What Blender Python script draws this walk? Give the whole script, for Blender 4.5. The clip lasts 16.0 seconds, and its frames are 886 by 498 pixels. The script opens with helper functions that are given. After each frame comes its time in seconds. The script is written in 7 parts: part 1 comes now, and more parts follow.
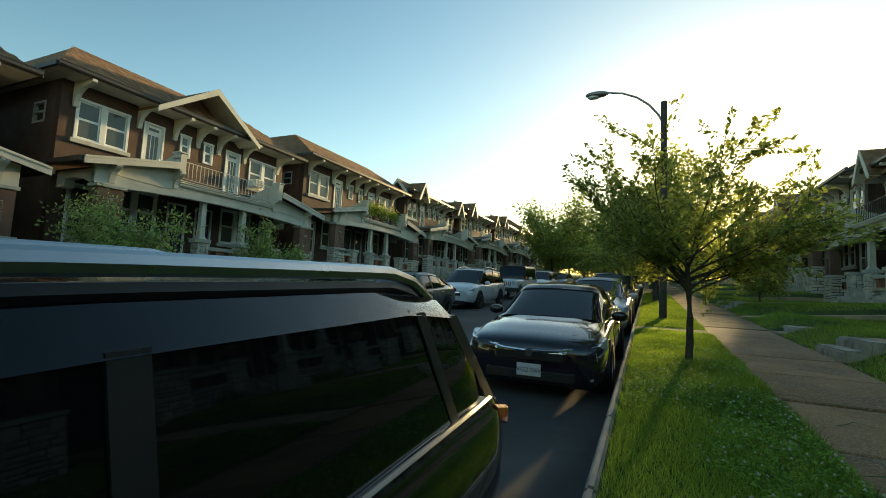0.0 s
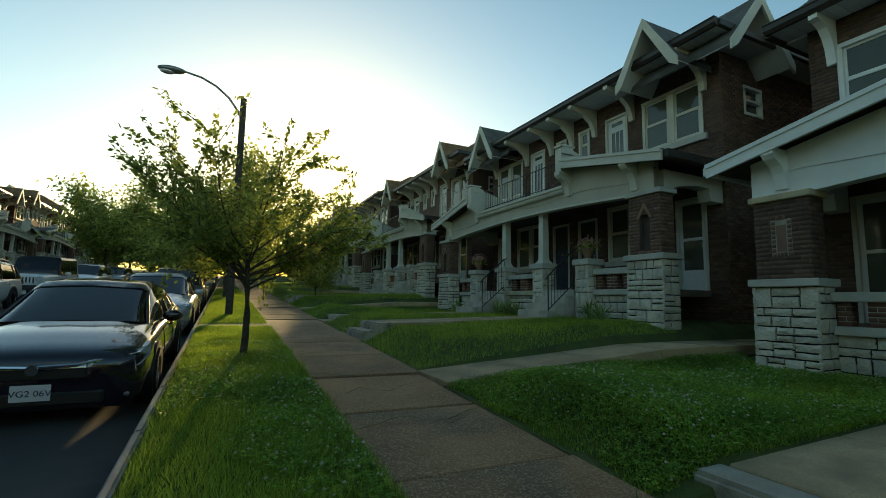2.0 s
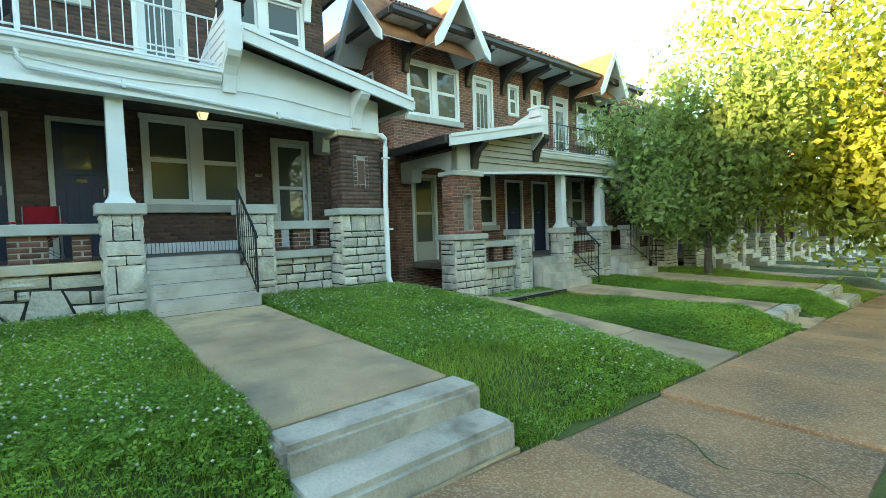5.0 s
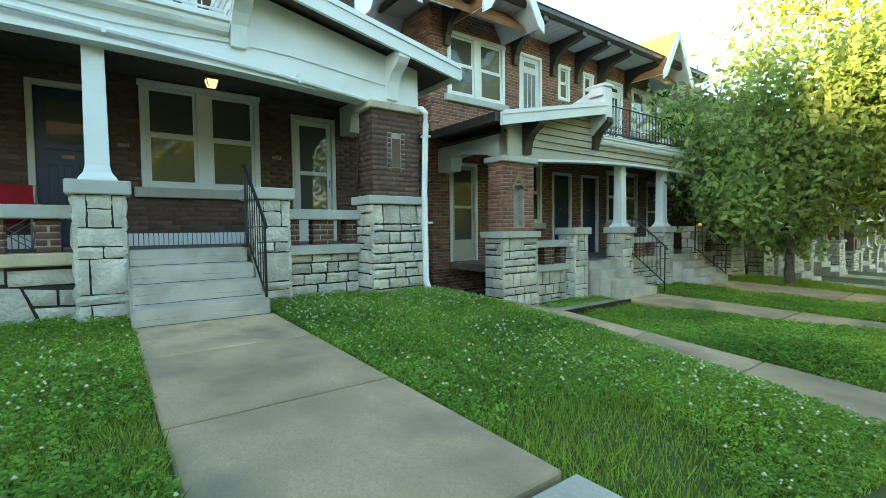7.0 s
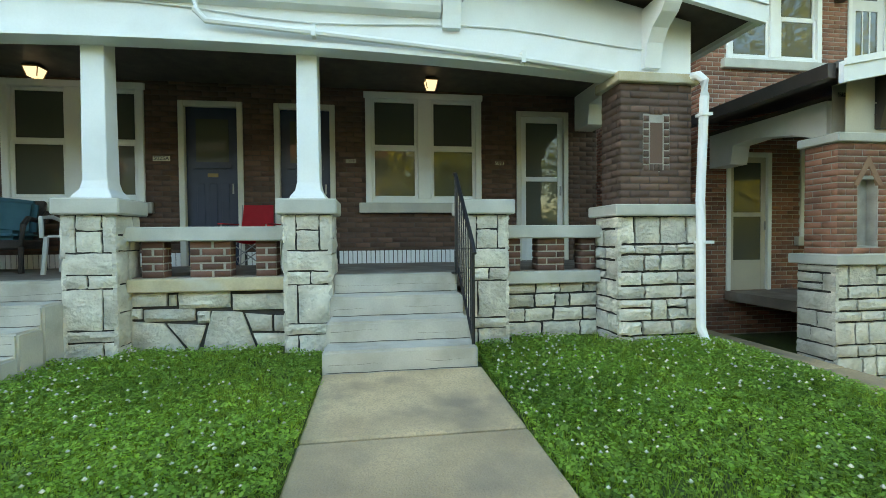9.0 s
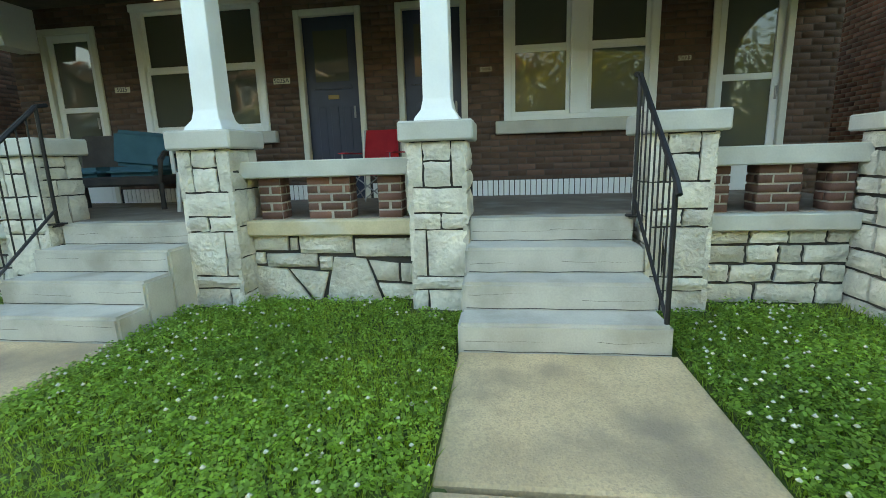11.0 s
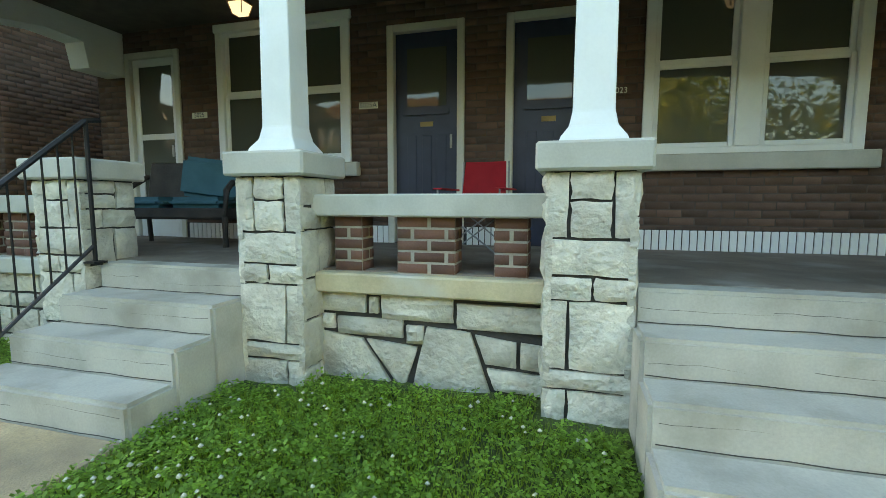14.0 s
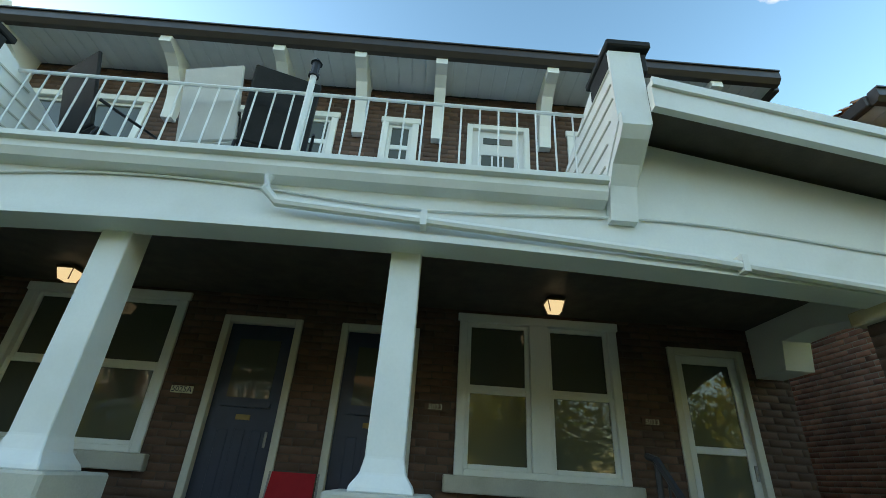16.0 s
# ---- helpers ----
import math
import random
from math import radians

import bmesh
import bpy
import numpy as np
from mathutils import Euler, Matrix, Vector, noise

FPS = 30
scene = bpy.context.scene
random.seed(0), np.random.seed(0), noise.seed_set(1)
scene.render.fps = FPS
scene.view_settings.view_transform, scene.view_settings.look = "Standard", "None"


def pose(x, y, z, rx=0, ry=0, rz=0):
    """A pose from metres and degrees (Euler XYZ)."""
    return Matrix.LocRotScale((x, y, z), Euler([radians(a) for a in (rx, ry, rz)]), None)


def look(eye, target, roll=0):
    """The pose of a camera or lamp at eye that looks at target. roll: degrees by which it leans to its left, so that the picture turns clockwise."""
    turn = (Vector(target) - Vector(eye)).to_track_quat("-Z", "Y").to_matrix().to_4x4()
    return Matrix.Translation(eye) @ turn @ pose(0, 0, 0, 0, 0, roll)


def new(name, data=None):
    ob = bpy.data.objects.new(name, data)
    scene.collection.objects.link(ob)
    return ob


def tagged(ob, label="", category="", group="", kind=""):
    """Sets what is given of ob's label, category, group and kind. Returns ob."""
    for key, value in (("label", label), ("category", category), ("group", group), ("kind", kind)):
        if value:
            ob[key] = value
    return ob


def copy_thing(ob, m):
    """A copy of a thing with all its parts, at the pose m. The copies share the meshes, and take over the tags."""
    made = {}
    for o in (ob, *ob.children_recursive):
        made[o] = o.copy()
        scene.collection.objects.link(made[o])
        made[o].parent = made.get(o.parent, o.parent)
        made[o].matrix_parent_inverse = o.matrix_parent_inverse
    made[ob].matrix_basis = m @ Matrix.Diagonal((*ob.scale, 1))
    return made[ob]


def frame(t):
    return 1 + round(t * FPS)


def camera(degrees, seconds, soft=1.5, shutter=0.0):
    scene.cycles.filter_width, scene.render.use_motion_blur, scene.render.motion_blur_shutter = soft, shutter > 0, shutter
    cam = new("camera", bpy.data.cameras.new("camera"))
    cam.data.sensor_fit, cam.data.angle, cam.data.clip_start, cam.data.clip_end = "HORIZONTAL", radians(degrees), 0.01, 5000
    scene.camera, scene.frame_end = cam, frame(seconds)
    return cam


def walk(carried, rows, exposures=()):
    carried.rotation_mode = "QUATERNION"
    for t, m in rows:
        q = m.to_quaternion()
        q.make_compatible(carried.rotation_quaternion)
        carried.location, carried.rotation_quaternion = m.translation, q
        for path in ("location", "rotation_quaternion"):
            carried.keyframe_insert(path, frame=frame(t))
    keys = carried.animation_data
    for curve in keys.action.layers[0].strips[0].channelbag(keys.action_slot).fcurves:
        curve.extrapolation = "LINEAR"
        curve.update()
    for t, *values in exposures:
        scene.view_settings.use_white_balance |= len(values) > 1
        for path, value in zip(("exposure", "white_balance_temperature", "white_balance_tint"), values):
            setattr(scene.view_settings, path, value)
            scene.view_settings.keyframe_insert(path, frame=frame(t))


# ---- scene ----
cam = camera(88.3, 16.0, soft=0.6)
PATH = [
    (0, (-0.377, 0.068, 1.831), (-1.197, 1.883, 2.009), 2.8),
    (0.5, (-0.322, 0.013, 1.828), (-0.866, 1.928, 2.012), 2.5),
    (1, (-0.256, 0.01, 1.835), (-0.43, 1.992, 2.031), 2.2),
    (1.5, (-0.236, 0.042, 1.828), (0.076, 2.006, 2.036), 1.8),
    (2, (-0.148, 0.175, 1.841), (0.706, 1.969, 2.064), 1.1),
    (2.5, (-0.023, -0.021, 1.931), (1.43, 1.337, 2.134), -1.0),
    (3, (0.003, -0.123, 1.823), (1.907, 0.464, 2.004), -2.4),
    (3.5, (-0.083, -0.179, 1.838), (1.893, -0.468, 1.946), -3.1),
    (4, (-0.065, -0.272, 1.839), (1.79, -1.019, 1.888), -2.6),
    (4.5, (0.075, -0.469, 1.813), (1.726, -1.598, 1.783), -2.3),
    (4.7, (0.225, -0.51, 1.833), (1.781, -1.765, 1.765), -2.5),
    (6.8, (1.71, -1.088, 1.778), (3.221, -2.393, 1.665), -1.0),
    (7, (1.839, -1.184, 1.764), (3.441, -2.379, 1.68), -0.7),
    (7.5, (2.212, -1.434, 1.78), (3.992, -2.343, 1.815), 0.5),
    (8, (2.603, -1.617, 1.8), (4.485, -2.29, 1.883), 0.6),
    (8.5, (3.018, -1.804, 1.883), (4.962, -2.272, 1.934), -0.1),
    (9, (3.314, -1.822, 1.942), (5.292, -2.113, 1.893), -0.5),
    (9.5, (3.503, -1.859, 2.039), (5.494, -1.96, 1.881), -0.8),
    (9.7, (3.594, -1.897, 2.046), (5.584, -1.922, 1.853), -0.9),
    (11.8, (5.02, -1.377, 2.043), (6.912, -0.972, 1.538), -2.4),
    (12, (5.194, -1.3, 2.04), (7.066, -0.858, 1.493), -2.3),
    (12.5, (5.379, -1.134, 1.999), (7.214, -0.631, 1.382), -2.5),
    (13, (5.503, -1.036, 1.986), (7.32, -0.48, 1.362), -2.8),
    (13.5, (5.502, -1.038, 2.005), (7.339, -0.46, 1.465), -2.3),
    (14, (5.404, -1.058, 2.015), (7.323, -0.531, 1.814), 0.1),
    (14.5, (5.34, -1.141, 2.239), (7.266, -0.699, 2.543), 3.7),
    (15, (5.29, -1.183, 2.411), (7.132, -0.852, 3.117), 5.5),
    (15.5, (5.274, -1.234, 2.411), (7.097, -1.057, 3.213), 5.1),
    (16, (5.239, -1.362, 2.417), (7.025, -1.394, 3.316), 3.9),
]
EXPOSURES = [(0.0, 2.1, 9500, 1), (1.0, 2.05, 9500, 1), (2.2, 1.9, 9500, 1), (2.9, 3.1, 9200, 8), (3.5, 4.1, 9100, 8), (4.7, 4.3, 9000, 8), (7.0, 4.25, 8800, 8), (7.5, 4.3, 8800, 8), (9.0, 4.5, 10200, 17), (13.5, 4.6, 10600, 18), (14.2, 4.55, 10600, 17), (15.0, 3.95, 10300, 16), (16.0, 3.65, 9400, 15)]
walk(cam, [(t, look(eye, target, roll)) for t, eye, target, roll in PATH], EXPOSURES)

# ---- world and sun ----
SUN_AZ, SUN_EL = 9.3, 8.7          # degrees from +y towards +x, and above the level
world = bpy.data.worlds.new("sky")
scene.world = world
world.use_nodes = True
wt = world.node_tree
sky = wt.nodes.new("ShaderNodeTexSky")
sky.sky_type = "NISHITA"
sky.sun_disc = False
sky.sun_elevation, sky.sun_rotation = radians(SUN_EL), radians(SUN_AZ)
sky.air_density, sky.dust_density, sky.ozone_density = 1.0, 0.6, 2.0
bw, soften, levelled = wt.nodes.new("ShaderNodeRGBToBW"), wt.nodes.new("ShaderNodeMath"), wt.nodes.new("ShaderNodeVectorMath")
soften.operation, levelled.operation = "MULTIPLY_ADD", "DIVIDE"     # divided by its brightness, so the glow round the sun levels off
soften.inputs[1].default_value, soften.inputs[2].default_value = 0.3, 0.75
fade_a, fade_b = wt.nodes.new("ShaderNodeMath"), wt.nodes.new("ShaderNodeMath")     # the sky away from the sun is deeper
fade_a.operation, fade_b.operation = "ADD", "DIVIDE"
fade_a.inputs[1].default_value = 2.2
deep = wt.nodes.new("ShaderNodeVectorMath")
deep.operation = "SCALE"
# small fair-weather clouds low in the south
way, puff, low, south_sky = (wt.nodes.new("ShaderNode" + k) for k in ("TexCoord", "TexNoise", "MapRange", "MapRange"))
deepen = wt.nodes.new("ShaderNodeHueSaturation")
deepen.inputs["Saturation"].default_value = 1.22
axes, amount, cloud = (wt.nodes.new("ShaderNode" + k) for k in ("SeparateXYZ", "Math", "Mix"))
puff.inputs["Scale"].default_value, puff.inputs["Detail"].default_value = 5.5, 7
low.inputs[1].default_value, low.inputs[2].default_value = 0.6, 0.74
south_sky.inputs[1].default_value, south_sky.inputs[2].default_value = 0.1, -0.35
amount.operation, cloud.data_type = "MULTIPLY", "RGBA"
cloud.inputs[7].default_value = (1.0, 0.96, 0.92, 1)
wt.links.new(sky.outputs[0], bw.inputs[0]), wt.links.new(bw.outputs[0], soften.inputs[0])
wt.links.new(sky.outputs[0], levelled.inputs[0]), wt.links.new(soften.outputs[0], levelled.inputs[1])
wt.links.new(bw.outputs[0], fade_a.inputs[0]), wt.links.new(bw.outputs[0], fade_b.inputs[0]), wt.links.new(fade_a.outputs[0], fade_b.inputs[1])
wt.links.new(levelled.outputs[0], deep.inputs[0]), wt.links.new(fade_b.outputs[0], deep.inputs["Scale"])
wt.links.new(way.outputs["Generated"], puff.inputs["Vector"]), wt.links.new(way.outputs["Generated"], axes.inputs[0])
wt.links.new(puff.outputs[0], low.inputs[0]), wt.links.new(axes.outputs[1], south_sky.inputs[0])
wt.links.new(low.outputs[0], amount.inputs[0]), wt.links.new(south_sky.outputs[0], amount.inputs[1])
wt.links.new(amount.outputs[0], cloud.inputs[0]), wt.links.new(deep.outputs[0], deepen.inputs["Color"]), wt.links.new(deepen.outputs[0], cloud.inputs[6])
wt.links.new(cloud.outputs[2], wt.nodes["Background"].inputs[0])
wt.nodes["Background"].inputs[1].default_value = 0.24
sun = new("sun", bpy.data.lights.new("sun", "SUN"))
sun.data.energy, sun.data.angle, sun.data.color = 1.8, radians(2.0), (1.0, 0.78, 0.5)
a, e = radians(SUN_AZ), radians(SUN_EL)
sun.matrix_world = look((0, 0, 0), (-math.sin(a) * math.cos(e), -math.cos(a) * math.cos(e), -math.sin(e)))
sun.location = (0, 0, 60)

# ---- materials ----
def material(name, base, rough=0.7, metal=0.0, var=0.25, scale=6.0, fine=60.0, bump=0.15, dist=0.01, alt=None, island=0.0, objrand=0.0, coat=0.0, spec=0.5, stain=None, pebble=None):
    m = bpy.data.materials.new(name)
    m.use_nodes = True
    nt = m.node_tree
    N, L = nt.nodes.new, nt.links.new
    b = nt.nodes["Principled BSDF"]
    co = N("ShaderNodeTexCoord")
    n1, n2 = N("ShaderNodeTexNoise"), N("ShaderNodeTexNoise")
    n1.inputs["Scale"].default_value, n1.inputs["Detail"].default_value = scale, 5
    n2.inputs["Scale"].default_value, n2.inputs["Detail"].default_value = fine, 4
    where = co.outputs["Object"]
    if objrand:      # each piece cuts its grain from another place
        oi, mu, ad = N("ShaderNodeObjectInfo"), N("ShaderNodeVectorMath"), N("ShaderNodeVectorMath")
        mu.operation, ad.operation = "SCALE", "ADD"
        mu.inputs[0].default_value = (37.0, 53.0, 19.0)
        L(oi.outputs["Random"], mu.inputs["Scale"]), L(where, ad.inputs[0]), L(mu.outputs[0], ad.inputs[1])
        where = ad.outputs[0]
    L(where, n1.inputs["Vector"]), L(where, n2.inputs["Vector"])
    alt = alt or tuple(c * (1 - var) for c in base)
    mix = N("ShaderNodeMix")
    mix.data_type = "RGBA"
    ramp = N("ShaderNodeMapRange")
    ramp.inputs[1].default_value, ramp.inputs[2].default_value = 0.35, 0.68
    L(n1.outputs[0], ramp.inputs[0]), L(ramp.outputs[0], mix.inputs[0])
    mix.inputs[6].default_value, mix.inputs[7].default_value = (*base, 1), (*alt, 1)
    hsv = N("ShaderNodeHueSaturation")
    L(mix.outputs[2], hsv.inputs["Color"])
    val = N("ShaderNodeMath")
    val.operation = "MULTIPLY_ADD"
    L(n2.outputs[0], val.inputs[0])
    val.inputs[1].default_value, val.inputs[2].default_value = var * 1.2, 1 - var * 0.6
    last = val.outputs[0]
    for amount, node, out in ((island, "ShaderNodeNewGeometry", "Random Per Island"), (objrand, "ShaderNodeObjectInfo", "Random")):
        if amount:
            g, k = N(node), N("ShaderNodeMath")
            k.operation = "MULTIPLY_ADD"
            L(g.outputs[out], k.inputs[0])
            k.inputs[1].default_value, k.inputs[2].default_value = amount, 1 - amount / 2
            p = N("ShaderNodeMath")
            p.operation = "MULTIPLY"
            L(k.outputs[0], p.inputs[0]), L(last, p.inputs[1])
            last = p.outputs[0]
    L(last, hsv.inputs["Value"])
    colour = hsv.outputs[0]
    if stain:
        n3, r3, m3 = N("ShaderNodeTexNoise"), N("ShaderNodeMapRange"), N("ShaderNodeMix")
        n3.inputs["Scale"].default_value, n3.inputs["Detail"].default_value = stain[1], 6
        L(where, n3.inputs["Vector"])
        r3.inputs[1].default_value, r3.inputs[2].default_value, r3.inputs[4].default_value = 0.52, 0.7, stain[2]
        L(n3.outputs[0], r3.inputs[0])
        m3.data_type = "RGBA"
        L(r3.outputs[0], m3.inputs[0]), L(colour, m3.inputs[6])
        m3.inputs[7].default_value = (*stain[0], 1)
        colour = m3.outputs[2]
    if pebble:
        vo, r4, m4 = N("ShaderNodeTexVoronoi"), N("ShaderNodeMapRange"), N("ShaderNodeMix")
        vo.inputs["Scale"].default_value = pebble[1]
        L(where, vo.inputs["Vector"])
        sp = N("ShaderNodeSeparateColor")
        L(vo.outputs["Color"], sp.inputs[0])
        r4.inputs[1].default_value, r4.inputs[2].default_value, r4.inputs[4].default_value = 0.5, 1.0, pebble[2]
        L(sp.outputs[0], r4.inputs[0]), L(r4.outputs[0], m4.inputs[0])
        m4.data_type = "RGBA"
        L(colour, m4.inputs[6])
        m4.inputs[7].default_value = (*pebble[0], 1)
        colour = m4.outputs[2]
    L(colour, b.inputs["Base Color"])
    rr = N("ShaderNodeMapRange")
    rr.inputs[3].default_value, rr.inputs[4].default_value = max(0.02, rough - 0.1), min(1, rough + 0.1)
    L(n1.outputs[0], rr.inputs[0]), L(rr.outputs[0], b.inputs["Roughness"])
    b.inputs["Metallic"].default_value = metal
    b.inputs["Specular IOR Level"].default_value = spec
    b.inputs["Coat Weight"].default_value = coat
    b.inputs["Coat Roughness"].default_value = 0.03
    if bump:
        bp = N("ShaderNodeBump")
        bp.inputs["Strength"].default_value, bp.inputs["Distance"].default_value = bump, dist
        L(n2.outputs[0], bp.inputs["Height"]), L(bp.outputs[0], b.inputs["Normal"])
    return m


def glass_material(name, tint=(0.9, 0.95, 0.95), see=0.0, base=(0.02, 0.025, 0.03)):
    m = bpy.data.materials.new(name)
    m.use_nodes = True
    nt = m.node_tree
    b = nt.nodes["Principled BSDF"]
    b.inputs["Base Color"].default_value = (*base, 1)
    b.inputs["Roughness"].default_value = 0.03
    b.inputs["IOR"].default_value = 1.5
    b.inputs["Transmission Weight"].default_value = see
    n, bp = nt.nodes.new("ShaderNodeTexNoise"), nt.nodes.new("ShaderNodeBump")
    co = nt.nodes.new("ShaderNodeTexCoord")
    n.inputs["Scale"].default_value = 1.6
    bp.inputs["Strength"].default_value, bp.inputs["Distance"].default_value = 0.05, 0.05
    nt.links.new(co.outputs["Object"], n.inputs["Vector"])
    nt.links.new(n.outputs[0], bp.inputs["Height"]), nt.links.new(bp.outputs[0], b.inputs["Normal"])
    return m


def leaf_material(name, base, alt):
    m = material(name, base, 0.55, var=0.3, scale=0.9, fine=9, bump=0, alt=alt, island=0.95)
    nt = m.node_tree
    b = nt.nodes["Principled BSDF"]
    tr, mx = nt.nodes.new("ShaderNodeBsdfTranslucent"), nt.nodes.new("ShaderNodeMixShader")
    src = b.inputs["Base Color"].links[0].from_socket
    nt.links.new(src, tr.inputs[0])
    mx.inputs[0].default_value = 0.7
    nt.links.new(b.outputs[0], mx.inputs[1]), nt.links.new(tr.outputs[0], mx.inputs[2])
    nt.links.new(mx.outputs[0], nt.nodes["Material Output"].inputs[0])
    return m


def glow_material(name, colour, power):
    m = bpy.data.materials.new(name)
    m.use_nodes = True
    b = m.node_tree.nodes["Principled BSDF"]
    b.inputs["Base Color"].default_value = (*colour, 1)
    b.inputs["Emission Color"].default_value = (*colour, 1)
    b.inputs["Emission Strength"].default_value = power
    return m


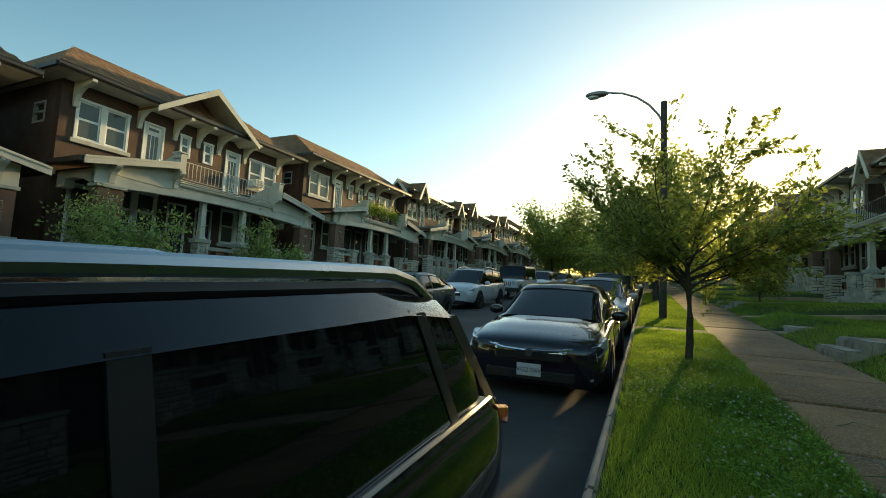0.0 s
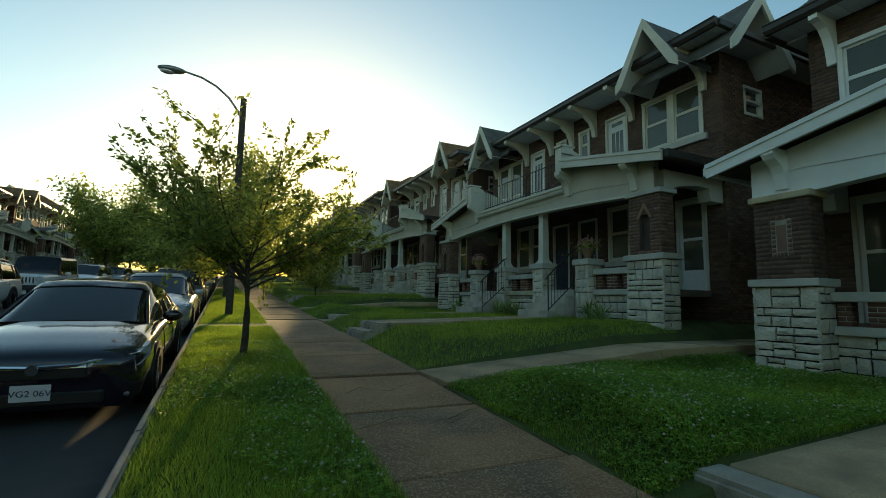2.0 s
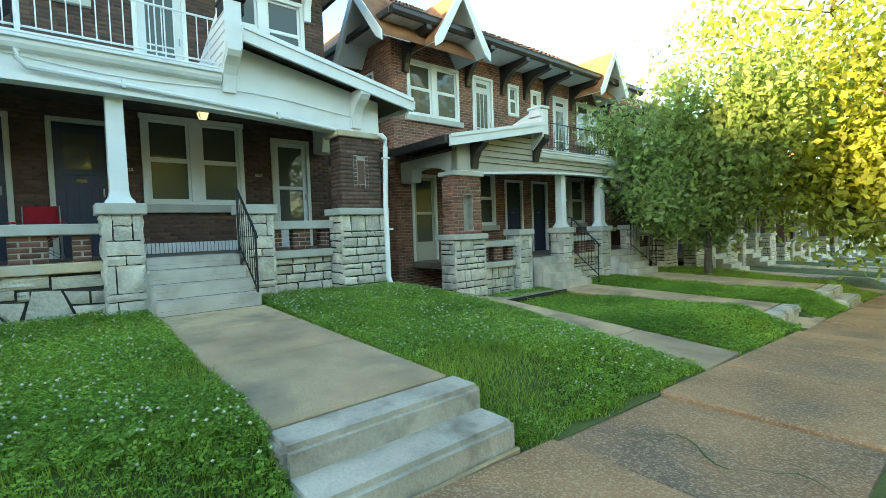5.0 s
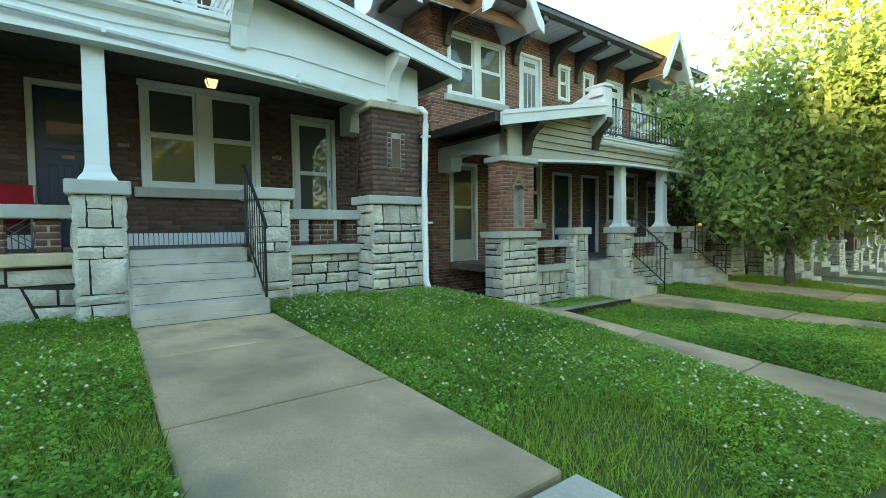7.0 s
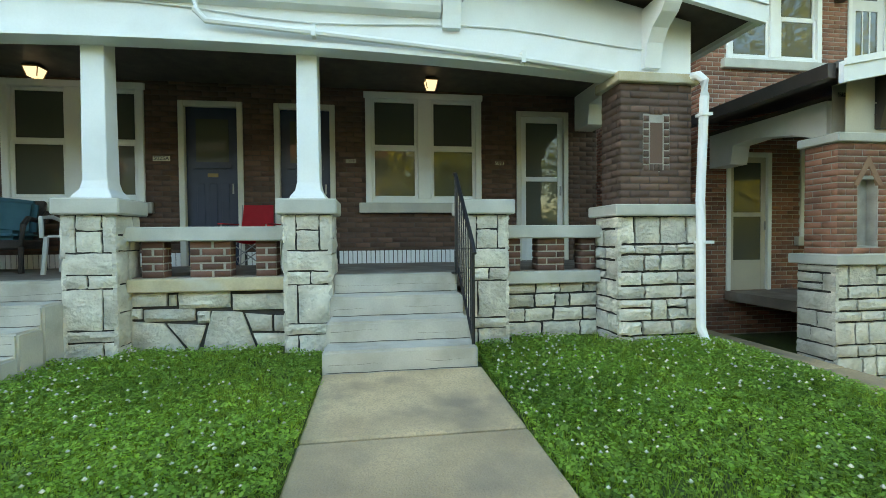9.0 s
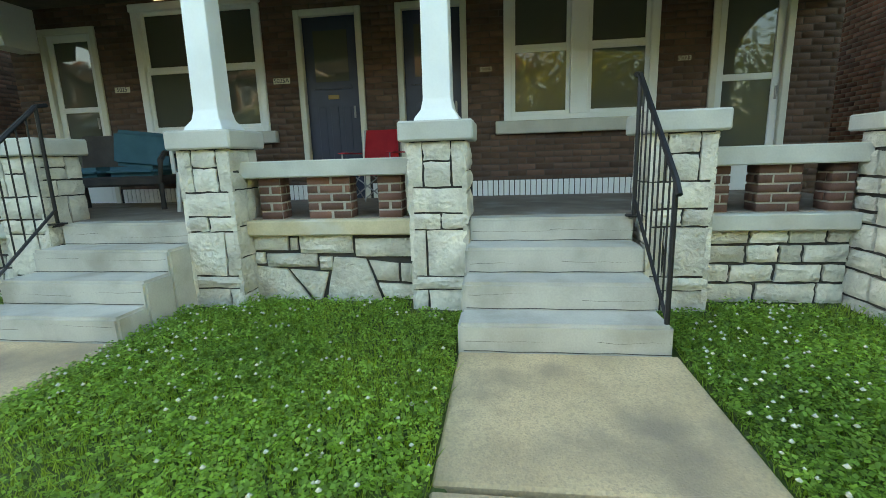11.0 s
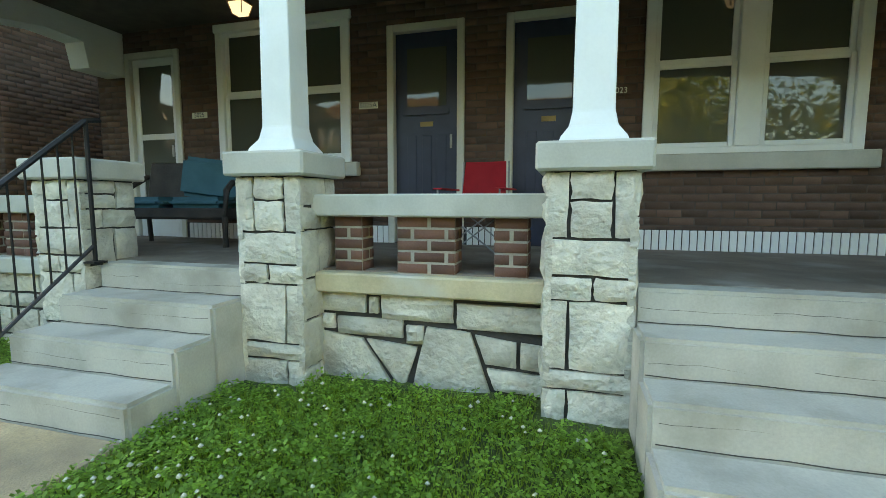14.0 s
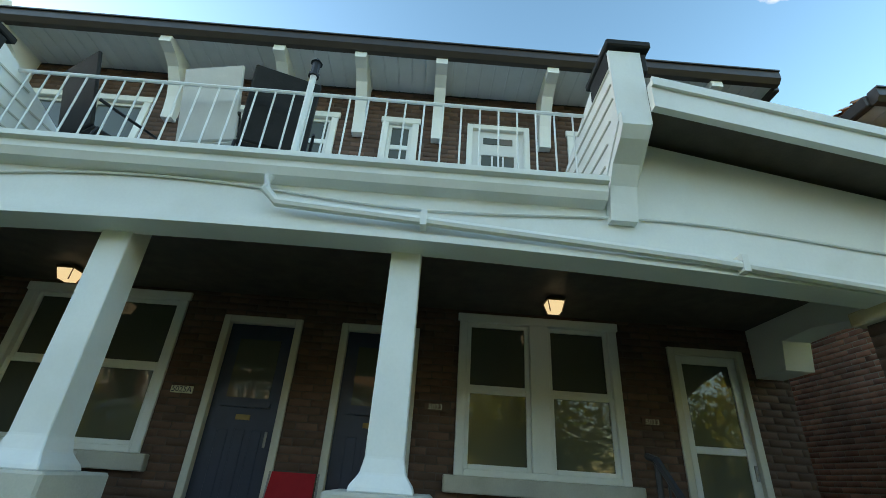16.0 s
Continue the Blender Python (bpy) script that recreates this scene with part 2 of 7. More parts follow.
M = {
    "brick": material("dark_brick", (0.16, 0.085, 0.06), 0.8, var=0.3, scale=2, fine=90, bump=0.4, dist=0.006, island=0.6, objrand=0.6),
    "brick_red": material("red_brick", (0.33, 0.13, 0.08), 0.8, var=0.3, scale=2, fine=90, bump=0.4, dist=0.006, island=0.6, objrand=0.6),
    "brick_mid": material("brown_red_brick", (0.2, 0.085, 0.06), 0.8, var=0.35, scale=2, fine=90, bump=0.4, dist=0.006, island=0.6, objrand=0.7),
    "mortar": material("mortar", (0.12, 0.085, 0.07), 0.9, var=0.3, fine=120, bump=0.3),
    "mortar_pale": material("pale_mortar", (0.42, 0.37, 0.31), 0.9, var=0.3, fine=120, bump=0.3),
    "stone": material("rockfaced_limestone", (0.68, 0.63, 0.53), 0.85, var=0.3, scale=4, fine=24, bump=1.0, dist=0.03, island=0.25, objrand=0.3, stain=((0.28, 0.25, 0.2), 3.0, 0.5)),
    "stone_joint": material("stone_joint", (0.06, 0.056, 0.052), 0.95, var=0.35, fine=80, bump=0.4),
    "cast": material("cast_stone_trim", (0.52, 0.51, 0.45), 0.8, var=0.15, scale=3, fine=70, bump=0.25, dist=0.005, stain=((0.3, 0.28, 0.22), 2.2, 0.45)),
    "sill": material("ochre_stained_stone", (0.6, 0.49, 0.32), 0.85, var=0.25, scale=4, fine=70, bump=0.3, dist=0.006, stain=((0.55, 0.53, 0.46), 2.5, 0.8)),
    "step": material("painted_concrete_step", (0.5, 0.475, 0.41), 0.75, var=0.25, scale=2.5, fine=80, bump=0.35, dist=0.005, stain=((0.25, 0.22, 0.17), 2.6, 0.6)),
    "old_step": material("grimy_worn_concrete", (0.5, 0.46, 0.38), 0.85, var=0.35, scale=2.5, fine=50, bump=0.8, dist=0.012, objrand=0.15, stain=((0.13, 0.11, 0.08), 3.0, 0.85)),
    "white": material("white_paint", (0.80, 0.82, 0.80), 0.5, var=0.06, scale=2, fine=50, bump=0.06, dist=0.003, stain=((0.58, 0.57, 0.5), 1.6, 0.3)),
    "cream": material("cream_trim_paint", (0.62, 0.60, 0.52), 0.6, var=0.12, scale=2, fine=50, bump=0.08, dist=0.003),
    "tan": material("tan_siding_paint", (0.5, 0.46, 0.37), 0.6, var=0.12, scale=2, fine=50, bump=0.08, dist=0.003),
    "soffit": material("soffit_vinyl", (0.66, 0.68, 0.68), 0.55, var=0.06, bump=0.05, dist=0.002),
    "gutter_dark": material("dark_brown_gutter", (0.045, 0.035, 0.03), 0.4, var=0.2, bump=0.05),
    "ceiling": material("dark_brown_ceiling_boards", (0.1, 0.078, 0.065), 0.6, var=0.25, bump=0.1),
    "porch_floor": material("worn_porch_concrete", (0.25, 0.19, 0.15), 0.8, var=0.25, scale=3, fine=70, bump=0.2, stain=((0.36, 0.33, 0.3), 2.5, 0.6)),
    "door": material("dark_door_paint", (0.02, 0.03, 0.06), 0.4, var=0.15, bump=0.05),
    "door_white": material("white_door_paint", (0.68, 0.69, 0.68), 0.45, var=0.06, bump=0.04),
    "iron": material("black_wrought_iron", (0.02, 0.02, 0.022), 0.45, 0.3, var=0.2, bump=0.1),
    "glass": glass_material("window_glass", base=(0.08, 0.085, 0.068)),
    "blind": material("closed_pale_blind", (0.5, 0.55, 0.56), 0.6, var=0.1, bump=0.05),
    "curtain": material("dim_room_curtain", (0.12, 0.12, 0.09), 0.9, var=0.3, bump=0.1),
    "shingle": material("grey_asphalt_shingle", (0.13, 0.13, 0.125), 0.9, var=0.35, scale=3, fine=70, bump=0.5, island=0.4),
    "shingle_brown": material("brown_asphalt_shingle", (0.27, 0.15, 0.08), 0.9, var=0.4, scale=3, fine=70, bump=0.5, island=0.5),
    "tile": material("orange_clay_roof_tile", (0.42, 0.17, 0.07), 0.75, var=0.35, scale=3, fine=40, bump=0.3, island=0.5, objrand=0.4),
    "asphalt": material("worn_asphalt", (0.06, 0.06, 0.062), 0.85, var=0.3, scale=0.8, fine=180, bump=0.4, dist=0.006, stain=((0.1, 0.1, 0.1), 0.7, 0.6)),
    "kerb": material("granite_kerb", (0.36, 0.33, 0.3), 0.8, var=0.3, scale=3, fine=90, bump=0.4),
    "paving": material("exposed_aggregate_pavement", (0.36, 0.185, 0.085), 0.8, var=0.45, scale=1.2, fine=90, bump=0.7, dist=0.006, objrand=0.3, stain=((0.12, 0.085, 0.06), 1.1, 0.75), pebble=((0.55, 0.38, 0.24), 80.0, 0.55)),
    "path": material("weathered_concrete_path", (0.55, 0.39, 0.225), 0.85, var=0.4, scale=1.5, fine=90, bump=0.6, dist=0.006, objrand=0.3, stain=((0.16, 0.13, 0.1), 1.4, 0.75), pebble=((0.3, 0.22, 0.15), 90.0, 0.5)),
    "soil": material("lawn_soil", (0.055, 0.08, 0.02), 0.95, var=0.4, scale=2, fine=60, bump=0.8, dist=0.03, alt=(0.09, 0.13, 0.027)),
    "grass": leaf_material("grass_blades", (0.36, 0.5, 0.08), (0.2, 0.34, 0.06)),
    "clover": leaf_material("clover_leaves", (0.33, 0.56, 0.11), (0.19, 0.38, 0.07)),
    "petal": material("white_clover_flower", (0.62, 0.6, 0.46), 0.7, var=0.2, bump=0),
    "bark": material("grey_bark", (0.1, 0.08, 0.06), 0.9, var=0.4, scale=8, fine=40, bump=0.8, dist=0.02),
    "leaf": leaf_material("elm_leaves", (0.27, 0.34, 0.08), (0.35, 0.38, 0.1)),
    "leaf_bright": leaf_material("linden_leaves", (0.32, 0.4, 0.08), (0.42, 0.46, 0.1)),
    "leaf_deep": leaf_material("dogwood_leaves", (0.27, 0.4, 0.14), (0.38, 0.5, 0.2)),
    "car_black": material("black_car_paint", (0.006, 0.006, 0.007), 0.12, 0.0, var=0.05, bump=0, coat=1.0),
    "car_plum": material("dark_plum_car_paint", (0.01, 0.007, 0.015), 0.15, 0.0, var=0.05, bump=0, coat=1.0),
    "car_white": material("white_car_paint", (0.7, 0.71, 0.72), 0.35, var=0.03, bump=0, coat=0.8),
    "car_silver": material("silver_car_paint", (0.45, 0.47, 0.5), 0.3, 0.5, var=0.03, bump=0, coat=0.8),
    "car_grey": material("grey_car_paint", (0.16, 0.17, 0.18), 0.3, 0.4, var=0.03, bump=0, coat=0.8),
    "car_glass": glass_material("tinted_car_glass", base=(0.006, 0.007, 0.008)),
    "rubber": material("tyre_rubber", (0.018, 0.018, 0.018), 0.85, var=0.2, bump=0.2),
    "chrome": material("chrome", (0.75, 0.76, 0.78), 0.12, 1.0, var=0.03, bump=0),
    "alloy": material("wheel_alloy", (0.5, 0.5, 0.52), 0.3, 0.9, var=0.05, bump=0),
    "lens_red": material("red_tail_lens", (0.45, 0.015, 0.012), 0.1, var=0.05, bump=0, coat=1.0),
    "lens_clear": material("clear_lamp_lens", (0.55, 0.58, 0.62), 0.08, 0.3, var=0.1, scale=20, bump=0, coat=1.0),
    "plastic_black": material("black_plastic", (0.02, 0.02, 0.02), 0.5, var=0.1, bump=0.05),
    "plate": material("licence_plate", (0.72, 0.74, 0.78), 0.4, var=0.05, bump=0),
    "ink": material("blue_black_print", (0.02, 0.025, 0.06), 0.6, var=0.05, bump=0),
    "red_cloth": material("red_canvas", (0.68, 0.025, 0.04), 0.8, var=0.15, scale=5, fine=200, bump=0.2),
    "teal_cloth": material("teal_cushion", (0.015, 0.1, 0.13), 0.85, var=0.2, scale=5, fine=200, bump=0.2),
    "wicker": material("dark_wicker", (0.035, 0.026, 0.022), 0.6, var=0.4, fine=150, bump=0.6),
    "resin": material("pale_resin", (0.55, 0.54, 0.5), 0.5, var=0.08, bump=0.05),
    "steel": material("galvanised_steel", (0.3, 0.3, 0.3), 0.45, 0.7, var=0.15, bump=0.05),
    "lamp_glow": glow_material("lit_lamp_glass", (1.0, 0.88, 0.6), 0.06),
    "brass": material("aged_brass", (0.25, 0.17, 0.07), 0.4, 0.8, var=0.2, bump=0.05),
    "number": material("pale_number_tile", (0.7, 0.68, 0.55), 0.5, var=0.08, bump=0.05),
    "green_tape": material("neon_green_ribbon", (0.03, 0.75, 0.08), 0.6, var=0.1, bump=0.1),
    "pink": material("pink_petals", (0.65, 0.3, 0.3), 0.7, var=0.3, scale=20, bump=0.1),
    "pot": material("terracotta_pot", (0.3, 0.16, 0.1), 0.8, var=0.2, bump=0.1),
    "block": material("black_roof_felt", (0.02, 0.02, 0.02), 0.9, var=0.2, bump=0.2),
    "mulch": material("pale_pebbles", (0.5, 0.45, 0.34), 0.9, var=0.3, scale=30, fine=60, bump=0.8, dist=0.02),
}

# ---- building helpers ----
GRADE, BASE = 0.05, 0.53


def street(y):
    """Height of the pavement at y along the street."""
    return BASE + GRADE * max(-60.0, min(150.0, y))


def bm_new():
    return bmesh.new()


def box(bm, x0, x1, y0, y1, z0, z1, m=None):
    c = [(x, y, z) for x in (x0, x1) for y in (y0, y1) for z in (z0, z1)]
    v = [bm.verts.new(m @ Vector(p) if m else p) for p in c]
    for f in ((0, 1, 3, 2), (4, 6, 7, 5), (0, 4, 5, 1), (2, 3, 7, 6), (0, 2, 6, 4), (1, 5, 7, 3)):
        bm.faces.new([v[i] for i in f])
    return v


def bevel(bm, w=0.01, seg=1):
    bmesh.ops.bevel(bm, geom=list(bm.edges), offset=w, segments=seg, affect="EDGES", clamp_overlap=True)
    return bm


def prism(bm, pts, axis, a, b):
    """Extrudes a polygon given in the two other axes from a to b along axis."""
    def at(p, h):
        return {"x": (h, p[0], p[1]), "y": (p[0], h, p[1]), "z": (p[0], p[1], h)}[axis]
    lo = [bm.verts.new(at(p, a)) for p in pts]
    hi = [bm.verts.new(at(p, b)) for p in pts]
    bm.faces.new(lo), bm.faces.new(hi[::-1])
    for i in range(len(pts)):
        j = (i + 1) % len(pts)
        bm.faces.new((lo[i], hi[i], hi[j], lo[j]))
    return bm


def tube(bm, pts, r, n=8, r2=None, caps=True):
    rings = []
    pts = [Vector(p) for p in pts]
    for i, p in enumerate(pts):
        d = (pts[min(i + 1, len(pts) - 1)] - pts[max(i - 1, 0)]).normalized()
        q = d.to_track_quat("Z", "Y")
        rad = r if r2 is None else r + (r2 - r) * i / max(1, len(pts) - 1)
        rings.append([bm.verts.new(p + q @ Vector((rad * math.cos(k * math.tau / n), rad * math.sin(k * math.tau / n), 0))) for k in range(n)])
    for a_, b_ in zip(rings, rings[1:]):
        for k in range(n):
            bm.faces.new((a_[k], a_[(k + 1) % n], b_[(k + 1) % n], b_[k]))
    if caps:
        bm.faces.new(rings[0][::-1]), bm.faces.new(rings[-1])
    return bm


def mesh_of(bm, name, mat, smooth=False):
    bmesh.ops.recalc_face_normals(bm, faces=bm.faces)
    me = bpy.data.meshes.new(name)
    bm.to_mesh(me)
    bm.free()
    me.materials.append(mat)
    if smooth:
        me.shade_smooth()
        if smooth != "all":
            me.set_sharp_from_angle(angle=radians(38))
    return me


def part(name, bm, mat, parent, label="", smooth=False, at=None):
    ob = new(name, bm if isinstance(bm, bpy.types.Mesh) else mesh_of(bm, name, mat, smooth))
    ob.parent = parent
    if at is not None:
        ob.matrix_basis = at
    return tagged(ob, label)


def thing(name, m, label, category, group="", kind=""):
    ob = new(name)
    ob.empty_display_size = 0.2
    ob.matrix_basis = m
    return tagged(ob, label, category, group, kind)


def solid(name, bm, mat, label="", category="", kind="", smooth=False):
    return tagged(new(name, mesh_of(bm, name, mat, smooth)), label, category, "", kind)


def raw_mesh(name, verts, faces, mat):
    me = bpy.data.meshes.new(name)
    nv, nf, k = len(verts), len(faces), faces.shape[1]
    me.vertices.add(nv)
    me.vertices.foreach_set("co", np.asarray(verts, np.float32).ravel())
    me.loops.add(nf * k)
    me.loops.foreach_set("vertex_index", np.asarray(faces, np.int32).ravel())
    me.polygons.add(nf)
    me.polygons.foreach_set("loop_start", np.arange(0, nf * k, k, dtype=np.int32))
    me.update(calc_edges=True)
    me.materials.append(mat)
    return me

# ---- faces: a along the wall, b up, outward towards the third axis ----
def face_front(x):
    return Matrix(((0, 0, -1, x), (-1, 0, 0, 0), (0, 1, 0, 0), (0, 0, 0, 1)))


def face_south(x, y):
    return Matrix(((1, 0, 0, x), (0, 0, -1, y), (0, 1, 0, 0), (0, 0, 0, 1)))


def face_north(x, y):
    return Matrix(((-1, 0, 0, x), (0, 0, 1, y), (0, 1, 0, 0), (0, 0, 0, 1)))


def stone_bm(w, h, d, rng, bm=None, m=None):
    """One rock-faced stone, w x h, proud by d, its back at 0."""
    bm = bm or bm_new()
    n = 5
    g = []
    for j in range(n):
        for i in range(n):
            edge = i in (0, n - 1) or j in (0, n - 1)
            u, v = i / (n - 1), j / (n - 1)
            z = d * (0.5 + rng.random() * 0.25) if edge else d * (0.8 + rng.random() * 0.75)
            jx = 0 if i in (0, n - 1) else (rng.random() - 0.5) * 0.2 / n
            jy = 0 if j in (0, n - 1) else (rng.random() - 0.5) * 0.2 / n
            ex = (rng.random() - 0.5) * min(0.016, w * 0.08) if edge else 0
            p = Vector(((u + jx) * w + ex, (v + jy) * h + ex * 0.7, z))
            g.append(bm.verts.new(m @ p if m else p))
    for j in range(n - 1):
        for i in range(n - 1):
            bm.faces.new((g[j * n + i], g[j * n + i + 1], g[(j + 1) * n + i + 1], g[(j + 1) * n + i]))
    rim = [g[i] for i in range(n)] + [g[j * n + n - 1] for j in range(1, n)] + [g[(n - 1) * n + i] for i in range(n - 2, -1, -1)] + [g[j * n] for j in range(n - 2, 0, -1)]
    back = []
    inv = m.inverted() if m else None
    for v in rim:
        p = inv @ v.co if m else v.co.copy()
        q = Vector((p.x, p.y, -0.02))
        back.append(bm.verts.new(m @ q if m else q))
    for i in range(len(rim)):
        j = (i + 1) % len(rim)
        bm.faces.new((rim[j], rim[i], back[i], back[j]))
    return bm


def ashlar(w, h, rng, low=0.1, high=0.26, long=0.5):
    """Random coursed layout of stones on a w x h panel: (a, b, width, height)."""
    out, b = [], 0.0
    while b < h - 0.01:
        rh = rng.uniform(low, high)
        if h - b - rh < low * 0.8:
            rh = h - b
        a0 = 0.0
        while a0 < w - 0.01:
            sw = rng.uniform(0.16, long)
            if w - a0 - sw < 0.13:
                sw = w - a0
            if rh > 0.2 and sw > 0.22 and rng.random() < 0.35:
                k = rng.uniform(0.4, 0.6)
                out += [(a0, b, sw, rh * k), (a0, b + rh * k, sw, rh * (1 - k))]
            else:
                out.append((a0, b, sw, rh))
            a0 += sw
        b += rh
    return out


def brick_rows(w, h, openings=(), bw=0.205, bh=0.062, jt=0.011):
    """Running bond on a w x h panel, clear of the openings (a0, a1, b0, b1)."""
    out, row, b = [], 0, jt / 2
    while b + bh <= h + 0.005:
        holes = sorted((o[0], o[1]) for o in openings if o[2] < b + bh * 0.5 < o[3])
        spans, a0 = [], 0.0
        for p, q in holes:
            if p > a0:
                spans.append((a0, p))
            a0 = max(a0, q)
        if a0 < w:
            spans.append((a0, w))
        for p, q in spans:
            a1 = math.floor(p / (bw + jt)) * (bw + jt) - (bw + jt) * (0.5 if row % 2 else 0)
            while a1 < q:
                lo, hi = max(a1, p), min(a1 + bw, q)
                if hi - lo > 0.03:
                    out.append((lo, b, hi - lo, bh))
                a1 += bw + jt
        b += bh + jt
        row += 1
    return out


def brick_mesh(name, bricks, m, mat, proud=0.007):
    """Many bricks in one mesh: five faces each, no backs."""
    r = np.asarray(bricks, float)
    n = len(r)
    a0, b0, a1, b1 = r[:, 0], r[:, 1], r[:, 0] + r[:, 2], r[:, 1] + r[:, 3]
    d = proud + np.random.RandomState(7).uniform(-0.002, 0.003, n)
    z = np.zeros(n)
    e = 0.003
    v = np.stack([np.stack(c, -1) for c in ((a0, b0, z), (a1, b0, z), (a1, b1, z), (a0, b1, z), (a0 + e, b0 + e, d), (a1 - e, b0 + e, d), (a1 - e, b1 - e, d), (a0 + e, b1 - e, d))], 1).reshape(-1, 3)
    mm = np.array(m)
    v = v @ mm[:3, :3].T + mm[:3, 3]
    f = np.array([(4, 5, 6, 7), (0, 1, 5, 4), (1, 2, 6, 5), (2, 3, 7, 6), (3, 0, 4, 7)])
    faces = (np.arange(n)[:, None, None] * 8 + f[None]).reshape(-1, 4)
    return raw_mesh(name, v, faces, mat)


def holed_wall(bm, x0, x1, w0, w1, z0, z1, holes):
    """A wall slab across y from w0 to w1 with rectangular holes (y0, y1, z0, z1)."""
    ys = sorted({w0, w1, *[h[0] for h in holes], *[h[1] for h in holes]})
    for ya, yb in zip(ys, ys[1:]):
        mid, z = (ya + yb) / 2, z0
        for h in sorted((h for h in holes if h[0] < mid < h[1]), key=lambda h: h[2]):
            if h[2] > z:
                box(bm, x0, x1, ya, yb, z, h[2])
            z = h[3]
        if z < z1:
            box(bm, x0, x1, ya, yb, z, z1)
    bmesh.ops.remove_doubles(bm, verts=bm.verts, dist=0.0005)
    return bm


def sash_window(parent, y0, y1, z0, z1, trim, pair=True, back="curtain", sill=True, x=0.0, curtain_z=0.0):
    """A double-hung window (or a pair of them) in the opening, with casing, sashes, panes and sill."""
    w = new("window")
    w.parent = parent
    bm = bm_new()
    c = 0.09
    box(bm, x - 0.035, x + 0.1, y0, y0 + c, z0, z1), box(bm, x - 0.035, x + 0.1, y1 - c, y1, z0, z1)
    box(bm, x - 0.04, x + 0.1, y0 - 0.02, y1 + 0.02, z1, z1 + c), box(bm, x - 0.035, x + 0.1, y0 + c, y1 - c, z0, z0 + 0.06)
    ym = (y0 + y1) / 2
    if pair:
        box(bm, x - 0.035, x + 0.1, ym - 0.1, ym + 0.1, z0 + 0.06, z1)
    part("window_frame", bevel(bm, 0.006), M[trim], w)
    spans = [(y0 + c, ym - 0.1), (ym + 0.1, y1 - c)] if pair else [(y0 + c, y1 - c)]
    zm = (z0 + z1) / 2 + 0.05
    for a0, a1 in spans:
        for lo, hi, dx in ((z0 + 0.06, zm, 0.0), (zm, z1, 0.025)):
            bm = bm_new()
            s = 0.045
            box(bm, x + dx, x + dx + 0.04, a0, a0 + s, lo, hi), box(bm, x + dx, x + dx + 0.04, a1 - s, a1, lo, hi)
            box(bm, x + dx, x + dx + 0.04, a0 + s, a1 - s, lo, lo + s), box(bm, x + dx, x + dx + 0.04, a0 + s, a1 - s, hi - s, hi)
            part("sash", bevel(bm, 0.004), M[trim], w)
            bm = bm_new()
            box(bm, x + dx + 0.018, x + dx + 0.023, a0 + s, a1 - s, lo + s, hi - s)
            part("pane", bm, M["glass"], w)
    if back == "blind":
        bm = bm_new()
        box(bm, x + 0.085, x + 0.09, y0 + c, y1 - c, z0 + 0.06 + curtain_z, z1)
        part("blind", bm, M["blind"], w)
    if sill:
        bm = bm_new()
        box(bm, x - 0.09, x + 0.1, y0 - 0.1, y1 + 0.1, z0 - 0.15, z0)
        part("window_sill", bevel(bm, 0.01), M["cast"], w)
    return w


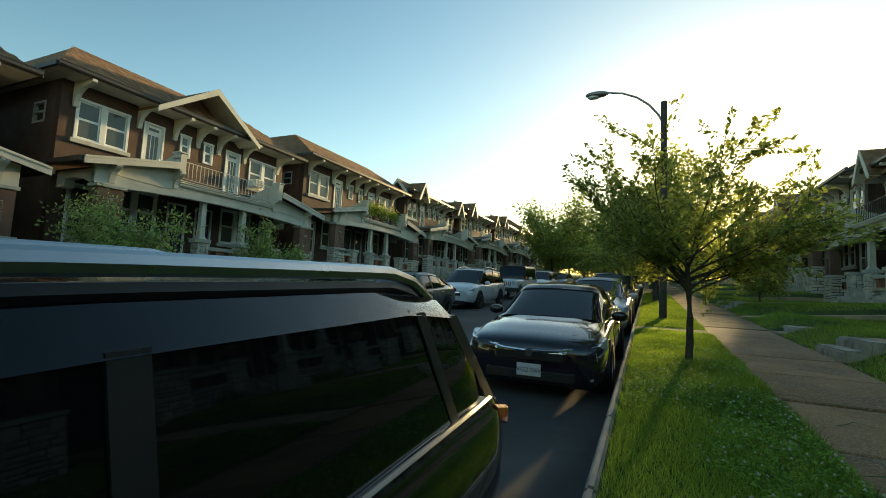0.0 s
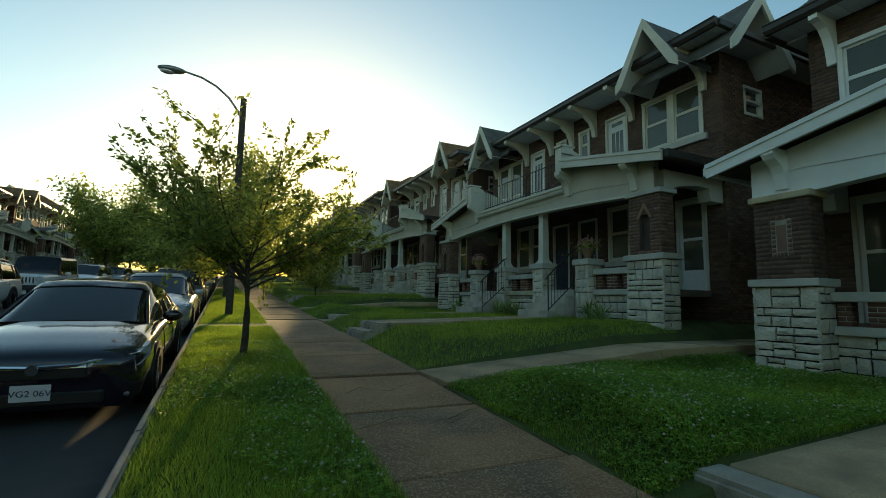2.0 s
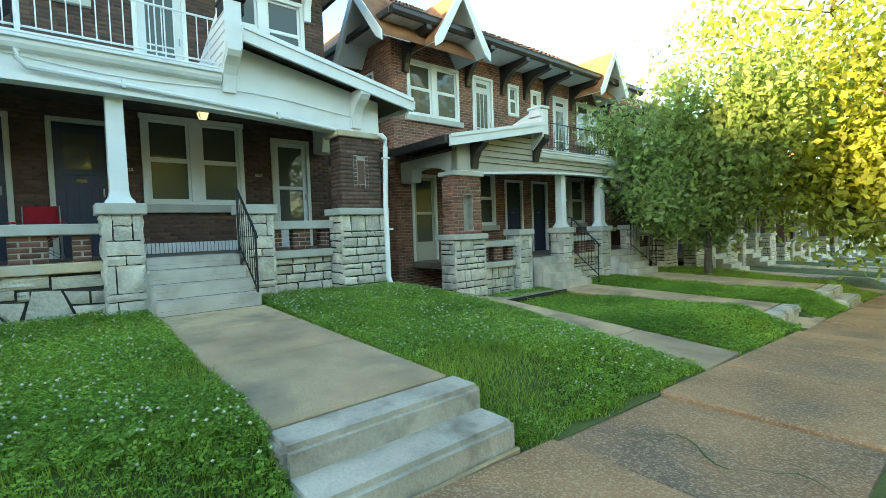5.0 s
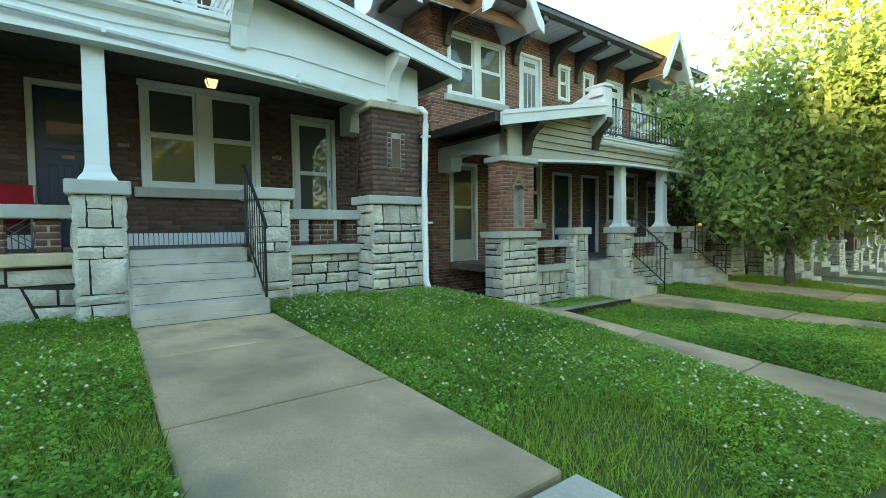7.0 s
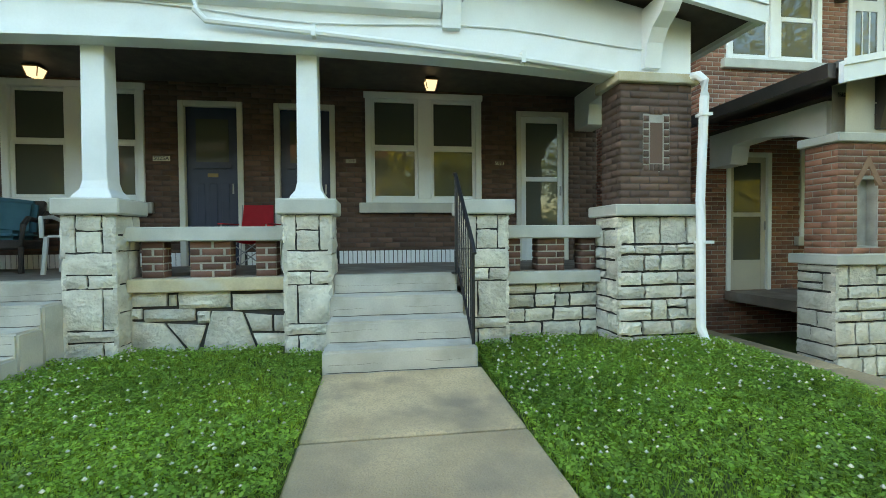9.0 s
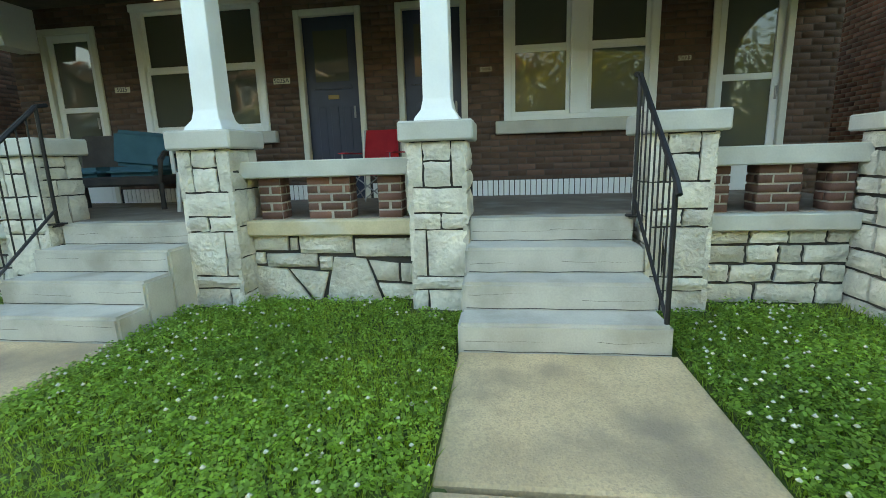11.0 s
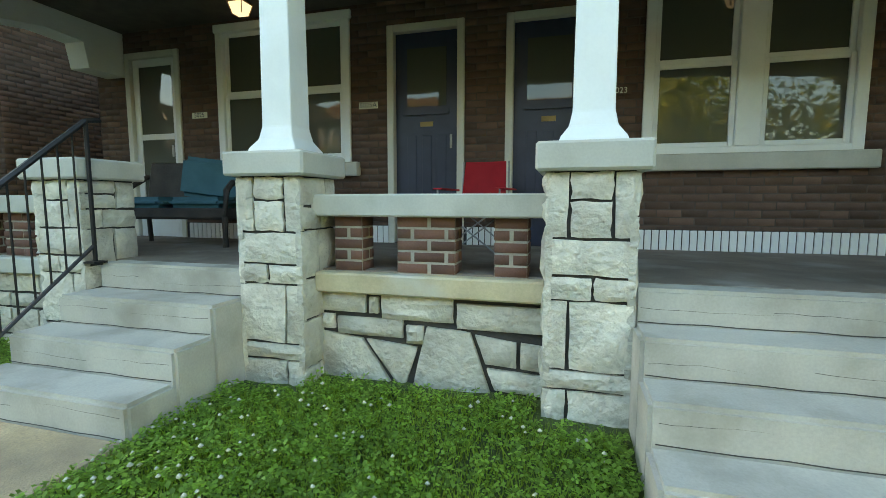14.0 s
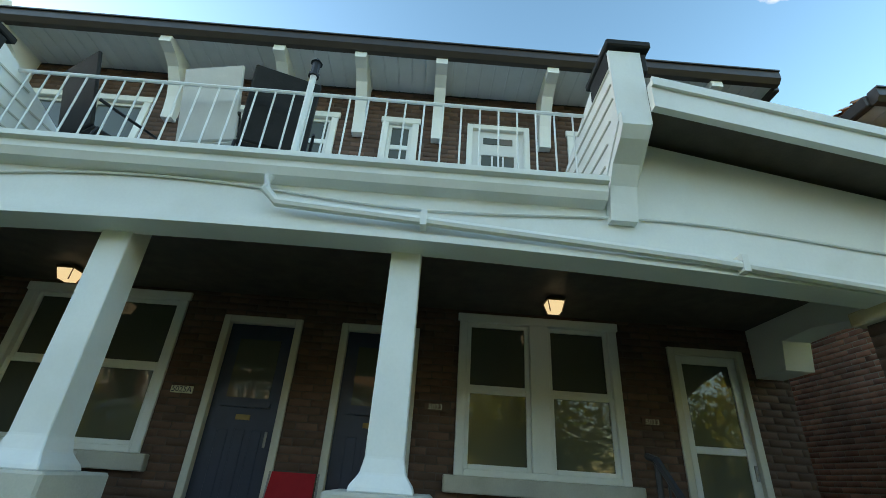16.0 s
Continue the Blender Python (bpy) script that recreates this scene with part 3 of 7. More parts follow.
def storm_door(parent, y0, y1, z0, z1, trim, style):
    d = new("door")
    d.parent = parent
    bm = bm_new()
    c = 0.075
    box(bm, -0.03, 0.12, y0, y0 + c, z0, z1), box(bm, -0.03, 0.12, y1 - c, y1, z0, z1), box(bm, -0.03, 0.12, y0 + c, y1 - c, z1 - c, z1)
    part("door_frame", bevel(bm, 0.006), M[trim], d)
    a0, a1, t = y0 + c, y1 - c, z1 - c
    if style == "storm":
        s = 0.085
        bm = bm_new()
        box(bm, 0.02, 0.055, a0, a0 + s, z0, t), box(bm, 0.02, 0.055, a1 - s, a1, z0, t)
        zs = (z0 + 0.5, z0 + 1.22, t - 0.09)
        box(bm, 0.02, 0.055, a0 + s, a1 - s, z0, zs[0])
        box(bm, 0.02, 0.055, a0 + s, a1 - s, zs[1], zs[1] + 0.07), box(bm, 0.02, 0.055, a0 + s, a1 - s, zs[2], t)
        part("door_leaf", bevel(bm, 0.004), M["door_white" if trim == "cream" else "tan"], d)
        for lo, hi in ((zs[0], zs[1]), (zs[1] + 0.07, zs[2])):
            bm = bm_new()
            box(bm, 0.034, 0.04, a0 + s, a1 - s, lo, hi)
            part("pane", bm, M["glass"], d)
    elif style == "solid":
        bm = bm_new()
        box(bm, 0.05, 0.1, a0, a1, z0, t)
        part("door_leaf", bm, M["door"], d)
        for i in range(3):
            wy = (a1 - a0 - 0.2) / 3
            bm = bm_new()
            box(bm, 0.042, 0.05, a0 + 0.1 + i * wy + 0.03, a0 + 0.1 + (i + 1) * wy - 0.03, z0 + 0.2, z0 + 1.15)
            part("door_panel", bevel(bm, 0.004), M["door"], d)
        bm = bm_new()
        box(bm, 0.044, 0.05, a0 + 0.13, a1 - 0.13, z0 + 1.45, t - 0.16)
        part("pane", bm, M["glass"], d)
        bm = bm_new()
        box(bm, 0.025, 0.05, a0 + 0.1, a1 - 0.1, z0 + 1.36, z0 + 1.41)
        part("door_shelf", bm, M["door"], d)
        bm = bm_new()
        box(bm, 0.04, 0.05, (a0 + a1) / 2 - 0.07, (a0 + a1) / 2 + 0.07, z0 + 1.24, z0 + 1.29)
        part("letter_slot", bm, M["brass"], d)
    else:
        bm = bm_new()
        s = 0.13
        box(bm, 0.03, 0.07, a0, a0 + s, z0, t), box(bm, 0.03, 0.07, a1 - s, a1, z0, t), box(bm, 0.03, 0.07, a0 + s, a1 - s, z0, z0 + 0.25), box(bm, 0.03, 0.07, a0 + s, a1 - s, t - 0.4, t)
        for i in (1, 2):
            yy = a0 + s + (a1 - a0 - 2 * s) * i / 3
            box(bm, 0.035, 0.06, yy - 0.012, yy + 0.012, z0 + 0.25, t - 0.4)
        box(bm, 0.035, 0.06, a0 + s, a1 - s, z0 + 0.95, z0 + 0.98)
        part("door_leaf", bm, M["door_white"], d)
        bm = bm_new()
        box(bm, 0.045, 0.05, a0 + s, a1 - s, z0 + 0.25, t - 0.4)
        part("pane", bm, M["glass"], d)
        bm = bm_new()
        box(bm, 0.02, 0.03, a0 + 0.15, a1 - 0.15, t - 0.22, t - 0.12)
        part("transom_pane", bm, M["glass"], d)
    bm = bm_new()
    tube(bm, [(-0.03, a0 + 0.06, z0 + 1.0), (-0.03, a0 + 0.06, z0 + 1.14)], 0.013, 6)
    part("door_handle", bm, M["steel"], d)
    return d


DOORS = [(3.75, 4.58), (0.21, 1.05), (-1.05, -0.21), (-4.58, -3.75)]
WINS = [(1.48, 3.2), (-3.2, -1.48)]
UP_WINS = [(2.83, 4.6), (-4.6, -2.83)]
UP_DOORS = [(1.46, 2.31), (-2.31, -1.46)]
UP_SMALL = [(0.3, 0.8), (-0.8, -0.3)]
FLOOR, WALL_TOP, HALF, DEPTH = 0.72, 6.42, 5.05, 11.0
D_TOP, W_LO, W_HI, U_LO, U_HI, UD_LO = 3.0, 1.6, 3.12, 4.5, 5.94, 3.5


def stones(parent, m, w, h, rng, separate, d=0.035, low=0.1, high=0.26, long=0.5, gap=0.024, layout=None):
    bm = None if separate else bm_new()
    for a0, b0, sw, sh in layout or ashlar(w, h, rng, low, high, long):
        mm = m @ Matrix.Translation((a0 + gap / 2, b0 + gap / 2, 0))
        if separate:
            part("stone", stone_bm(sw - gap, sh - gap, d, rng), M["stone"], parent, smooth=True, at=mm)
        else:
            stone_bm(sw - gap, sh - gap, d, rng, bm, mm)
    if not separate:
        tagged(part("stone_facing", bm, M["stone"], parent, smooth=True), kind="stuff")


def house(name, m, o, label):
    """A two-storey brick four-family house with a full-width porch and a balcony over it."""
    rng = random.Random(o.get("seed", 1))
    fine = o.get("fine", False)
    near = o.get("near", False)
    H = thing(name, m, label, "house", o.get("group", ""))
    brick, mortar, trim, fascia, roof = (M[o[k]] for k in ("brick", "mortar", "trim", "fascia", "roof"))
    drop = 1.2
    # walls
    lower = [(y0, y1, FLOOR, D_TOP) for y0, y1 in DOORS] + [(y0, y1, W_LO, W_HI + 0.09) for y0, y1 in WINS]
    upper = [(y0, y1, U_LO, U_HI) for y0, y1 in UP_WINS] + [(y0, y1, 4.98, U_HI) for y0, y1 in UP_SMALL] + [(y0, y1, UD_LO, U_HI) for y0, y1 in UP_DOORS]
    wall = part("front_wall", holed_wall(bm_new(), 0, 0.3, -HALF, HALF, -drop, WALL_TOP, lower + upper), mortar, H)
    side_holes = [(0.85, 1.6, 5.0, 5.75), (6.5, 7.4, 4.9, 5.9)]
    for s, nm in ((1, "north_wall"), (-1, "south_wall")):
        bm = holed_wall(bm_new(), 0, 0.3, 0.3, DEPTH, -drop, WALL_TOP, side_holes)
        for v in bm.verts:
            v.co = Vector((v.co.y, s * (HALF - 0.3 + v.co.x), v.co.z))
        part(nm, bm, mortar, H)
        for y0, y1, z0, z1 in side_holes:
            bm = bm_new()
            box(bm, y0, y1, *sorted((s * (HALF - 0.12), s * (HALF - 0.1))), z0, z1)
            part("pane", bm, M["glass"], H)
            bm = bm_new()
            for q in ((y0, y0 + 0.07, z0, z1), (y1 - 0.07, y1, z0, z1), (y0 + 0.07, y1 - 0.07, z1 - 0.07, z1), (y0 + 0.07, y1 - 0.07, z0, z0 + 0.07), (y0 + 0.07, y1 - 0.07, (z0 + z1) / 2 - 0.03, (z0 + z1) / 2 + 0.03)):
                box(bm, q[0], q[1], *sorted((s * (HALF - 0.16), s * (HALF + 0.02))), q[2], q[3])
            part("window_frame", bm, M["white" if near or fine else "cream"], H)
    bm = bm_new()
    box(bm, DEPTH - 0.3, DEPTH, -HALF + 0.3, HALF - 0.3, -drop, WALL_TOP)
    part("rear_wall", bm, mortar, H)
    bm = bm_new()
    for z in (0.3, 3.3):
        box(bm, 0.3, DEPTH - 0.3, -HALF + 0.3, HALF - 0.3, z, z + 0.2)
    box(bm, 2.5, 2.6, -HALF + 0.3, HALF - 0.3, 0.5, WALL_TOP)
    part("interior", bm, M["curtain"], H)
    # bricks
    if fine or near:
        hol = [(HALF - y1, HALF - y0, z0, z1) for y0, y1, z0, z1 in lower + upper]
        rows = brick_rows(2 * HALF, WALL_TOP, hol)
        mf = face_front(0) @ Matrix.Translation((-HALF, 0, 0))
        if fine:
            first = [r for r in rows if abs(r[2] - 0.205) < 1e-4 and 4.55 < r[0] + 0.1 < 8.1 and FLOOR + 0.2 < r[1] < 3.1]
            first = sorted(first, key=lambda r: abs(r[1] - 1.9))[:300]
            chosen = set(first)
            one = brick_mesh("brick", [(0, 0, 0.205, 0.062)], Matrix.Identity(4), brick)
            for r in first:
                part("brick", one, brick, wall, at=mf @ Matrix.Translation((r[0], r[1], rng.uniform(-0.001, 0.002))))
            rows = [r for r in rows if r not in chosen]
        tagged(part("brickwork", brick_mesh("brickwork", rows, mf, brick), brick, wall), kind="stuff")
        for s, nm in ((1, "north_brickwork"), (-1, "south_brickwork")):
            if s == 1:
                hs = [(DEPTH - y1, DEPTH - y0, z0, z1) for y0, y1, z0, z1 in side_holes]
                mm = face_north(DEPTH, HALF)
            else:
                hs, mm = side_holes, face_south(0, -HALF)
            tagged(part(nm, brick_mesh(nm, brick_rows(DEPTH, WALL_TOP, hs), mm, brick), brick, wall), kind="stuff")
    # porch floor, ceiling and steps
    bm = bm_new()
    box(bm, -1.975, -0.003, -4.6, 4.6, FLOOR - 0.15, FLOOR)
    part("porch_floor", bm, M["porch_floor"], H)
    bm = bm_new()
    box(bm, -2.1, -0.003, -4.9, 4.9, 3.25, 3.3)
    part("porch_ceiling", bm, M["ceiling"], H)
    for s in (1, -1):
        f = new("porch_steps")
        f.parent = H
        for k in range(4):
            bm = bm_new()
            x1 = -3.05 + k * 0.293
            box(bm, x1, x1 + 0.291 if k < 3 else -1.978, *sorted((s * (1.175 + 0.004 * k), s * (2.45 - 0.006 * k))), -0.5, (k + 1) * 0.18)
            part("step", bevel(bm, 0.02, 2), M["step"], f)
            if fine:
                # thin dark wavy tube along the foot of each riser
                bm = bm_new()
                tube(bm, [(x1 - 0.001, s * (1.21 + 0.154 * i), k * 0.18 + 0.004 + 0.003 * math.sin(i * 2.3 + k)) for i in range(9)], 0.0028, 4)
                part("joint", bm, M["stone_joint"], f, "thin dark line along the foot of the riser")
            if fine:
                cr = random.Random(70 + k + 5 * s)
                for y_a, y_b in ((1.22, 1.22 + cr.uniform(0.4, 0.8)), (2.1 - cr.uniform(0.0, 0.3), 2.45)):
                    bm = bm_new()
                    zc = (k + 1) * 0.18 - cr.uniform(0.07, 0.12)
                    pts = []
                    for i in range(9):
                        zc += cr.uniform(-0.007, 0.007)
                        pts.append((x1 + 0.001, s * (y_a + (y_b - y_a) * i / 8), zc))
                    tube(bm, pts, 0.0022, 4, 0.001)
                    part("crack", bm, M["stone_joint"], f, "hairline crack in the concrete")
        if o.get("handrail", True):
            r = new("handrail")
            r.parent = H
            ry = s * 2.42 if o.get("rail_side", 0) == 0 else o["rail_side"] * 2.42
            if o.get("rail_all"):
                ry = s * 1.6 + 0.82 * o["rail_all"]
            bm = bm_new()
            tube(bm, [(-3.0, ry, 0.0), (-3.0, ry, 1.02)], 0.016, 6)
            part("newel", bm, M["iron"], r)
            bm = bm_new()
            tube(bm, [(-2.2, ry, FLOOR), (-2.2, ry, FLOOR + 1.0)], 0.016, 6)
            part("newel", bm, M["iron"], r)
            bm = bm_new()
            tube(bm, [(-3.06, ry, 0.95), (-3.0, ry, 1.03), (-2.2, ry, FLOOR + 1.0), (-2.1, ry, FLOOR + 1.02)], 0.02, 6)
            part("rail", bm, M["iron"], r)
            bm = bm_new()
            tube(bm, [(-3.0, ry, 0.2), (-2.2, ry, FLOOR + 0.13)], 0.013, 6)
            part("bottom_rail", bm, M["iron"], r)
            for k in range(1, 8):
                x1 = -3.0 + k * 0.1
                bm = bm_new()
                tube(bm, [(x1, ry, 0.2 + k * 0.1 * 0.81), (x1, ry, 1.03 + k * 0.1 * 0.86)], 0.007, 5)
                part("baluster", bm, M["iron"], r)
            bm = bm_new()
            box(bm, -2.25, -2.15, ry - 0.05, ry + 0.05, FLOOR, FLOOR + 0.015)
            part("foot_plate", bm, M["iron"], r)
    # piers at the corners
    for s in (1, -1):
        pr = new("corner_pier")
        pb = o.get("pier_back", -1.93)
        pr.parent = H
        po = o.get("pier_out", 0.0)
        y0, y1 = sorted((s * (4.08 + po), s * (4.95 + po)))
        bm = bm_new()
        prism(bm, [(-2.42, -drop), (pb, -drop), (pb, 1.29), (-2.35, 1.29)], "y", y0, y1)
        part("pier_core", bm, M["stone_joint"], pr)
        tilt = Matrix.Rotation(radians(-2.6), 4, "X")
        stones(pr, face_front(-2.38 - 0.045) @ Matrix.Translation((-y1 - 0.03, -0.15, 0)) @ tilt, y1 - y0 + 0.06, 1.44, rng, fine, long=0.42)
        stones(pr, face_south(-2.42, y0) @ Matrix.Translation((0, -0.15, 0)), pb + 2.42, 1.44, rng, fine and s < 0, long=0.42)
        stones(pr, face_north(pb, y1) @ Matrix.Translation((0, -0.15, 0)), pb + 2.42, 1.44, rng, fine and s > 0, long=0.42)
        bm = bm_new()
        box(bm, -2.46, pb + 0.08, y0 - 0.07, y1 + 0.07, 1.29, 1.41)
        part("pier_cap", bevel(bm, 0.012), M["cast"], pr)
        bm = bm_new()
        bx0, bx1, by0, by1 = -2.36, pb - 0.04, y0 + 0.04, y1 - 0.04
        ym = (by0 + by1) / 2
        if o.get("niche"):
            holed_wall(bm, bx0, bx0 + 0.12, by0, by1, 1.41, 2.66, [(ym - 0.13, ym + 0.13, 1.5, 2.25)])
            box(bm, bx0 + 0.12, bx1, by0, by1, 1.41, 2.66)
        else:
            box(bm, bx0, bx1, by0, by1, 1.41, 2.66)
        part("pier_shaft", bm, mortar, pr)
        nb = [(by1 - (ym + 0.14), by1 - (ym - 0.14), 0.08, 0.86)] if o.get("niche") else [(by1 - ym - 0.15, by1 - ym + 0.15, 0.34, 0.94)]
        if fine or near:
            W = by1 - by0
            bmat = brick
            rr = brick_rows(W, 1.25, nb)
            tagged(part("brickwork", brick_mesh("brickwork", rr, face_front(bx0) @ Matrix.Translation((-by1, 1.41, 0)), bmat), bmat, pr), kind="stuff")
            tagged(part("brickwork", brick_mesh("brickwork", brick_rows(bx1 - bx0, 1.25), face_south(bx0, by0) @ Matrix.Translation((0, 1.41, 0)), bmat), bmat, pr), kind="stuff")
            tagged(part("brickwork", brick_mesh("brickwork", brick_rows(bx1 - bx0, 1.25), face_north(bx1, by1) @ Matrix.Translation((0, 1.41, 0)), bmat), bmat, pr), kind="stuff")
        if o.get("niche"):
            bm = bm_new()
            prism(bm, [(ym - 0.2, 2.18), (ym - 0.13, 2.18), (ym, 2.4), (ym + 0.13, 2.18), (ym + 0.2, 2.18), (ym, 2.52)], "x", bx0 - 0.012, bx0 + 0.02)
            part("niche_arch", bm, M["pot"], pr)
        else:
            bm = bm_new()
            pm = []
            for k in range(8):
                for yy in (ym - 0.145, ym + 0.085):
                    pm.append((by1 - yy - 0.06, 0.35 + k * 0.073, 0.06, 0.06))
            for k in range(3):
                for zz in (0.35 + 0 * 0.073, 0.35 + 8 * 0.073):
                    pm.append((by1 - ym - 0.075 + k * 0.05, zz, 0.045, 0.07))
            box(bm, bx0 - 0.002, bx0 + 0.01, ym - 0.15, ym + 0.15, 1.75, 2.35)
            part("inset_joints", bm, M["mortar_pale"], pr)
            part("inset_bricks", brick_mesh("inset_bricks", pm, face_front(bx0 - 0.002) @ Matrix.Translation((-by1, 1.41, 0)), brick), brick, pr)
            bm = bm_new()
            box(bm, bx0 - 0.004, bx0 + 0.0, ym - 0.07, ym + 0.07, 1.84, 2.26)
            part("inset_slot", bm, M["brick"], pr)
        bm = bm_new()
        box(bm, -2.42, pb + 0.02, y0 - 0.02, y1 + 0.02, 2.66, 2.76)
        part("pier_capital", bevel(bm, 0.01), M["sill" if fine else "cast"], pr)
        bm = bm_new()
        prism(bm, [(-0.003, 2.72), (-0.003, 3.245), (-1.96, 3.245), (-1.96, 2.77), (-1.5, 2.93), (-0.9, 3.02), (-0.5, 3.0), (-0.45, 2.72)], "y", s * 4.79 - 0.19, s * 4.79 + 0.1)
        part("porch_side_beam", bm, trim, pr)
    # pedestals, low walls, rails, posts
    for yc in (2.74, 0.96, -0.96, -2.74):
        pd = new("pedestal")
        pd.parent = H
        bm = bm_new()
        box(bm, -2.19, -1.78, yc - 0.21, yc + 0.21, -drop, 1.32)
        part("pedestal_core", bm, M["stone_joint"], pd)
        w = 0.46
        sets = [(face_front(-2.19) @ Matrix.Translation((-yc - w / 2, -0.12, 0)), w), (face_south(-2.22, yc - 0.21) @ Matrix.Translation((0, -0.12, 0)), 0.44), (face_north(-1.78, yc + 0.21) @ Matrix.Translation((0, -0.12, 0)), 0.44)]
        courses = [(0, 0, 0.13, 0.27), (0.13, 0, 0.33, 0.27), (0, 0.27, 0.46, 0.11), (0, 0.38, 0.13, 0.38), (0.13, 0.38, 0.33, 0.38), (0, 0.76, 0.25, 0.13), (0.25, 0.76, 0.21, 0.13), (0, 0.89, 0.46, 0.2), (0, 1.09, 0.12, 0.35), (0.12, 1.09, 0.22, 0.2), (0.12, 1.29, 0.22, 0.15), (0.34, 1.09, 0.12, 0.35)]
        if yc > 0:
            courses = [(w - a_ - w_, b_, w_, h_) for a_, b_, w_, h_ in courses]
        for k, (mm, ww) in enumerate(sets):
            stones(pd, mm, ww, 1.44, rng, fine, d=0.03, low=0.14, high=0.34, long=0.34, gap=0.015, layout=courses if k == 0 else None)
        bm = bm_new()
        box(bm, -2.27, -1.72, yc - 0.285, yc + 0.285, 1.32, 1.47)
        part("pedestal_cap", bevel(bm, 0.014), M["cast"], pd)
        if abs(yc) < 1.5:
            bm = bm_new()
            n = []
            for hz, hw in ((1.47, 0.175), (1.5, 0.168), (1.56, 0.125), (1.64, 0.108), (2.85, 0.1), (3.0, 0.1)):
                n.append([bm.verts.new((-1.99 + sx * hw, yc + sy * hw, hz)) for sx, sy in ((-1, -1), (1, -1), (1, 1), (-1, 1))])
            for p, q in zip(n, n[1:]):
                for k in range(4):
                    bm.faces.new((p[k], p[(k + 1) % 4], q[(k + 1) % 4], q[k]))
            bm.faces.new(n[0][::-1]), bm.faces.new(n[-1])
            part("post", bevel(bm, 0.006), trim, pd)
    for ya, yb in ((2.97, 4.05), (-0.73, 0.73), (-4.05, -2.97)):
        lw = new("porch_balustrade")
        lw.parent = H
        bm = bm_new()
        box(bm, -1.97, -1.75, ya, yb, -drop, 0.58)
        part("wall_core", bm, M["stone_joint"], lw)
        mw = face_front(-1.97) @ Matrix.Translation((-yb, -0.12, 0))
        if fine and ya > -1 and yb < 1:
            # squared stones over slanting ones, fitted round a great wedge
            blocks = [(0.0, 0.22, 0.56, 0.69), (0.235, 0.28, 0.56, 0.67), (0.295, 0.62, 0.53, 0.69), (0.635, 1.0, 0.5, 0.66), (0.0, 0.065, 0.44, 0.54), (0.08, 0.395, 0.41, 0.53), (0.41, 0.49, 0.38, 0.5)]
            slants = [((0.0, 0.08), (0.36, 0.06), (0.2, 0.39), (0.0, 0.42)), ((0.37, 0.1), (0.41, 0.12), (0.46, 0.36), (0.22, 0.39)), ((0.37, 0.0), (0.41, 0.0), (0.41, 0.09), (0.37, 0.08)),
                      ((0.42, 0.0), (0.81, 0.0), (0.695, 0.48), (0.505, 0.5)), ((0.76, 0.29), (0.89, 0.28), (0.89, 0.44), (0.715, 0.47)), ((0.905, 0.28), (1.0, 0.27), (1.0, 0.43), (0.905, 0.44)),
                      ((0.8, 0.13), (1.0, 0.12), (1.0, 0.25), (0.765, 0.265)), ((0.835, 0.0), (1.0, 0.0), (1.0, 0.1), (0.81, 0.11))]
            shapes = [((u0, v0), (u1, v0), (u1, v1), (u0, v1)) for u0, u1, v0, v1 in blocks] + slants
            for quad in shapes:
                bm = stone_bm(1.0, 1.0, 0.042, rng)
                cx = sum(q[0] for q in quad) / 4
                cy = sum(q[1] for q in quad) / 4
                corner = []
                for q in quad:      # room for the joint
                    dx, dy = (q[0] - cx) * 1.46, q[1] - cy
                    corner.append((cx * 1.46 + dx - math.copysign(0.002, dx), cy + dy - math.copysign(0.002, dy)))
                for v in bm.verts:
                    u, w_ = v.co.x, v.co.y
                    p = [(1 - u) * (1 - w_), u * (1 - w_), u * w_, (1 - u) * w_]
                    v.co.x, v.co.y = sum(k_ * c[0] for k_, c in zip(p, corner)), sum(k_ * c[1] for k_, c in zip(p, corner))
                part("stone", bm, M["stone"], lw, "large wedge-shaped stone" if quad is slants[3] else "", smooth=True, at=mw)
        else:
            stones(lw, mw, yb - ya, 0.70, rng, fine, d=0.035, low=0.09, high=0.24, long=0.46)
        bm = bm_new()
        box(bm, -2.08, -1.7, ya, yb, 0.58, 0.71)
        part("stone_sill", bevel(bm, 0.012), M["sill" if ya > -1 and yb < 1 else "cast"], lw)
        bm = bm_new()
        box(bm, -2.07, -1.72, ya - 0.02, yb + 0.02, 1.07, 1.21)
        part("stone_rail", bevel(bm, 0.01), M["cast"], lw)
        n = yb - ya
        piers = ((0.14, 0.2), (0.5, 0.38), (0.86, 0.2)) if n > 1.2 else ((0.1, 0.16), (0.5, 0.3), (0.9, 0.16))
        for c, ww in piers:
            yc = ya + c * n
            if not (fine or near):
                bm = bm_new()
                box(bm, -1.99, -1.82, yc - ww / 2, yc + ww / 2, 0.71, 1.07)
                part("brick_baluster", bm, M["brick_red"], lw)
                continue
            bp = new("brick_baluster")
            bp.parent = H
            bm = bm_new()
            box(bm, -1.99, -1.82, yc - ww / 2 + 0.004, yc + ww / 2 - 0.004, 0.71, 1.07)
            part("baluster_joints", bm, M["mortar_pale"], bp)
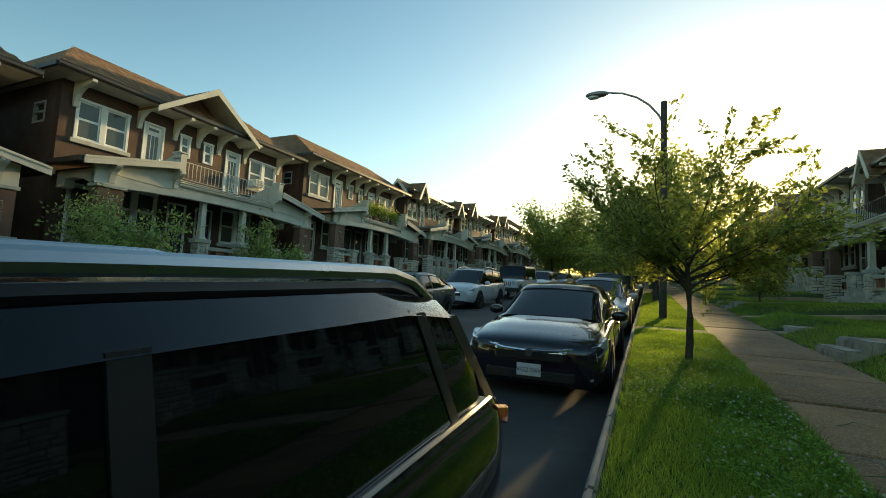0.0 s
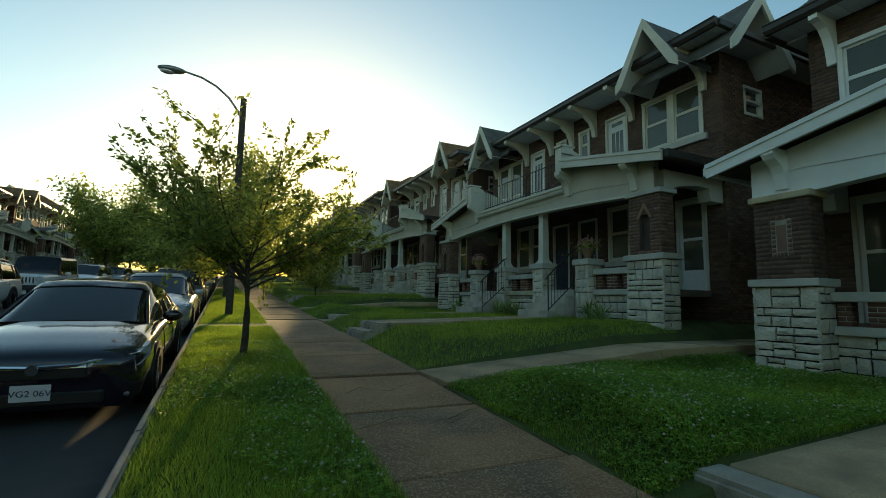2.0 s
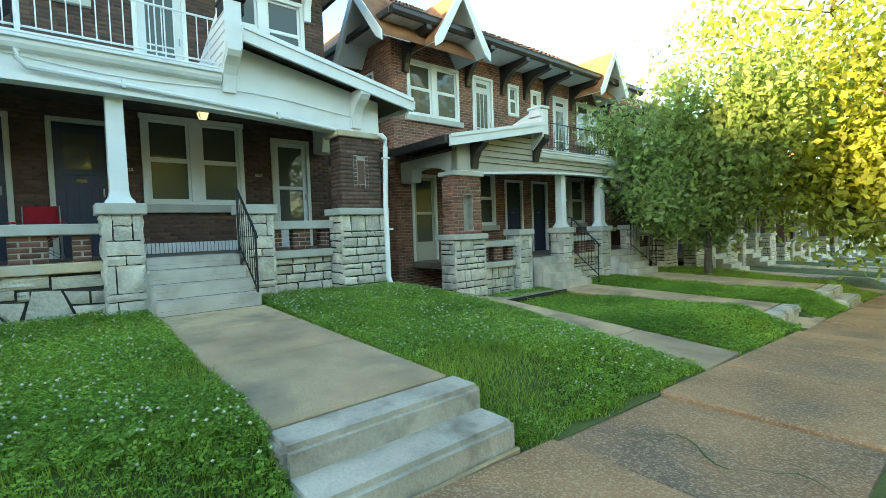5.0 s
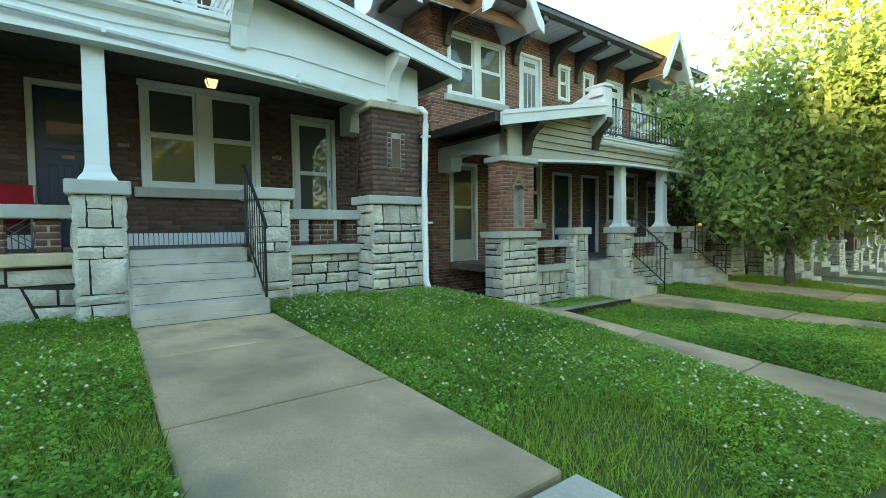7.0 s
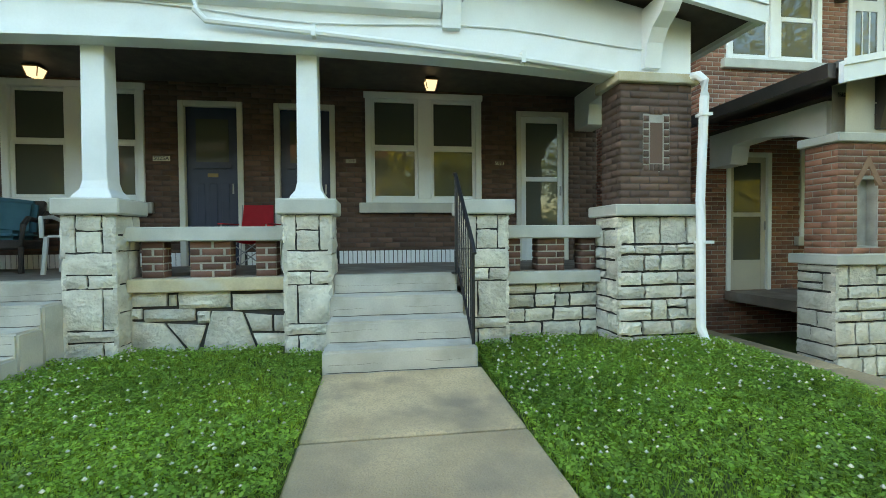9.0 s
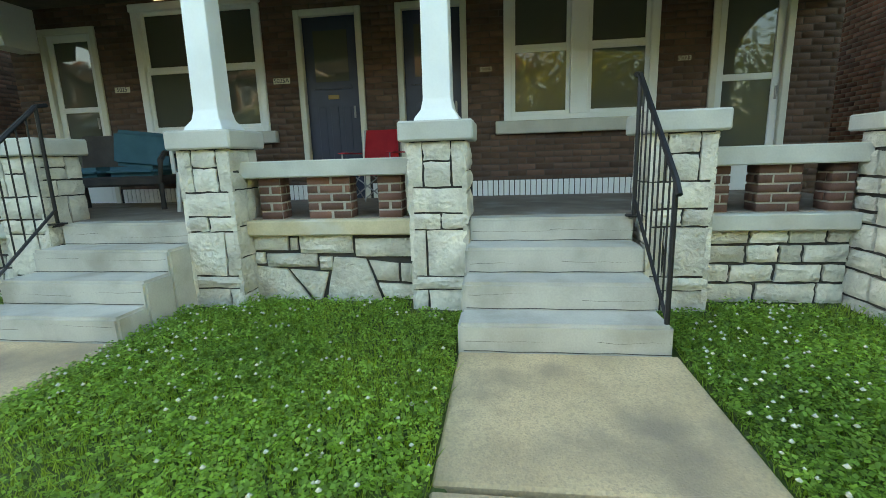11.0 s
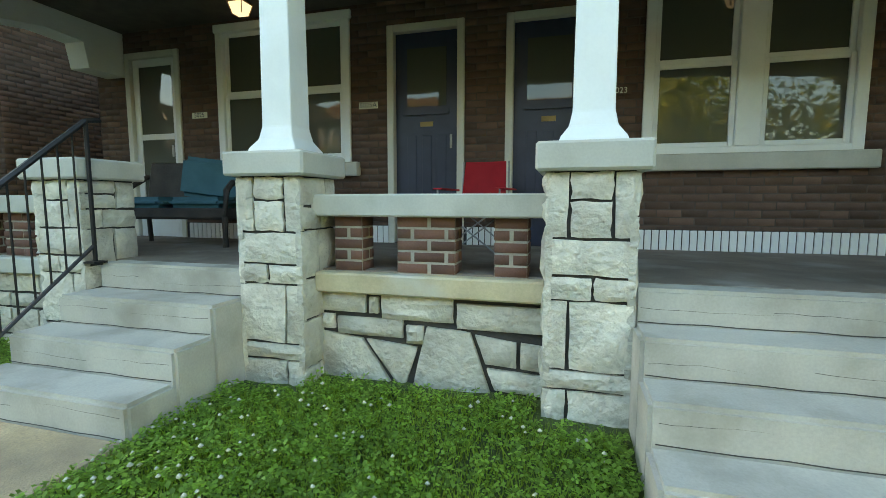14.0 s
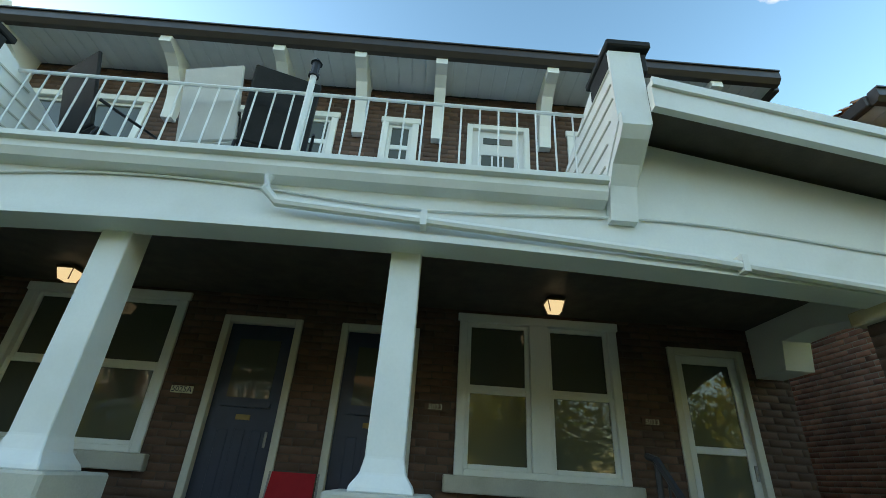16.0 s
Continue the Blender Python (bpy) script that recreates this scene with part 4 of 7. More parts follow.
            for f_, ww_ in ((face_front(-1.99) @ Matrix.Translation((-yc - ww / 2, 0.71, 0)), ww), (face_south(-1.99, yc - ww / 2 + 0.004) @ Matrix.Translation((0, 0.71, 0)), 0.17), (face_north(-1.82, yc + ww / 2 - 0.004) @ Matrix.Translation((0, 0.71, 0)), 0.17)):
                rr = brick_rows(ww_, 0.36, bh=0.058, jt=0.014)
                if fine and abs(yc) < 1.2:
                    for q in rr:
                        if q[2] > 0.05:
                            part("brick", brick_mesh("brick", [(0, 0, q[2] - 0.01, q[3])], Matrix.Identity(4), M["brick_mid"], 0.008), None, bp.children[0], at=f_ @ Matrix.Translation((q[0] + 0.005, q[1], 0)))
                else:
                    part("baluster_bricks", brick_mesh("baluster_bricks", rr, f_, M["brick_mid"], 0.008), None, bp)
    # doors, windows
    styles = o.get("doors", ("storm", "solid", "solid", "storm"))
    for (y0, y1), st in zip(DOORS, styles):
        storm_door(H, y0, y1, FLOOR, D_TOP, "cream" if fine else o["wtrim"], st)
    for y0, y1 in WINS:
        sash_window(H, y0, y1, W_LO, W_HI, o["wtrim"])
    for y0, y1 in UP_WINS:
        sash_window(H, y0, y1, U_LO, U_HI - 0.09, o["wtrim"], back=o.get("upper_back", "blind"), curtain_z=0.12)
    for y0, y1 in UP_SMALL:
        sash_window(H, y0, y1, 4.98, U_HI - 0.09, o["wtrim"], pair=False, sill=fine)
    for y0, y1 in UP_DOORS:
        storm_door(H, y0, y1, UD_LO, U_HI, o["wtrim"], "glazed")
    # white tile band at the porch floor
    if fine:
        tb = new("tile_band")
        tb.parent = H
        bm = bm_new()
        edges = sorted([d for q in DOORS for d in q])
        spans = [(-4.55, edges[0]), (edges[1], edges[2]), (edges[3], edges[4]), (edges[5], edges[6]), (edges[7], 4.55)]
        for ya, yb in spans:
            box(bm, -0.012, -0.002, ya, yb, FLOOR, FLOOR + 0.19)
        part("tile_joints", bm, M["stone_joint"], tb)
        one = None
        for ya, yb in spans:
            y = ya + 0.005
            while y < yb - 0.05:
                if one is None:
                    bm = bm_new()
                    box(bm, -0.022, -0.01, 0, 0.054, 0, 0.185)
                    one = mesh_of(bm, "tile", M["white"])
                part("tile", one, None, tb, at=Matrix.Translation((0, y, FLOOR)))
                y += 0.065
    # porch front: arched beam, gable panels, roof slopes, balcony
    def arch(y):
        return 2.93 - 0.16 * (y / 4.1) ** 2
    n = 24
    bm = bm_new()
    top = lambda y: 3.97 - (abs(y) - 2.45) * 0.197 - 0.1 if abs(y) > 2.45 else 3.36
    ys = [-4.98 + 9.96 * i / n for i in range(n + 1)]
    ys = sorted(ys + [-2.4501, -2.4499, 2.4499, 2.4501])
    rows = [[bm.verts.new((x, y, z)) for y in ys for z in (arch(max(-4.1, min(4.1, y))), top(y))] for x in (-2.26, -2.1)]
    for i in range(len(ys) - 1):
        a0, b0, c0, d0 = 2 * i, 2 * i + 1, 2 * i + 2, 2 * i + 3
        bm.faces.new((rows[0][a0], rows[0][c0], rows[0][d0], rows[0][b0]))
        bm.faces.new((rows[1][a0], rows[1][b0], rows[1][d0], rows[1][c0]))
        bm.faces.new((rows[0][a0], rows[1][a0], rows[1][c0], rows[0][c0]))
        bm.faces.new((rows[0][b0], rows[0][d0], rows[1][d0], rows[1][b0]))
    part("porch_fascia", bm, fascia, H)
    bm = bm_new()
    for i in range(len(ys) - 1):
        ya, yb = ys[i], ys[i + 1]
        za, zb = arch(max(-4.1, min(4.1, ya))), arch(max(-4.1, min(4.1, yb)))
        if yb - ya > 0.01:
            v = [bm.verts.new(p) for p in ((-2.29, ya, za - 0.03), (-2.29, yb, zb - 0.03), (-2.29, yb, zb + 0.02), (-2.29, ya, za + 0.02), (-2.06, ya, za - 0.03), (-2.06, yb, zb - 0.03), (-2.06, yb, zb + 0.02), (-2.06, ya, za + 0.02))]
            for f in ((0, 1, 2, 3), (4, 7, 6, 5), (0, 4, 5, 1), (3, 2, 6, 7)):
                bm.faces.new([v[k] for k in f])
    part("beam_edge", bm, trim, H)
    bm = bm_new()
    cable = [(-2.275, y, 3.2 + 0.05 * math.sin(y * 1.7) - 0.1 * (abs(y) / 4)) for y in np.linspace(-4.6, 4.6, 30)]
    tube(bm, cable, 0.008, 5)
    part("cable", bm, M["white" if fine else "cream"], H)
    if o.get("siding"):
        for k in range(6):
            bm = bm_new()
            box(bm, -2.285, -2.26, -4.6 + k * 0.12, 4.6 - k * 0.12, 3.0 + k * 0.14, 3.01 + k * 0.14)
            part("siding_lap", bm, M["gutter_dark"], H)
    for s in (1, -1):
        rf = new("porch_roof")
        rf.parent = H
        f0, f1 = s * 2.5, s * 5.5
        z0, z1 = 3.97, 3.37
        bm = bm_new()
        prism(bm, [(f0, z0), (f1, z1), (f1, z1 + 0.07), (f0, z0 + 0.07)], "x", -2.62, -0.003)
        part("roof_slab", bm, M["shingle"], rf)
        bm = bm_new()
        prism(bm, [(f0, z0 - 0.02), (f1, z1 - 0.02), (f1, z1 - 0.05), (f0, z0 - 0.05)], "x", -2.55, -0.003)
        part("roof_soffit", bm, M["ceiling"], rf)
        bm = bm_new()
        prism(bm, [(f0, z0 - 0.17), (f1, z1 - 0.17), (f1, z1 + 0.05), (f0, z0 + 0.05)], "x", -2.68, -2.625)
        part("bargeboard", bm, trim, rf)
        bm = bm_new()
        prism(bm, [(f0, z0 + 0.0), (f1, z1 + 0.0), (f1, z1 + 0.07), (f0, z0 + 0.07)], "x", -2.705, -2.68)
        part("barge_moulding", bm, trim, rf)
        bm = bm_new()
        box(bm, -2.6, 0, *sorted((f1, f1 + s * 0.1)), z1 - 0.1, z1 + 0.05)
        part("side_gutter", bm, M["gutter_dark"] if not fine else trim, rf)
        for yb, zt in ((s * 4.5, 3.46), (s * 2.37, 3.75)):
            bm = bm_new()
            prism(bm, [(-2.26, zt - 0.62), (-2.32, zt - 0.62), (-2.34, zt - 0.5), (-2.37, zt - 0.38), (-2.45, zt - 0.26), (-2.6, zt - 0.17), (-2.66, zt - 0.1), (-2.66, zt), (-2.26, zt)], "y", yb - 0.09, yb + 0.09)
            part("bracket", bm, trim if not o.get("dark_brackets") else M["gutter_dark"], rf)
        # wing wall at the side of the balcony
        bm = bm_new()
        prism(bm, [(-2.3, 3.42), (-2.62, 3.7), (-2.62, 4.36), (-2.3, 4.36), (-0.9, 3.9), (-0.9, 3.42)], "y", *sorted((s * 2.27, s * 2.5)))
        part("balcony_wing", bm, trim, rf)
        for k in range(6 if fine or near else 0):
            bm = bm_new()
            zz = 3.52 + k * 0.13
            box(bm, -2.6 if k > 2 else -2.36 - k * 0.08, -1.0 if k < 3 else -1.15 - (k - 3) * 0.38, *sorted((s * 2.27, s * 2.258)), zz, zz + 0.012)
            part("siding_lap", bm, M["cream"], rf)
        bm = bm_new()
        box(bm, -2.66, -2.2, *sorted((s * 2.25, s * 2.57)), 4.38, 4.44)
        box(bm, -2.6, -2.25, *sorted((s * 2.265, s * 2.555)), 4.2, 4.38)
        part("wing_cap", bevel(bm, 0.01), M["block"] if fine else trim, rf)
    bm = bm_new()
    box(bm, -2.26, -0.003, -2.265, 2.265, 3.474, 3.5)
    part("balcony_floor", bm, trim, H)
    bm = bm_new()
    prism(bm, [(-2.265, 3.24), (-2.35, 3.26), (-2.38, 3.31), (-2.38, 3.36), (-2.42, 3.37), (-2.42, 3.41), (-2.38, 3.41), (-2.36, 3.38), (-2.15, 3.4), (-2.15, 3.24)], "y", -2.26, 2.26)
    part("balcony_gutter", bm, trim, H)
    br = new("balcony_railing")
    br.parent = H
    rail = M[o.get("rail", "white")]
    bm = bm_new()
    tube(bm, [(-2.06, -2.27, 4.26), (-2.06, 2.27, 4.26)], 0.016, 6)
    part("rail", bm, rail, br)
    bm = bm_new()
    tube(bm, [(-2.06, -2.27, 3.62), (-2.06, 2.27, 3.62)], 0.014, 6)
    part("bottom_rail", bm, rail, br)
    bm = bm_new()
    tube(bm, [(0, 0, 3.6), (0, 0, 4.26)], 0.008, 5)
    one = mesh_of(bm, "baluster", rail)
    if not (fine or near):
        bm = bm_new()
        for k in range(26):
            box(bm, -2.07, -2.05, -2.11 + k * 0.168, -2.09 + k * 0.168, 3.6, 4.26)
        tagged(part("railing_infill", bm, rail, br), kind="stuff")
    for k in range(30 if fine or near else 0):
        part("baluster", one, None, br, at=Matrix.Translation((-2.06, -2.175 + k * 0.15, 0)))
    if fine:
        bm = bm_new()
        tube(bm, [(-2.09, -0.05, 3.5), (-2.09, -0.05, 4.42)], 0.028, 8)
        part("centre_post", bm, M["white"], br)
        bm = bm_new()
        tube(bm, [(-2.09, -0.05, 4.42), (-2.09, -0.05, 4.45)], 0.045, 8), tube(bm, [(-2.09, -0.05, 4.45), (-2.09, -0.05, 4.57)], 0.035, 8), tube(bm, [(-2.09, -0.05, 4.57), (-2.09, -0.05, 4.62)], 0.05, 8, 0.015)
        part("post_lantern", bm, M["iron"], br)
    # eaves, brackets, roof
    E_, lift_ = o.get("eave", 1.0), o.get("eave_lift", 0.0)
    bm = bm_new()
    ww = HALF + E_ * 0.6
    prof, ng = [], 59
    for k in range(ng):
        yy = -ww + 2 * ww * k / ng
        prof += [(yy, 6.4), (yy + 2 * ww / ng - 0.02, 6.4), (yy + 2 * ww / ng - 0.015, 6.41), (yy + 2 * ww / ng - 0.005, 6.41)]
    prof = [(p, z + lift_) for p, z in prof]
    lo = [bm.verts.new((-E_, p, z)) for p, z in prof]
    hi = [bm.verts.new((-0.003, p, z)) for p, z in prof]
    for k in range(len(prof) - 1):
        bm.faces.new((lo[k], hi[k], hi[k + 1], lo[k + 1]))
    box(bm, -E_, 0.0, -ww, ww, 6.415 + lift_, 6.44 + lift_)
    part("soffit", bm, M["soffit"] if fine or near else trim, H)
    bm = bm_new()
    prism(bm, [(-E_, 6.38 + lift_), (-E_ - 0.07, 6.38 + lift_), (-E_ - 0.12, 6.44 + lift_), (-E_ - 0.12, 6.55 + lift_), (-E_ - 0.14, 6.55 + lift_), (-E_ - 0.14, 6.57 + lift_), (-E_, 6.57 + lift_)], "y", -ww - 0.05, ww + 0.05)
    part("gutter", bm, M["gutter_dark"], H)
    for s in (1, -1):
        bm = bm_new()
        box(bm, -E_, DEPTH, *sorted((s * (HALF + E_ * 0.6), s * (HALF + E_ * 0.6 + 0.1))), 6.38, 6.54)
        part("side_gutter", bevel(bm, 0.015), M["gutter_dark"], H)
    for s in (1, -1):
        bm = bm_new()
        box(bm, 0, DEPTH, *sorted((s * HALF, s * (HALF + E_ * 0.6))), 6.4, 6.44)
        part("side_soffit", bm, M["soffit"] if fine or near else trim, H)
    for yb in (4.65, 2.5, 1.05, 0, -1.05, -2.5, -4.65):
        bm = bm_new()
        prism(bm, [(-0.003, 5.55), (-0.1, 5.55), (-0.13, 5.75), (-0.24, 5.98), (-0.5, 6.16), (-0.98, 6.24), (-1.06, 6.28), (-1.06, 6.39), (-0.003, 6.39)] if not fine else [(-0.003, 5.56), (-0.11, 5.56), (-0.12, 5.7), (-0.15, 5.88), (-0.22, 6.06), (-0.35, 6.22), (-0.5, 6.3), (-0.66, 6.33), (-0.66, 6.45), (-0.62, 6.46), (-0.003, 6.435)], "y", yb - 0.075, yb + 0.075)
        part("eave_bracket", bm, M["white"] if fine else (trim if not o.get("dark_brackets") else M["gutter_dark"]), H)
    rise, run = o.get("rise", 1.25), o.get("run", 1.9)
    w2, w1 = HALF + E_ * 0.6, o.get("ridge_half", HALF - 1.1)
    bm = bm_new()
    pts = [(-E_ - 0.05, -w2, 6.5), (-E_ - 0.05, w2, 6.5), (run, w1, 6.5 + rise), (run, -w1, 6.5 + rise), (DEPTH, -w2, 6.5), (DEPTH, w2, 6.5), (DEPTH - 1.5, w1, 6.5 + rise), (DEPTH - 1.5, -w1, 6.5 + rise)]
    v = [bm.verts.new(p) for p in pts]
    for f in ((0, 1, 2, 3), (1, 5, 6, 2), (5, 4, 7, 6), (4, 0, 3, 7), (3, 2, 6, 7), (0, 4, 5, 1)):
        bm.faces.new([v[k] for k in f])
    part("roof", bm, roof, H)
    # courses of shingles or tiles laid on the front slope
    nrow, tilew = (16, 0.24) if o.get("tiles") else (15, 0.3)
    sl = Vector((run + E_ + 0.05, 0, rise))
    ang = math.atan2(sl.z, sl.x)
    vs, fs, k = [], [], 0
    for r in range(nrow):
        t0, t1 = r / nrow, (r + 1.15) / nrow
        half = w2 + (w1 - w2) * t0
        y = -half + (0 if r % 2 else tilew / 2)
        while y < half - 0.02:
            yw = min(tilew - 0.012, half - y)
            lift = rng.uniform(0.012, 0.02) + (0.02 if o.get("tiles") else 0)
            p0 = Vector((-E_ - 0.05, 0, 6.5)) + sl * t0
            p1 = Vector((-E_ - 0.05, 0, 6.5)) + sl * min(1, t1)
            mid = 0.045 if o.get("tiles") else 0.0
            vs += [(p0.x, y, p0.z + lift), (p0.x, y + yw / 2, p0.z + lift + mid), (p0.x, y + yw, p0.z + lift), (p1.x, y, p1.z + 0.003), (p1.x, y + yw / 2, p1.z + 0.003 + mid), (p1.x, y + yw, p1.z + 0.003), (p0.x, y, p0.z), (p0.x, y + yw, p0.z)]
            fs += [(k, k + 1, k + 4, k + 3), (k + 1, k + 2, k + 5, k + 4), (k + 6, k + 7, k + 2, k)]
            k += 8
            y += tilew
    tagged(part("roof_tiles" if o.get("tiles") else "roof_shingles", raw_mesh("roof_courses", np.array(vs), np.array(fs), roof), roof, H), kind="stuff")
    spots = [(yc, hw, hh, None) for yc, hw, hh in o.get("gables", ())]
    if o.get("side_gables"):
        spots += [(0.0, 1.05, 1.0, 1), (0.0, 1.05, 1.0, -1)]
    for yc, hw, hh, side in spots:
        g = new("gable")
        g.parent = H
        steep = hw < 1.1
        x0 = -E_ - 0.25 if side is None else -E_ * 0.6 - 0.2
        foot, peak = (6.02 if steep else 6.27), 6.42 + hh
        turn = Matrix.Identity(4) if side is None else Matrix.Translation((0.3, side * HALF, 0)) @ Matrix.Rotation(radians(-90 * side), 4, "Z")
        bm = bm_new()
        prism(bm, [(yc - hw + 0.15, 6.42), (yc + hw - 0.15, 6.42), (yc, peak - 0.25)], "x", -0.05, 1.5)
        part("gable_wall", bm, mortar if o.get("gable_brick", True) else trim, g, at=turn)
        for s in (1, -1):
            bm = bm_new()
            prism(bm, [(yc, peak), (yc + s * (hw + 0.08), foot + 0.06), (yc + s * (hw + 0.08), foot - 0.06), (yc, peak - 0.12)], "x", x0, 2.4)
            part("gable_roof", bm, roof, g, at=turn)
            bm = bm_new()
            prism(bm, [(yc, peak + 0.02), (yc + s * (hw + 0.13), foot), (yc + s * (hw + 0.13), foot - 0.22), (yc + s * (hw - 0.08), foot - 0.08), (yc, peak - 0.26)], "x", x0 - 0.05, x0 - 0.002)
            part("bargeboard", bm, trim, g, at=turn)
            bm = bm_new()
            prism(bm, [(yc, peak - 0.122), (yc + s * (hw + 0.07), foot - 0.065), (yc + s * (hw + 0.07), foot - 0.08), (yc, peak - 0.14)], "x", x0, 0)
            part("gable_soffit", bm, M["soffit"] if near else trim, g, at=turn)
    return H


# ---- ground ----
def sheet(name, xs, ys, zfun, mat, label="", category="", kind="structure", thick=0.0):
    v = np.array([(x, y, zfun(x, y)) for y in ys for x in xs])
    n = len(xs)
    f = np.array([(j * n + i, j * n + i + 1, (j + 1) * n + i + 1, (j + 1) * n + i) for j in range(len(ys) - 1) for i in range(n - 1)])
    ob = new(name, raw_mesh(name, v, f, mat))
    ob.data.shade_smooth()
    return tagged(ob, label, category, "", kind)


KERB_E, KERB_W, WALK_A, WALK_B = -0.78, -8.5, 0.86, 2.35
FRONT_E, FRONT_W, PITCH, YC = 10.08, -18.2, 11.9, -0.21
YS = list(np.arange(-60, 151, 3.0))
sheet("ground", [-2500, -400, -60, -9, 0, 12, 60, 400, 2500], [-2500, -400, -61] + YS[::5] + [152, 400, 2500], lambda x, y: street(y) - 0.5 + (0.9 if x < -20 else 0), M["soil"], "earth under street and gardens", "ground")
sheet("road", list(np.linspace(KERB_W, KERB_E + 0.08, 9)), YS, lambda x, y: street(y) - 0.29 - 0.004 * (x + 4.6) ** 2 + 0.06, M["asphalt"], "worn grey asphalt residential street", "road")
for nm, xa, xb in (("kerb_east", KERB_E + 0.07, KERB_E + 0.14), ("kerb_west", KERB_W - 0.14, KERB_W)):
    K = tagged(new(nm), "weathered grey stone kerb along the street", "kerb", "", "structure")
    bm = bm_new()
    box(bm, xa, xb, 0.006, 1.494, -0.4, 0.0)
    one = mesh_of(bevel(bm, 0.018, 2), "kerb_stone", M["kerb"])
    for k in range(-13, 60):
        y = k * 1.5
        part("kerb_stone", one, None, K, at=Matrix.Translation((0, y, street(y + 0.75))) @ Matrix.Rotation(math.atan(GRADE), 4, "X"))


def side_walk_z(x, y):
    return street(y) + 0.02 + 0.3 * max(0.0, min(1.0, (x - WALK_B) / 4.0))


def lawn_z(x, y):
    """Height of the front gardens: a short bank behind the pavement, then a gentle rise to the porch."""
    s = street(y)
    t = max(0.0, min(1.0, (x - WALK_B) / 0.85))
    bank = 0.30 * (3 * t * t - 2 * t * t * t)
    k = round((y - YC) / PITCH)
    yl = y - YC - k * PITCH
    level = street(YC + k * PITCH) + 0.25
    w = max(0.0, min(1.0, (x - 3.0) / 3.0)) * max(0.0, 1 - max(0.0, (abs(yl) - 4.9) / 1.05))
    z = s + bank
    d = abs(abs(yl) - PITCH / 2)
    if d < 1.3:        # the ground eases down to the walkways between the houses
        q = max(0.0, min(1.0, (d - 0.45) / 0.85))
        z = z * q + (1 - q) * side_walk_z(x, y)
    z = z * (1 - w) + w * (level + 0.02 * max(0, x - 4)) + 0.02 * noise.noise((x * 0.9, y * 0.9, 0))
    dd = abs(abs(yl) - 1.83)
    if 0.5 < dd < 1.25 and x < 7.1:        # the turf eases down to the garden paths
        foot = street(YC + k * PITCH + math.copysign(1.83, yl))
        top = 0.76 + 0.595 * k + 0.09 * max(0.0, (x - 3.0) / 4.0)
        pz = foot + (top - foot) * max(0.0, min(1.0, (x - 2.45) / 0.55)) + 0.02
        q = max(0.0, min(1.0, (dd - 0.62) / 0.6))
        q = q * q * (3 - 2 * q)
        if z > pz:
            z = z * q + pz * (1 - q)
    if abs(abs(yl) - 1.83) < (0.58 if x > 2.95 else 0.5) and x < 7.1:
        z -= 0.16 if x > 2.95 else 0.32
    if d < 0.42:
        z -= 0.15
    return z


sheet("parkway_lawn", list(np.linspace(KERB_E + 0.14, WALK_A, 7)), list(np.arange(-60, 151, 0.5)), lambda x, y: street(y) + 0.005 + 0.03 * math.sin((x + 0.7) / 1.55 * math.pi) + 0.012 * noise.noise((x * 2, y * 2, 1)), M["soil"], "grass strip between kerb and pavement", "lawn")
sheet("front_lawn", [WALK_B - 0.02] + list(np.arange(2.45, 3.6, 0.1)) + list(np.linspace(3.7, 12, 24)), list(np.arange(-60, -18, 0.5)) + list(np.arange(-18, 20, 0.12)) + list(np.arange(20, 151, 0.5)), lawn_z, M["soil"], "sloping front gardens of grass and clover", "lawn")
sheet("west_verge", list(np.linspace(-10.1, KERB_W - 0.14, 5)), YS, lambda x, y: street(y) + 0.01, M["soil"], "grass verge across the street", "lawn")
sheet("west_pavement", [-11.6, -10.1], YS, lambda x, y: street(y) + 0.01, M["paving"], "pavement across the street", "pavement")


def west_z(x, y):
    t = max(0.0, min(1.0, (-11.6 - x) / 1.6))
    return street(y) + 0.42 * (3 * t * t - 2 * t ** 3) + 0.02 * max(0, -13.2 - x)


sheet("west_lawn", list(np.linspace(-22, -11.6, 20)), YS, west_z, M["soil"], "banked front gardens across the street", "lawn")

# ---- houses ----
MAIN = dict(brick="brick", mortar="mortar", trim="white", fascia="white", roof="shingle", wtrim="white", fine=True, seed=3, rail_side=0, eave=0.62, eave_lift=0.04, rise=1.66, run=1.42, ridge_half=4.85)
house_z = lambda k: street(YC + k * PITCH) + 0.34
main_house = house("brick_house", pose(FRONT_E, YC, 0.86), MAIN, "dark brick two-storey house with white porch and limestone pedestals")
HN = dict(brick="brick", mortar="mortar", trim="cream", fascia="tan", roof="shingle", wtrim="cream", near=True, seed=11, pier_out=0.28, niche=True, rail="iron", gables=((4.0, 0.78, 1.0), (-4.0, 0.78, 1.0)), side_gables=True, rise=0.9, rail_all=-1)
HS = dict(brick="brick_red", mortar="mortar_pale", trim="white", fascia="tan", roof="tile", wtrim="white", near=True, seed=17, pier_out=0.28, niche=True, rail="iron", gables=((3.75, 0.78, 1.0), (-3.3, 0.78, 1.0)), side_gables=True, rise=1.9, tiles=True, siding=True, dark_brackets=True, rail_all=-1)
north = house("brick_house", pose(FRONT_E, YC + PITCH, 0.86 + 0.6), HN, "dark brick house with twin pointed gables and cream trim")
south = house("brick_house", pose(FRONT_E, YC - PITCH, 0.86 - 0.55), HS, "red brick house with orange clay tile roof and tan porch")
HP = dict(brick="brick", mortar="brick", trim="cream", fascia="cream", roof="shingle_brown", wtrim="white", seed=23, rise=1.9, gables=((0.2, 2.3, 1.5),), handrail=False, rail="cream")
